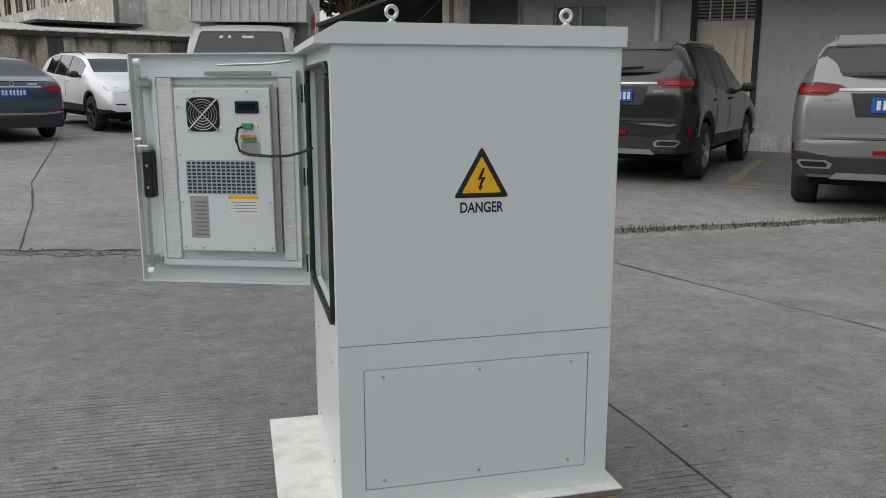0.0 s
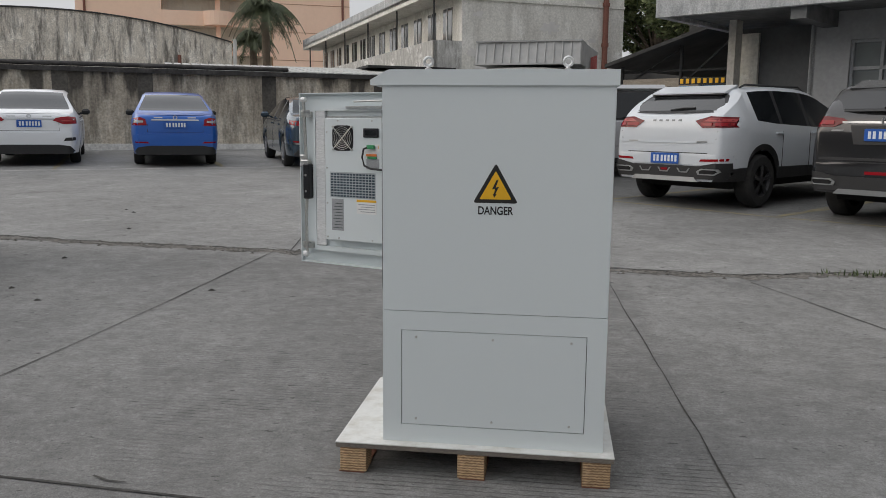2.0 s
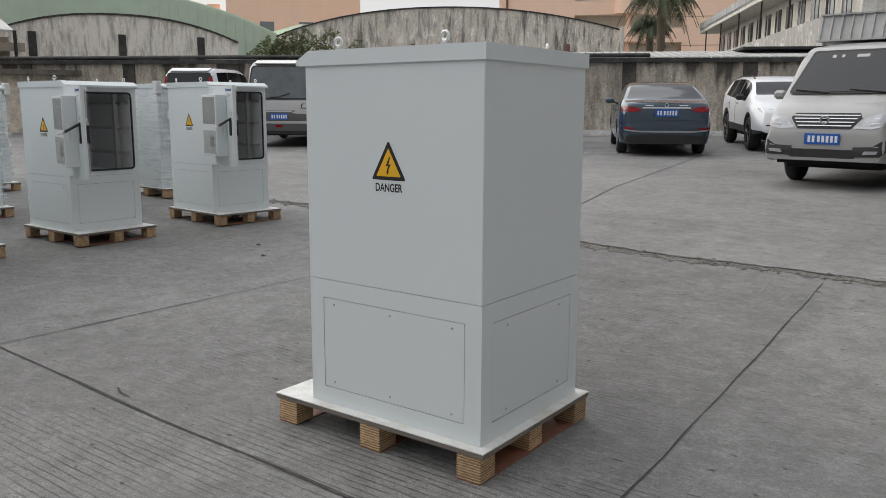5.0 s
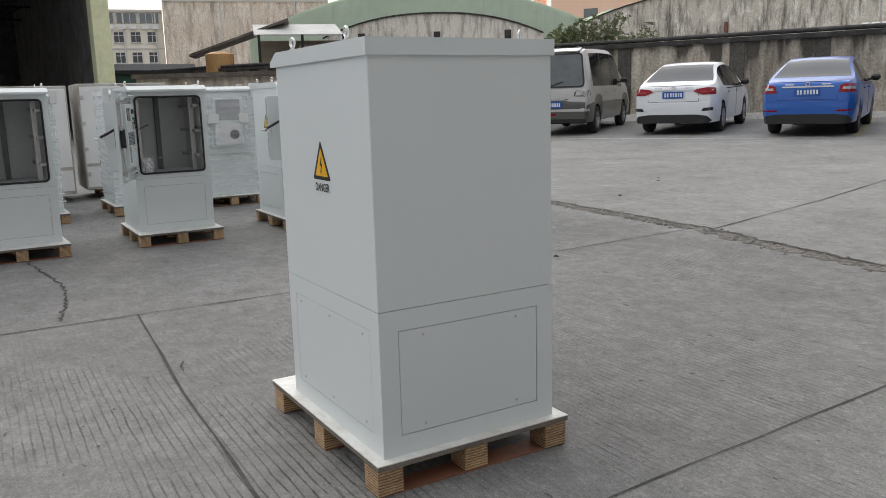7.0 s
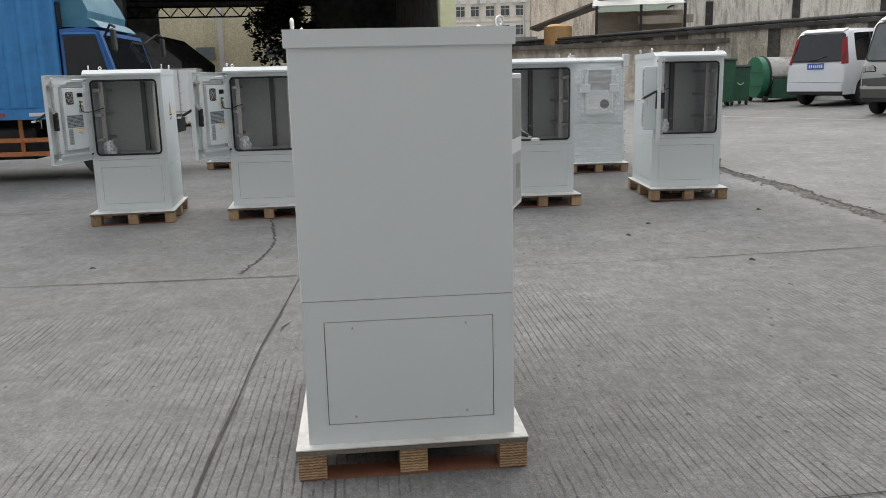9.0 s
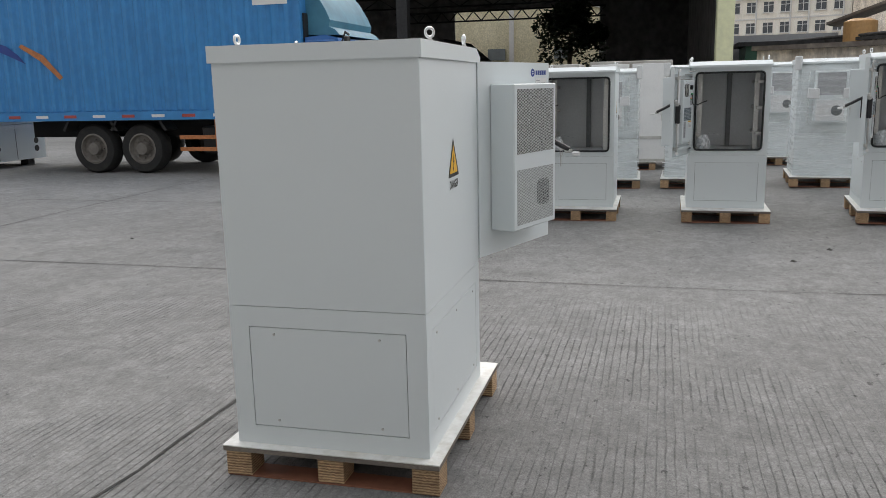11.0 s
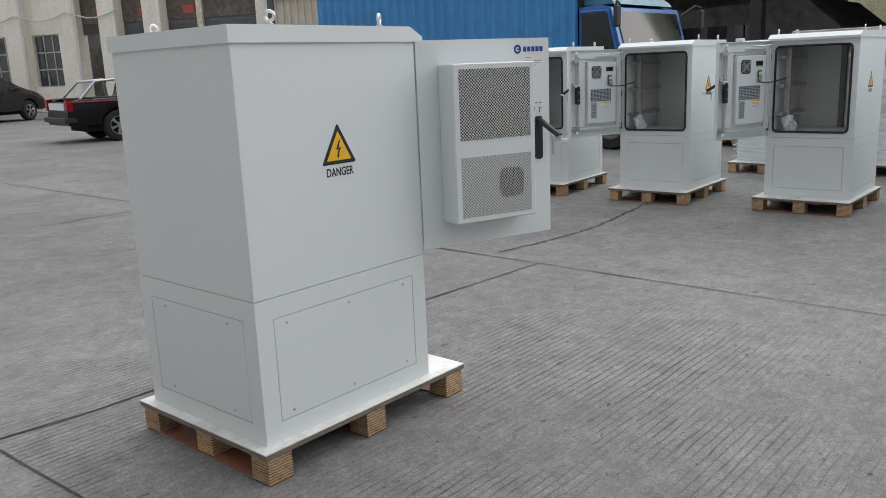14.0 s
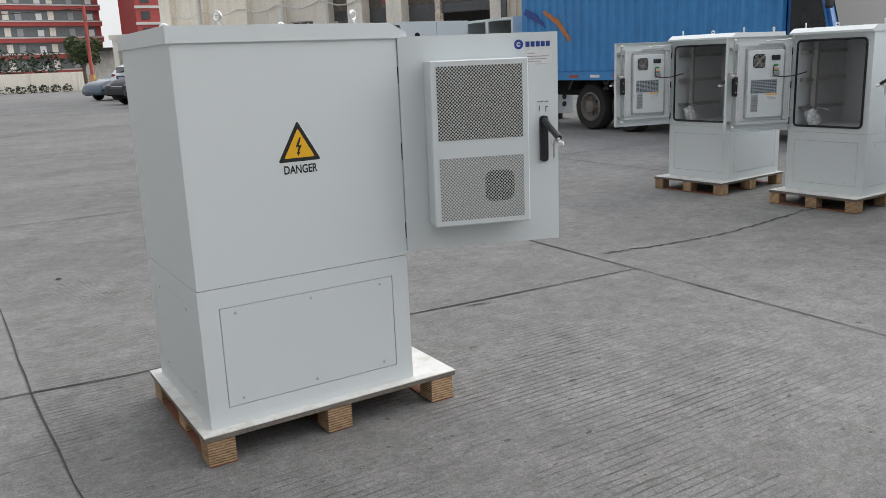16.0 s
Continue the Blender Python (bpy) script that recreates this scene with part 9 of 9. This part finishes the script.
def rack_stack(m):
    c = thing("rack_stack", "stack of three white open cabinets bound with clear film", "cabinets", "stacked white cabinets")
    W, D, Hh, t = 1.70, 1.47, 0.62, 0.03
    for k in range(3):
        z0 = 0.12 + k * (Hh + 0.01)
        z1 = z0 + Hh
        b = Shape().box(0, W, t, D, z0, z0 + t).box(0, W, t, D, z1 - t, z1).box(0, W, D - t, D, z0 + t, z1 - t).box(0, t, t, D - t, z0 + t, z1 - t).box(W - t, W, t, D - t, z0 + t, z1 - t).done("cabinet_shell", PAINT, c)
        Shape().box(W / 2 - 0.02, W / 2 + 0.02, t + 0.002, D * 0.5, z0 + t, z1 - t).done("partition", RACK_IN, b)
        Shape().box(t, W - t, D * 0.5, D * 0.5 + 0.02, z0 + t, z1 - t).done("inner_back", RACK_IN, b)
        fr = Shape()
        fr.box(0, W, 0, t, z0, z0 + 0.05).box(0, W, 0, t, z1 - 0.05, z1)
        for x0, x1 in ((0, 0.06), (W / 2 - 0.045, W / 2 + 0.045), (W - 0.06, W)):
            fr.box(x0, x1, 0, t, z0 + 0.05, z1 - 0.05)
        fr.done("front_frame", PAINT, b)
        for x in (-0.004, W + 0.004):
            for y, zz in ((0.34, (0.22, 0.36)), (D - 0.22, (0.18, 0.32)) if k == 0 else (D - 0.06, (0.10, 0.17))):
                for z in zz:
                    r = 0.055 if y < D - 0.1 else 0.028
                    Shape().cyl((x - 0.003, y, z0 + z), (x + 0.003, y, z0 + z), r, n=14).done("cable_hole", BLACK, b)
            Shape().box(x - 0.002, x + 0.002, D * 0.52, D * 0.52 + 0.006, z0 + 0.02, z1 - 0.02).done("panel_gap", PAINT_DARK, b)
    r = random.Random(4)
    for z, kk in ((1.42, 14), (0.93, 12), (0.74, 12)):
        for k in range(kk):
            zz = z + r.uniform(-0.10, 0.12)
            h = r.uniform(0.006, 0.022)
            g = 0.012 + 0.01 * r.random()
            tl = r.uniform(-0.03, 0.03)
            p = [(-g, -g), (W + g, -g), (W + g, D + g), (-g, D + g)]
            a = [zz + tl * (q[0] - q[1]) for q in p]
            Shape().add([(*q, e) for q, e in zip(p, a)] + [(*q, e + h) for q, e in zip(p, a)], [(0, 1, 5, 4), (1, 2, 6, 5), (2, 3, 7, 6), (3, 0, 4, 7)]).done("film_band", FILM, c)
    for x0, z0, x1, z1 in ((0.84, 1.34, W, 0.90), (0.05, 1.20, 0.66, 1.34), (0.1, 0.93, 0.8, 1.15), (0.7, 1.36, W, 1.20), (0.0, 1.02, 0.6, 1.36)):
        Shape().add([(x0, -0.03, z0), (x1, -0.03, z1), (x1, -0.03, z1 + 0.05), (x0, -0.03, z0 + 0.05)], [(0, 1, 2, 3)]).done("film_band", FILM, c)
    Shape().add([(W + 0.03, 0, 0.90), (W + 0.03, 0.98, 1.33), (W + 0.03, 0.98, 1.38), (W + 0.03, 0, 0.95)], [(0, 1, 2, 3)]).done("film_band", FILM, c)
    for x in (0.25, W - 0.25):
        for y in (0.2, D - 0.2):
            Shape().box(x - 0.08, x + 0.08, y - 0.08, y + 0.08, 0, 0.12).done("foot", TRIM, c)
    c.matrix_basis = m
    return c


rack_stack(pose(-7.10, -12.93, 0, 0, 0, 85))
rack_stack(pose(-8.62, -11.60, 0, 0, 0, 90))

# ---------------------------------------------------------------- bins by the wall
def wheelie_bin(x, y, rot, mat, hgt=1.15, w=0.62):
    c = thing("refuse_bin", "dark green wheeled refuse bin by the wall", "bin", "refuse bins by the wall")
    Shape().prism([(-w * 0.40, 0.12), (w * 0.40, 0.12), (w * 0.50, hgt - 0.12), (-w * 0.50, hgt - 0.12)], "y", -w / 2, w / 2).done("body", mat, c)
    Shape().box(-w * 0.55, w * 0.55, -w * 0.54, w * 0.54, hgt - 0.12, hgt - 0.04, 0.02).done("lid", mat, c)
    Shape().cyl((w * 0.56, -w * 0.4, hgt - 0.10), (w * 0.56, w * 0.4, hgt - 0.10), 0.02, n=8).done("grip", TRIM, c)
    for s in (1, -1):
        for xx in (-0.2, 0.2):
            Shape().cyl((xx, s * w * 0.36, 0.07), (xx, s * w * 0.42, 0.07), 0.07, n=12).done("castor", TRIM, c)
    Shape().lathe([(0.085, 0.0), (0.105, 0.0), (0.105, 0.006), (0.085, 0.006), (0.085, 0.0)], (w * 0.44, 0, hgt * 0.58), (1, 0, 0.06), 24).done("printed_mark", WHITE_LABEL, c, "round white printed mark")
    c.matrix_basis = pose(x, y, ground_z(x, y), 0, 0, rot)
    return c


for x, y, r_, hh, w in ((-18.9, 9.55, 5, 1.32, 0.78), (-19.1, 10.28, 0, 1.12, 0.52), (-19.6, 8.9, 10, 1.32, 0.78)):
    wheelie_bin(x, y, r_, BIN_GREEN, hh, w)
tk = thing("refuse_container", "round green refuse container with a grimy white drum", "container")
zt = ground_z(-20, 12)
Shape().cyl((-20.0, 11.22, zt + 0.68), (-20.0, 11.42, zt + 0.68), 0.57, n=32).done("green_drum", TANK_GREEN, tk, smooth=True)
for k in (0.42, 0.80):
    Shape().box(-20.5, -19.5, 11.20, 11.215, zt + k, zt + k + 0.03).done("rib", BIN_GREEN, tk)
Shape().cyl((-20.0, 11.42, zt + 0.70), (-20.0, 12.75, zt + 0.70), 0.54, n=32).done("white_drum", GRIME_WHITE, tk, "grimy white drum", smooth=True)
Shape().box(-20.58, -19.42, 11.50, 12.80, zt + 0.10, zt + 0.66, 0.02).done("lower_body", BIN_GREEN, tk, "dark green lower body")
Shape().box(-20.60, -19.40, 11.48, 12.82, zt + 0.66, zt + 0.72, 0.01).done("rim_rail", RUSTY_ROOF, tk, "rusty rim rail")
Shape().ring((-20.0, 11.43, zt + 0.68), (0, 1, 0), 0.57, 0.035, 32, 6).done("band", TRIM, tk)
for x in (-20.45, -19.55):
    for y in (11.35, 12.6):
        Shape().cyl((x, y - 0.05, zt + 0.08), (x, y + 0.05, zt + 0.08), 0.08, n=12).done("castor", TRIM, tk)

# ---------------------------------------------------------------- plants
def palm(x, y, z0, top, R):
    c = thing("palm_tree", "tall royal palm with drooping fronds behind the wall", "palm tree")
    Shape().tube([(x, y, z0), (x + 0.05, y, top * 0.5), (x, y, top - 0.9)], 0.24, 10).done("trunk", BARK, c, smooth=True)
    Shape().cyl((x, y, top - 1.0), (x, y, top + 0.1), 0.2, 0.12, n=10).done("crown_shaft", LEAF, c)
    r = random.Random(3)
    n = 26
    for i in range(n):
        a = 2 * math.pi * i / n + r.uniform(-0.15, 0.15)
        up = r.uniform(-0.35, 1.15)
        ln = R * r.uniform(0.85, 1.15)
        s = Shape()
        spine = []
        for k in range(11):
            t = k / 10
            rr = ln * (t * math.cos(up * 0.9) * (1 - 0.18 * t))
            zz = top + ln * (t * math.sin(up) - 0.85 * t * t)
            spine.append(Vector((x + math.cos(a) * rr, y + math.sin(a) * rr, zz)))
        s.tube(spine, 0.02, 4)
        side = Vector((-math.sin(a), math.cos(a), 0))
        for k in range(1, 40):
            t = k / 40 * 10
            i0 = min(9, int(t))
            p = spine[i0].lerp(spine[i0 + 1], t - i0)
            d = (spine[i0 + 1] - spine[i0]).normalized()
            ll = R * 0.34 * math.sin(math.pi * min(1, k / 40 + 0.12)) * r.uniform(0.8, 1.15)
            for sg in (1, -1):
                tip = p + side * sg * ll * 0.75 + d * ll * 0.35 + Vector((0, 0, -ll * r.uniform(0.35, 0.85)))
                wv = d * 0.035
                s.add([p - wv, p + wv, tip], [(0, 1, 2)])
        s.done("frond", PALM_LEAF, c)


palm(-16.9, 44.0, 0.0, 7.9, 2.8)
palm(-19.0, 47.5, 0.0, 6.6, 1.9)


def leafy(c, name, centres, count, size, mat, seed):
    """Many small leaves in clumps."""
    r = random.Random(seed)
    s = Shape()
    for i in range(count):
        cx, cy, cz, rad = r.choice(centres)
        while True:
            d = Vector((r.uniform(-1, 1), r.uniform(-1, 1), r.uniform(-1, 1)))
            if 0.25 < d.length < 1:
                break
        d *= rad * (0.55 + 0.45 * r.random()) / max(0.5, d.length) if r.random() < 0.6 else rad
        p = Vector((cx, cy, cz)) + d
        u = Vector((r.gauss(0, 1), r.gauss(0, 1), r.gauss(0, 0.6))).normalized()
        v = u.cross(Vector((r.gauss(0, 1), r.gauss(0, 1), r.gauss(0, 1)))).normalized()
        k = size * r.uniform(0.6, 1.4)
        s.add([p - u * k, p + v * k * 0.45, p + u * k, p - v * k * 0.45], [(0, 1, 2, 3)])
    return s.done(name, mat, c)


def tree(label, x, y, z0, zc, R, count, mat, seed, size=0.14):
    c = thing("tree", label, "tree")
    r = random.Random(seed)
    Shape().tube([(x, y, z0), (x + 0.1, y - 0.05, (z0 + zc) / 2), (x, y, zc)], 0.16, 8).done("trunk", BARK, c)
    cs = []
    for i in range(14):
        a, e = r.uniform(0, 6.28), r.uniform(-0.5, 0.9)
        d = R * r.uniform(0.35, 0.85)
        q = (x + math.cos(a) * d, y + math.sin(a) * d, zc + e * R * 0.8)
        Shape().cyl((x, y, zc - R * 0.5), q, 0.05, 0.015, n=5).done("limb", BARK, c)
        cs.append((*q, R * r.uniform(0.28, 0.5)))
    leafy(c, "crown", cs, count, size, mat, seed)


tree("leafy tree with reddish-green crown beside the shed", 3.9, 30.6, 0, 5.3, 2.9, 16000, LEAF_PALE, 11, 0.12)
tree("dark tall tree behind the open shed", 6.8, 33.0, 0, 5.5, 4.0, 14000, LEAF_DARK, 14, 0.16)
tree("dark leafy tree inside the yard of the hall", -58.5, -5.2, 0, 4.6, 2.9, 4200, LEAF_DARK, 12, 0.2)
tree("dark leafy tree by the gate", -11.6, -76.5, 0, 3.1, 1.7, 3600, LEAF, 13, 0.16)
bush = thing("wall_bush", "straggling green bush growing over the yard wall", "bush")
q = [wp(-6.5 + 0.48 * i, -0.9) for i in range(7)]
cs = [(x, y, 2.72 + 0.12 * math.sin(i * 1.3) + (0.22 if i < 5 else 0), 0.48) for i, (x, y) in enumerate(q)]
leafy(bush, "foliage", [(x, y, z - 0.12, rr * 0.8) for x, y, z, rr in cs], 3000, 0.045, LEAF_PALE, 21)
r = random.Random(6)
sprays = []
for i in range(46):
    x, y = q[min(6, int(abs(r.gauss(0, 2.4))))]
    p0 = Vector((x, y, 2.5))
    d = Vector((r.uniform(-1.3, 1.3), r.uniform(-0.8, 0.8), r.uniform(0.5, 1.15)))
    pts = [p0, p0 + d * 0.45 + Vector((0, 0, 0.1)), p0 + d * 0.8 + Vector((0, 0, 0.05)), p0 + d * 1.1 + Vector((0, 0, -0.25))]
    Shape().tube(pts, 0.008, 4).done("stem", BARK, bush)
    sprays += [(*a.lerp(b, t), 0.07) for a, b in zip(pts[1:], pts[2:]) for t in (0.0, 0.3, 0.6, 0.9)]
leafy(bush, "foliage", sprays, 2600, 0.04, LEAF_PALE, 24)
hedge = thing("hedge", "dark clipped hedge along the far wall", "hedge")
leafy(hedge, "foliage", [(-9 + i * 1.0, -77.0, 2.3 + 0.25 * math.sin(i * 2.1), 1.3) for i in range(40)] + [(-9 + i * 1.0, -77.0, 0.7, 0.9) for i in range(40)], 9000, 0.2, LEAF_DARK, 22)
low_hedge = thing("low_hedge", "low dark shrubs at the foot of the far wall", "hedge")
leafy(low_hedge, "foliage", [(-9.5 + i * 0.9, -73.4, 0.25, 0.45) for i in range(44)], 3500, 0.12, LEAF_DARK, 23)
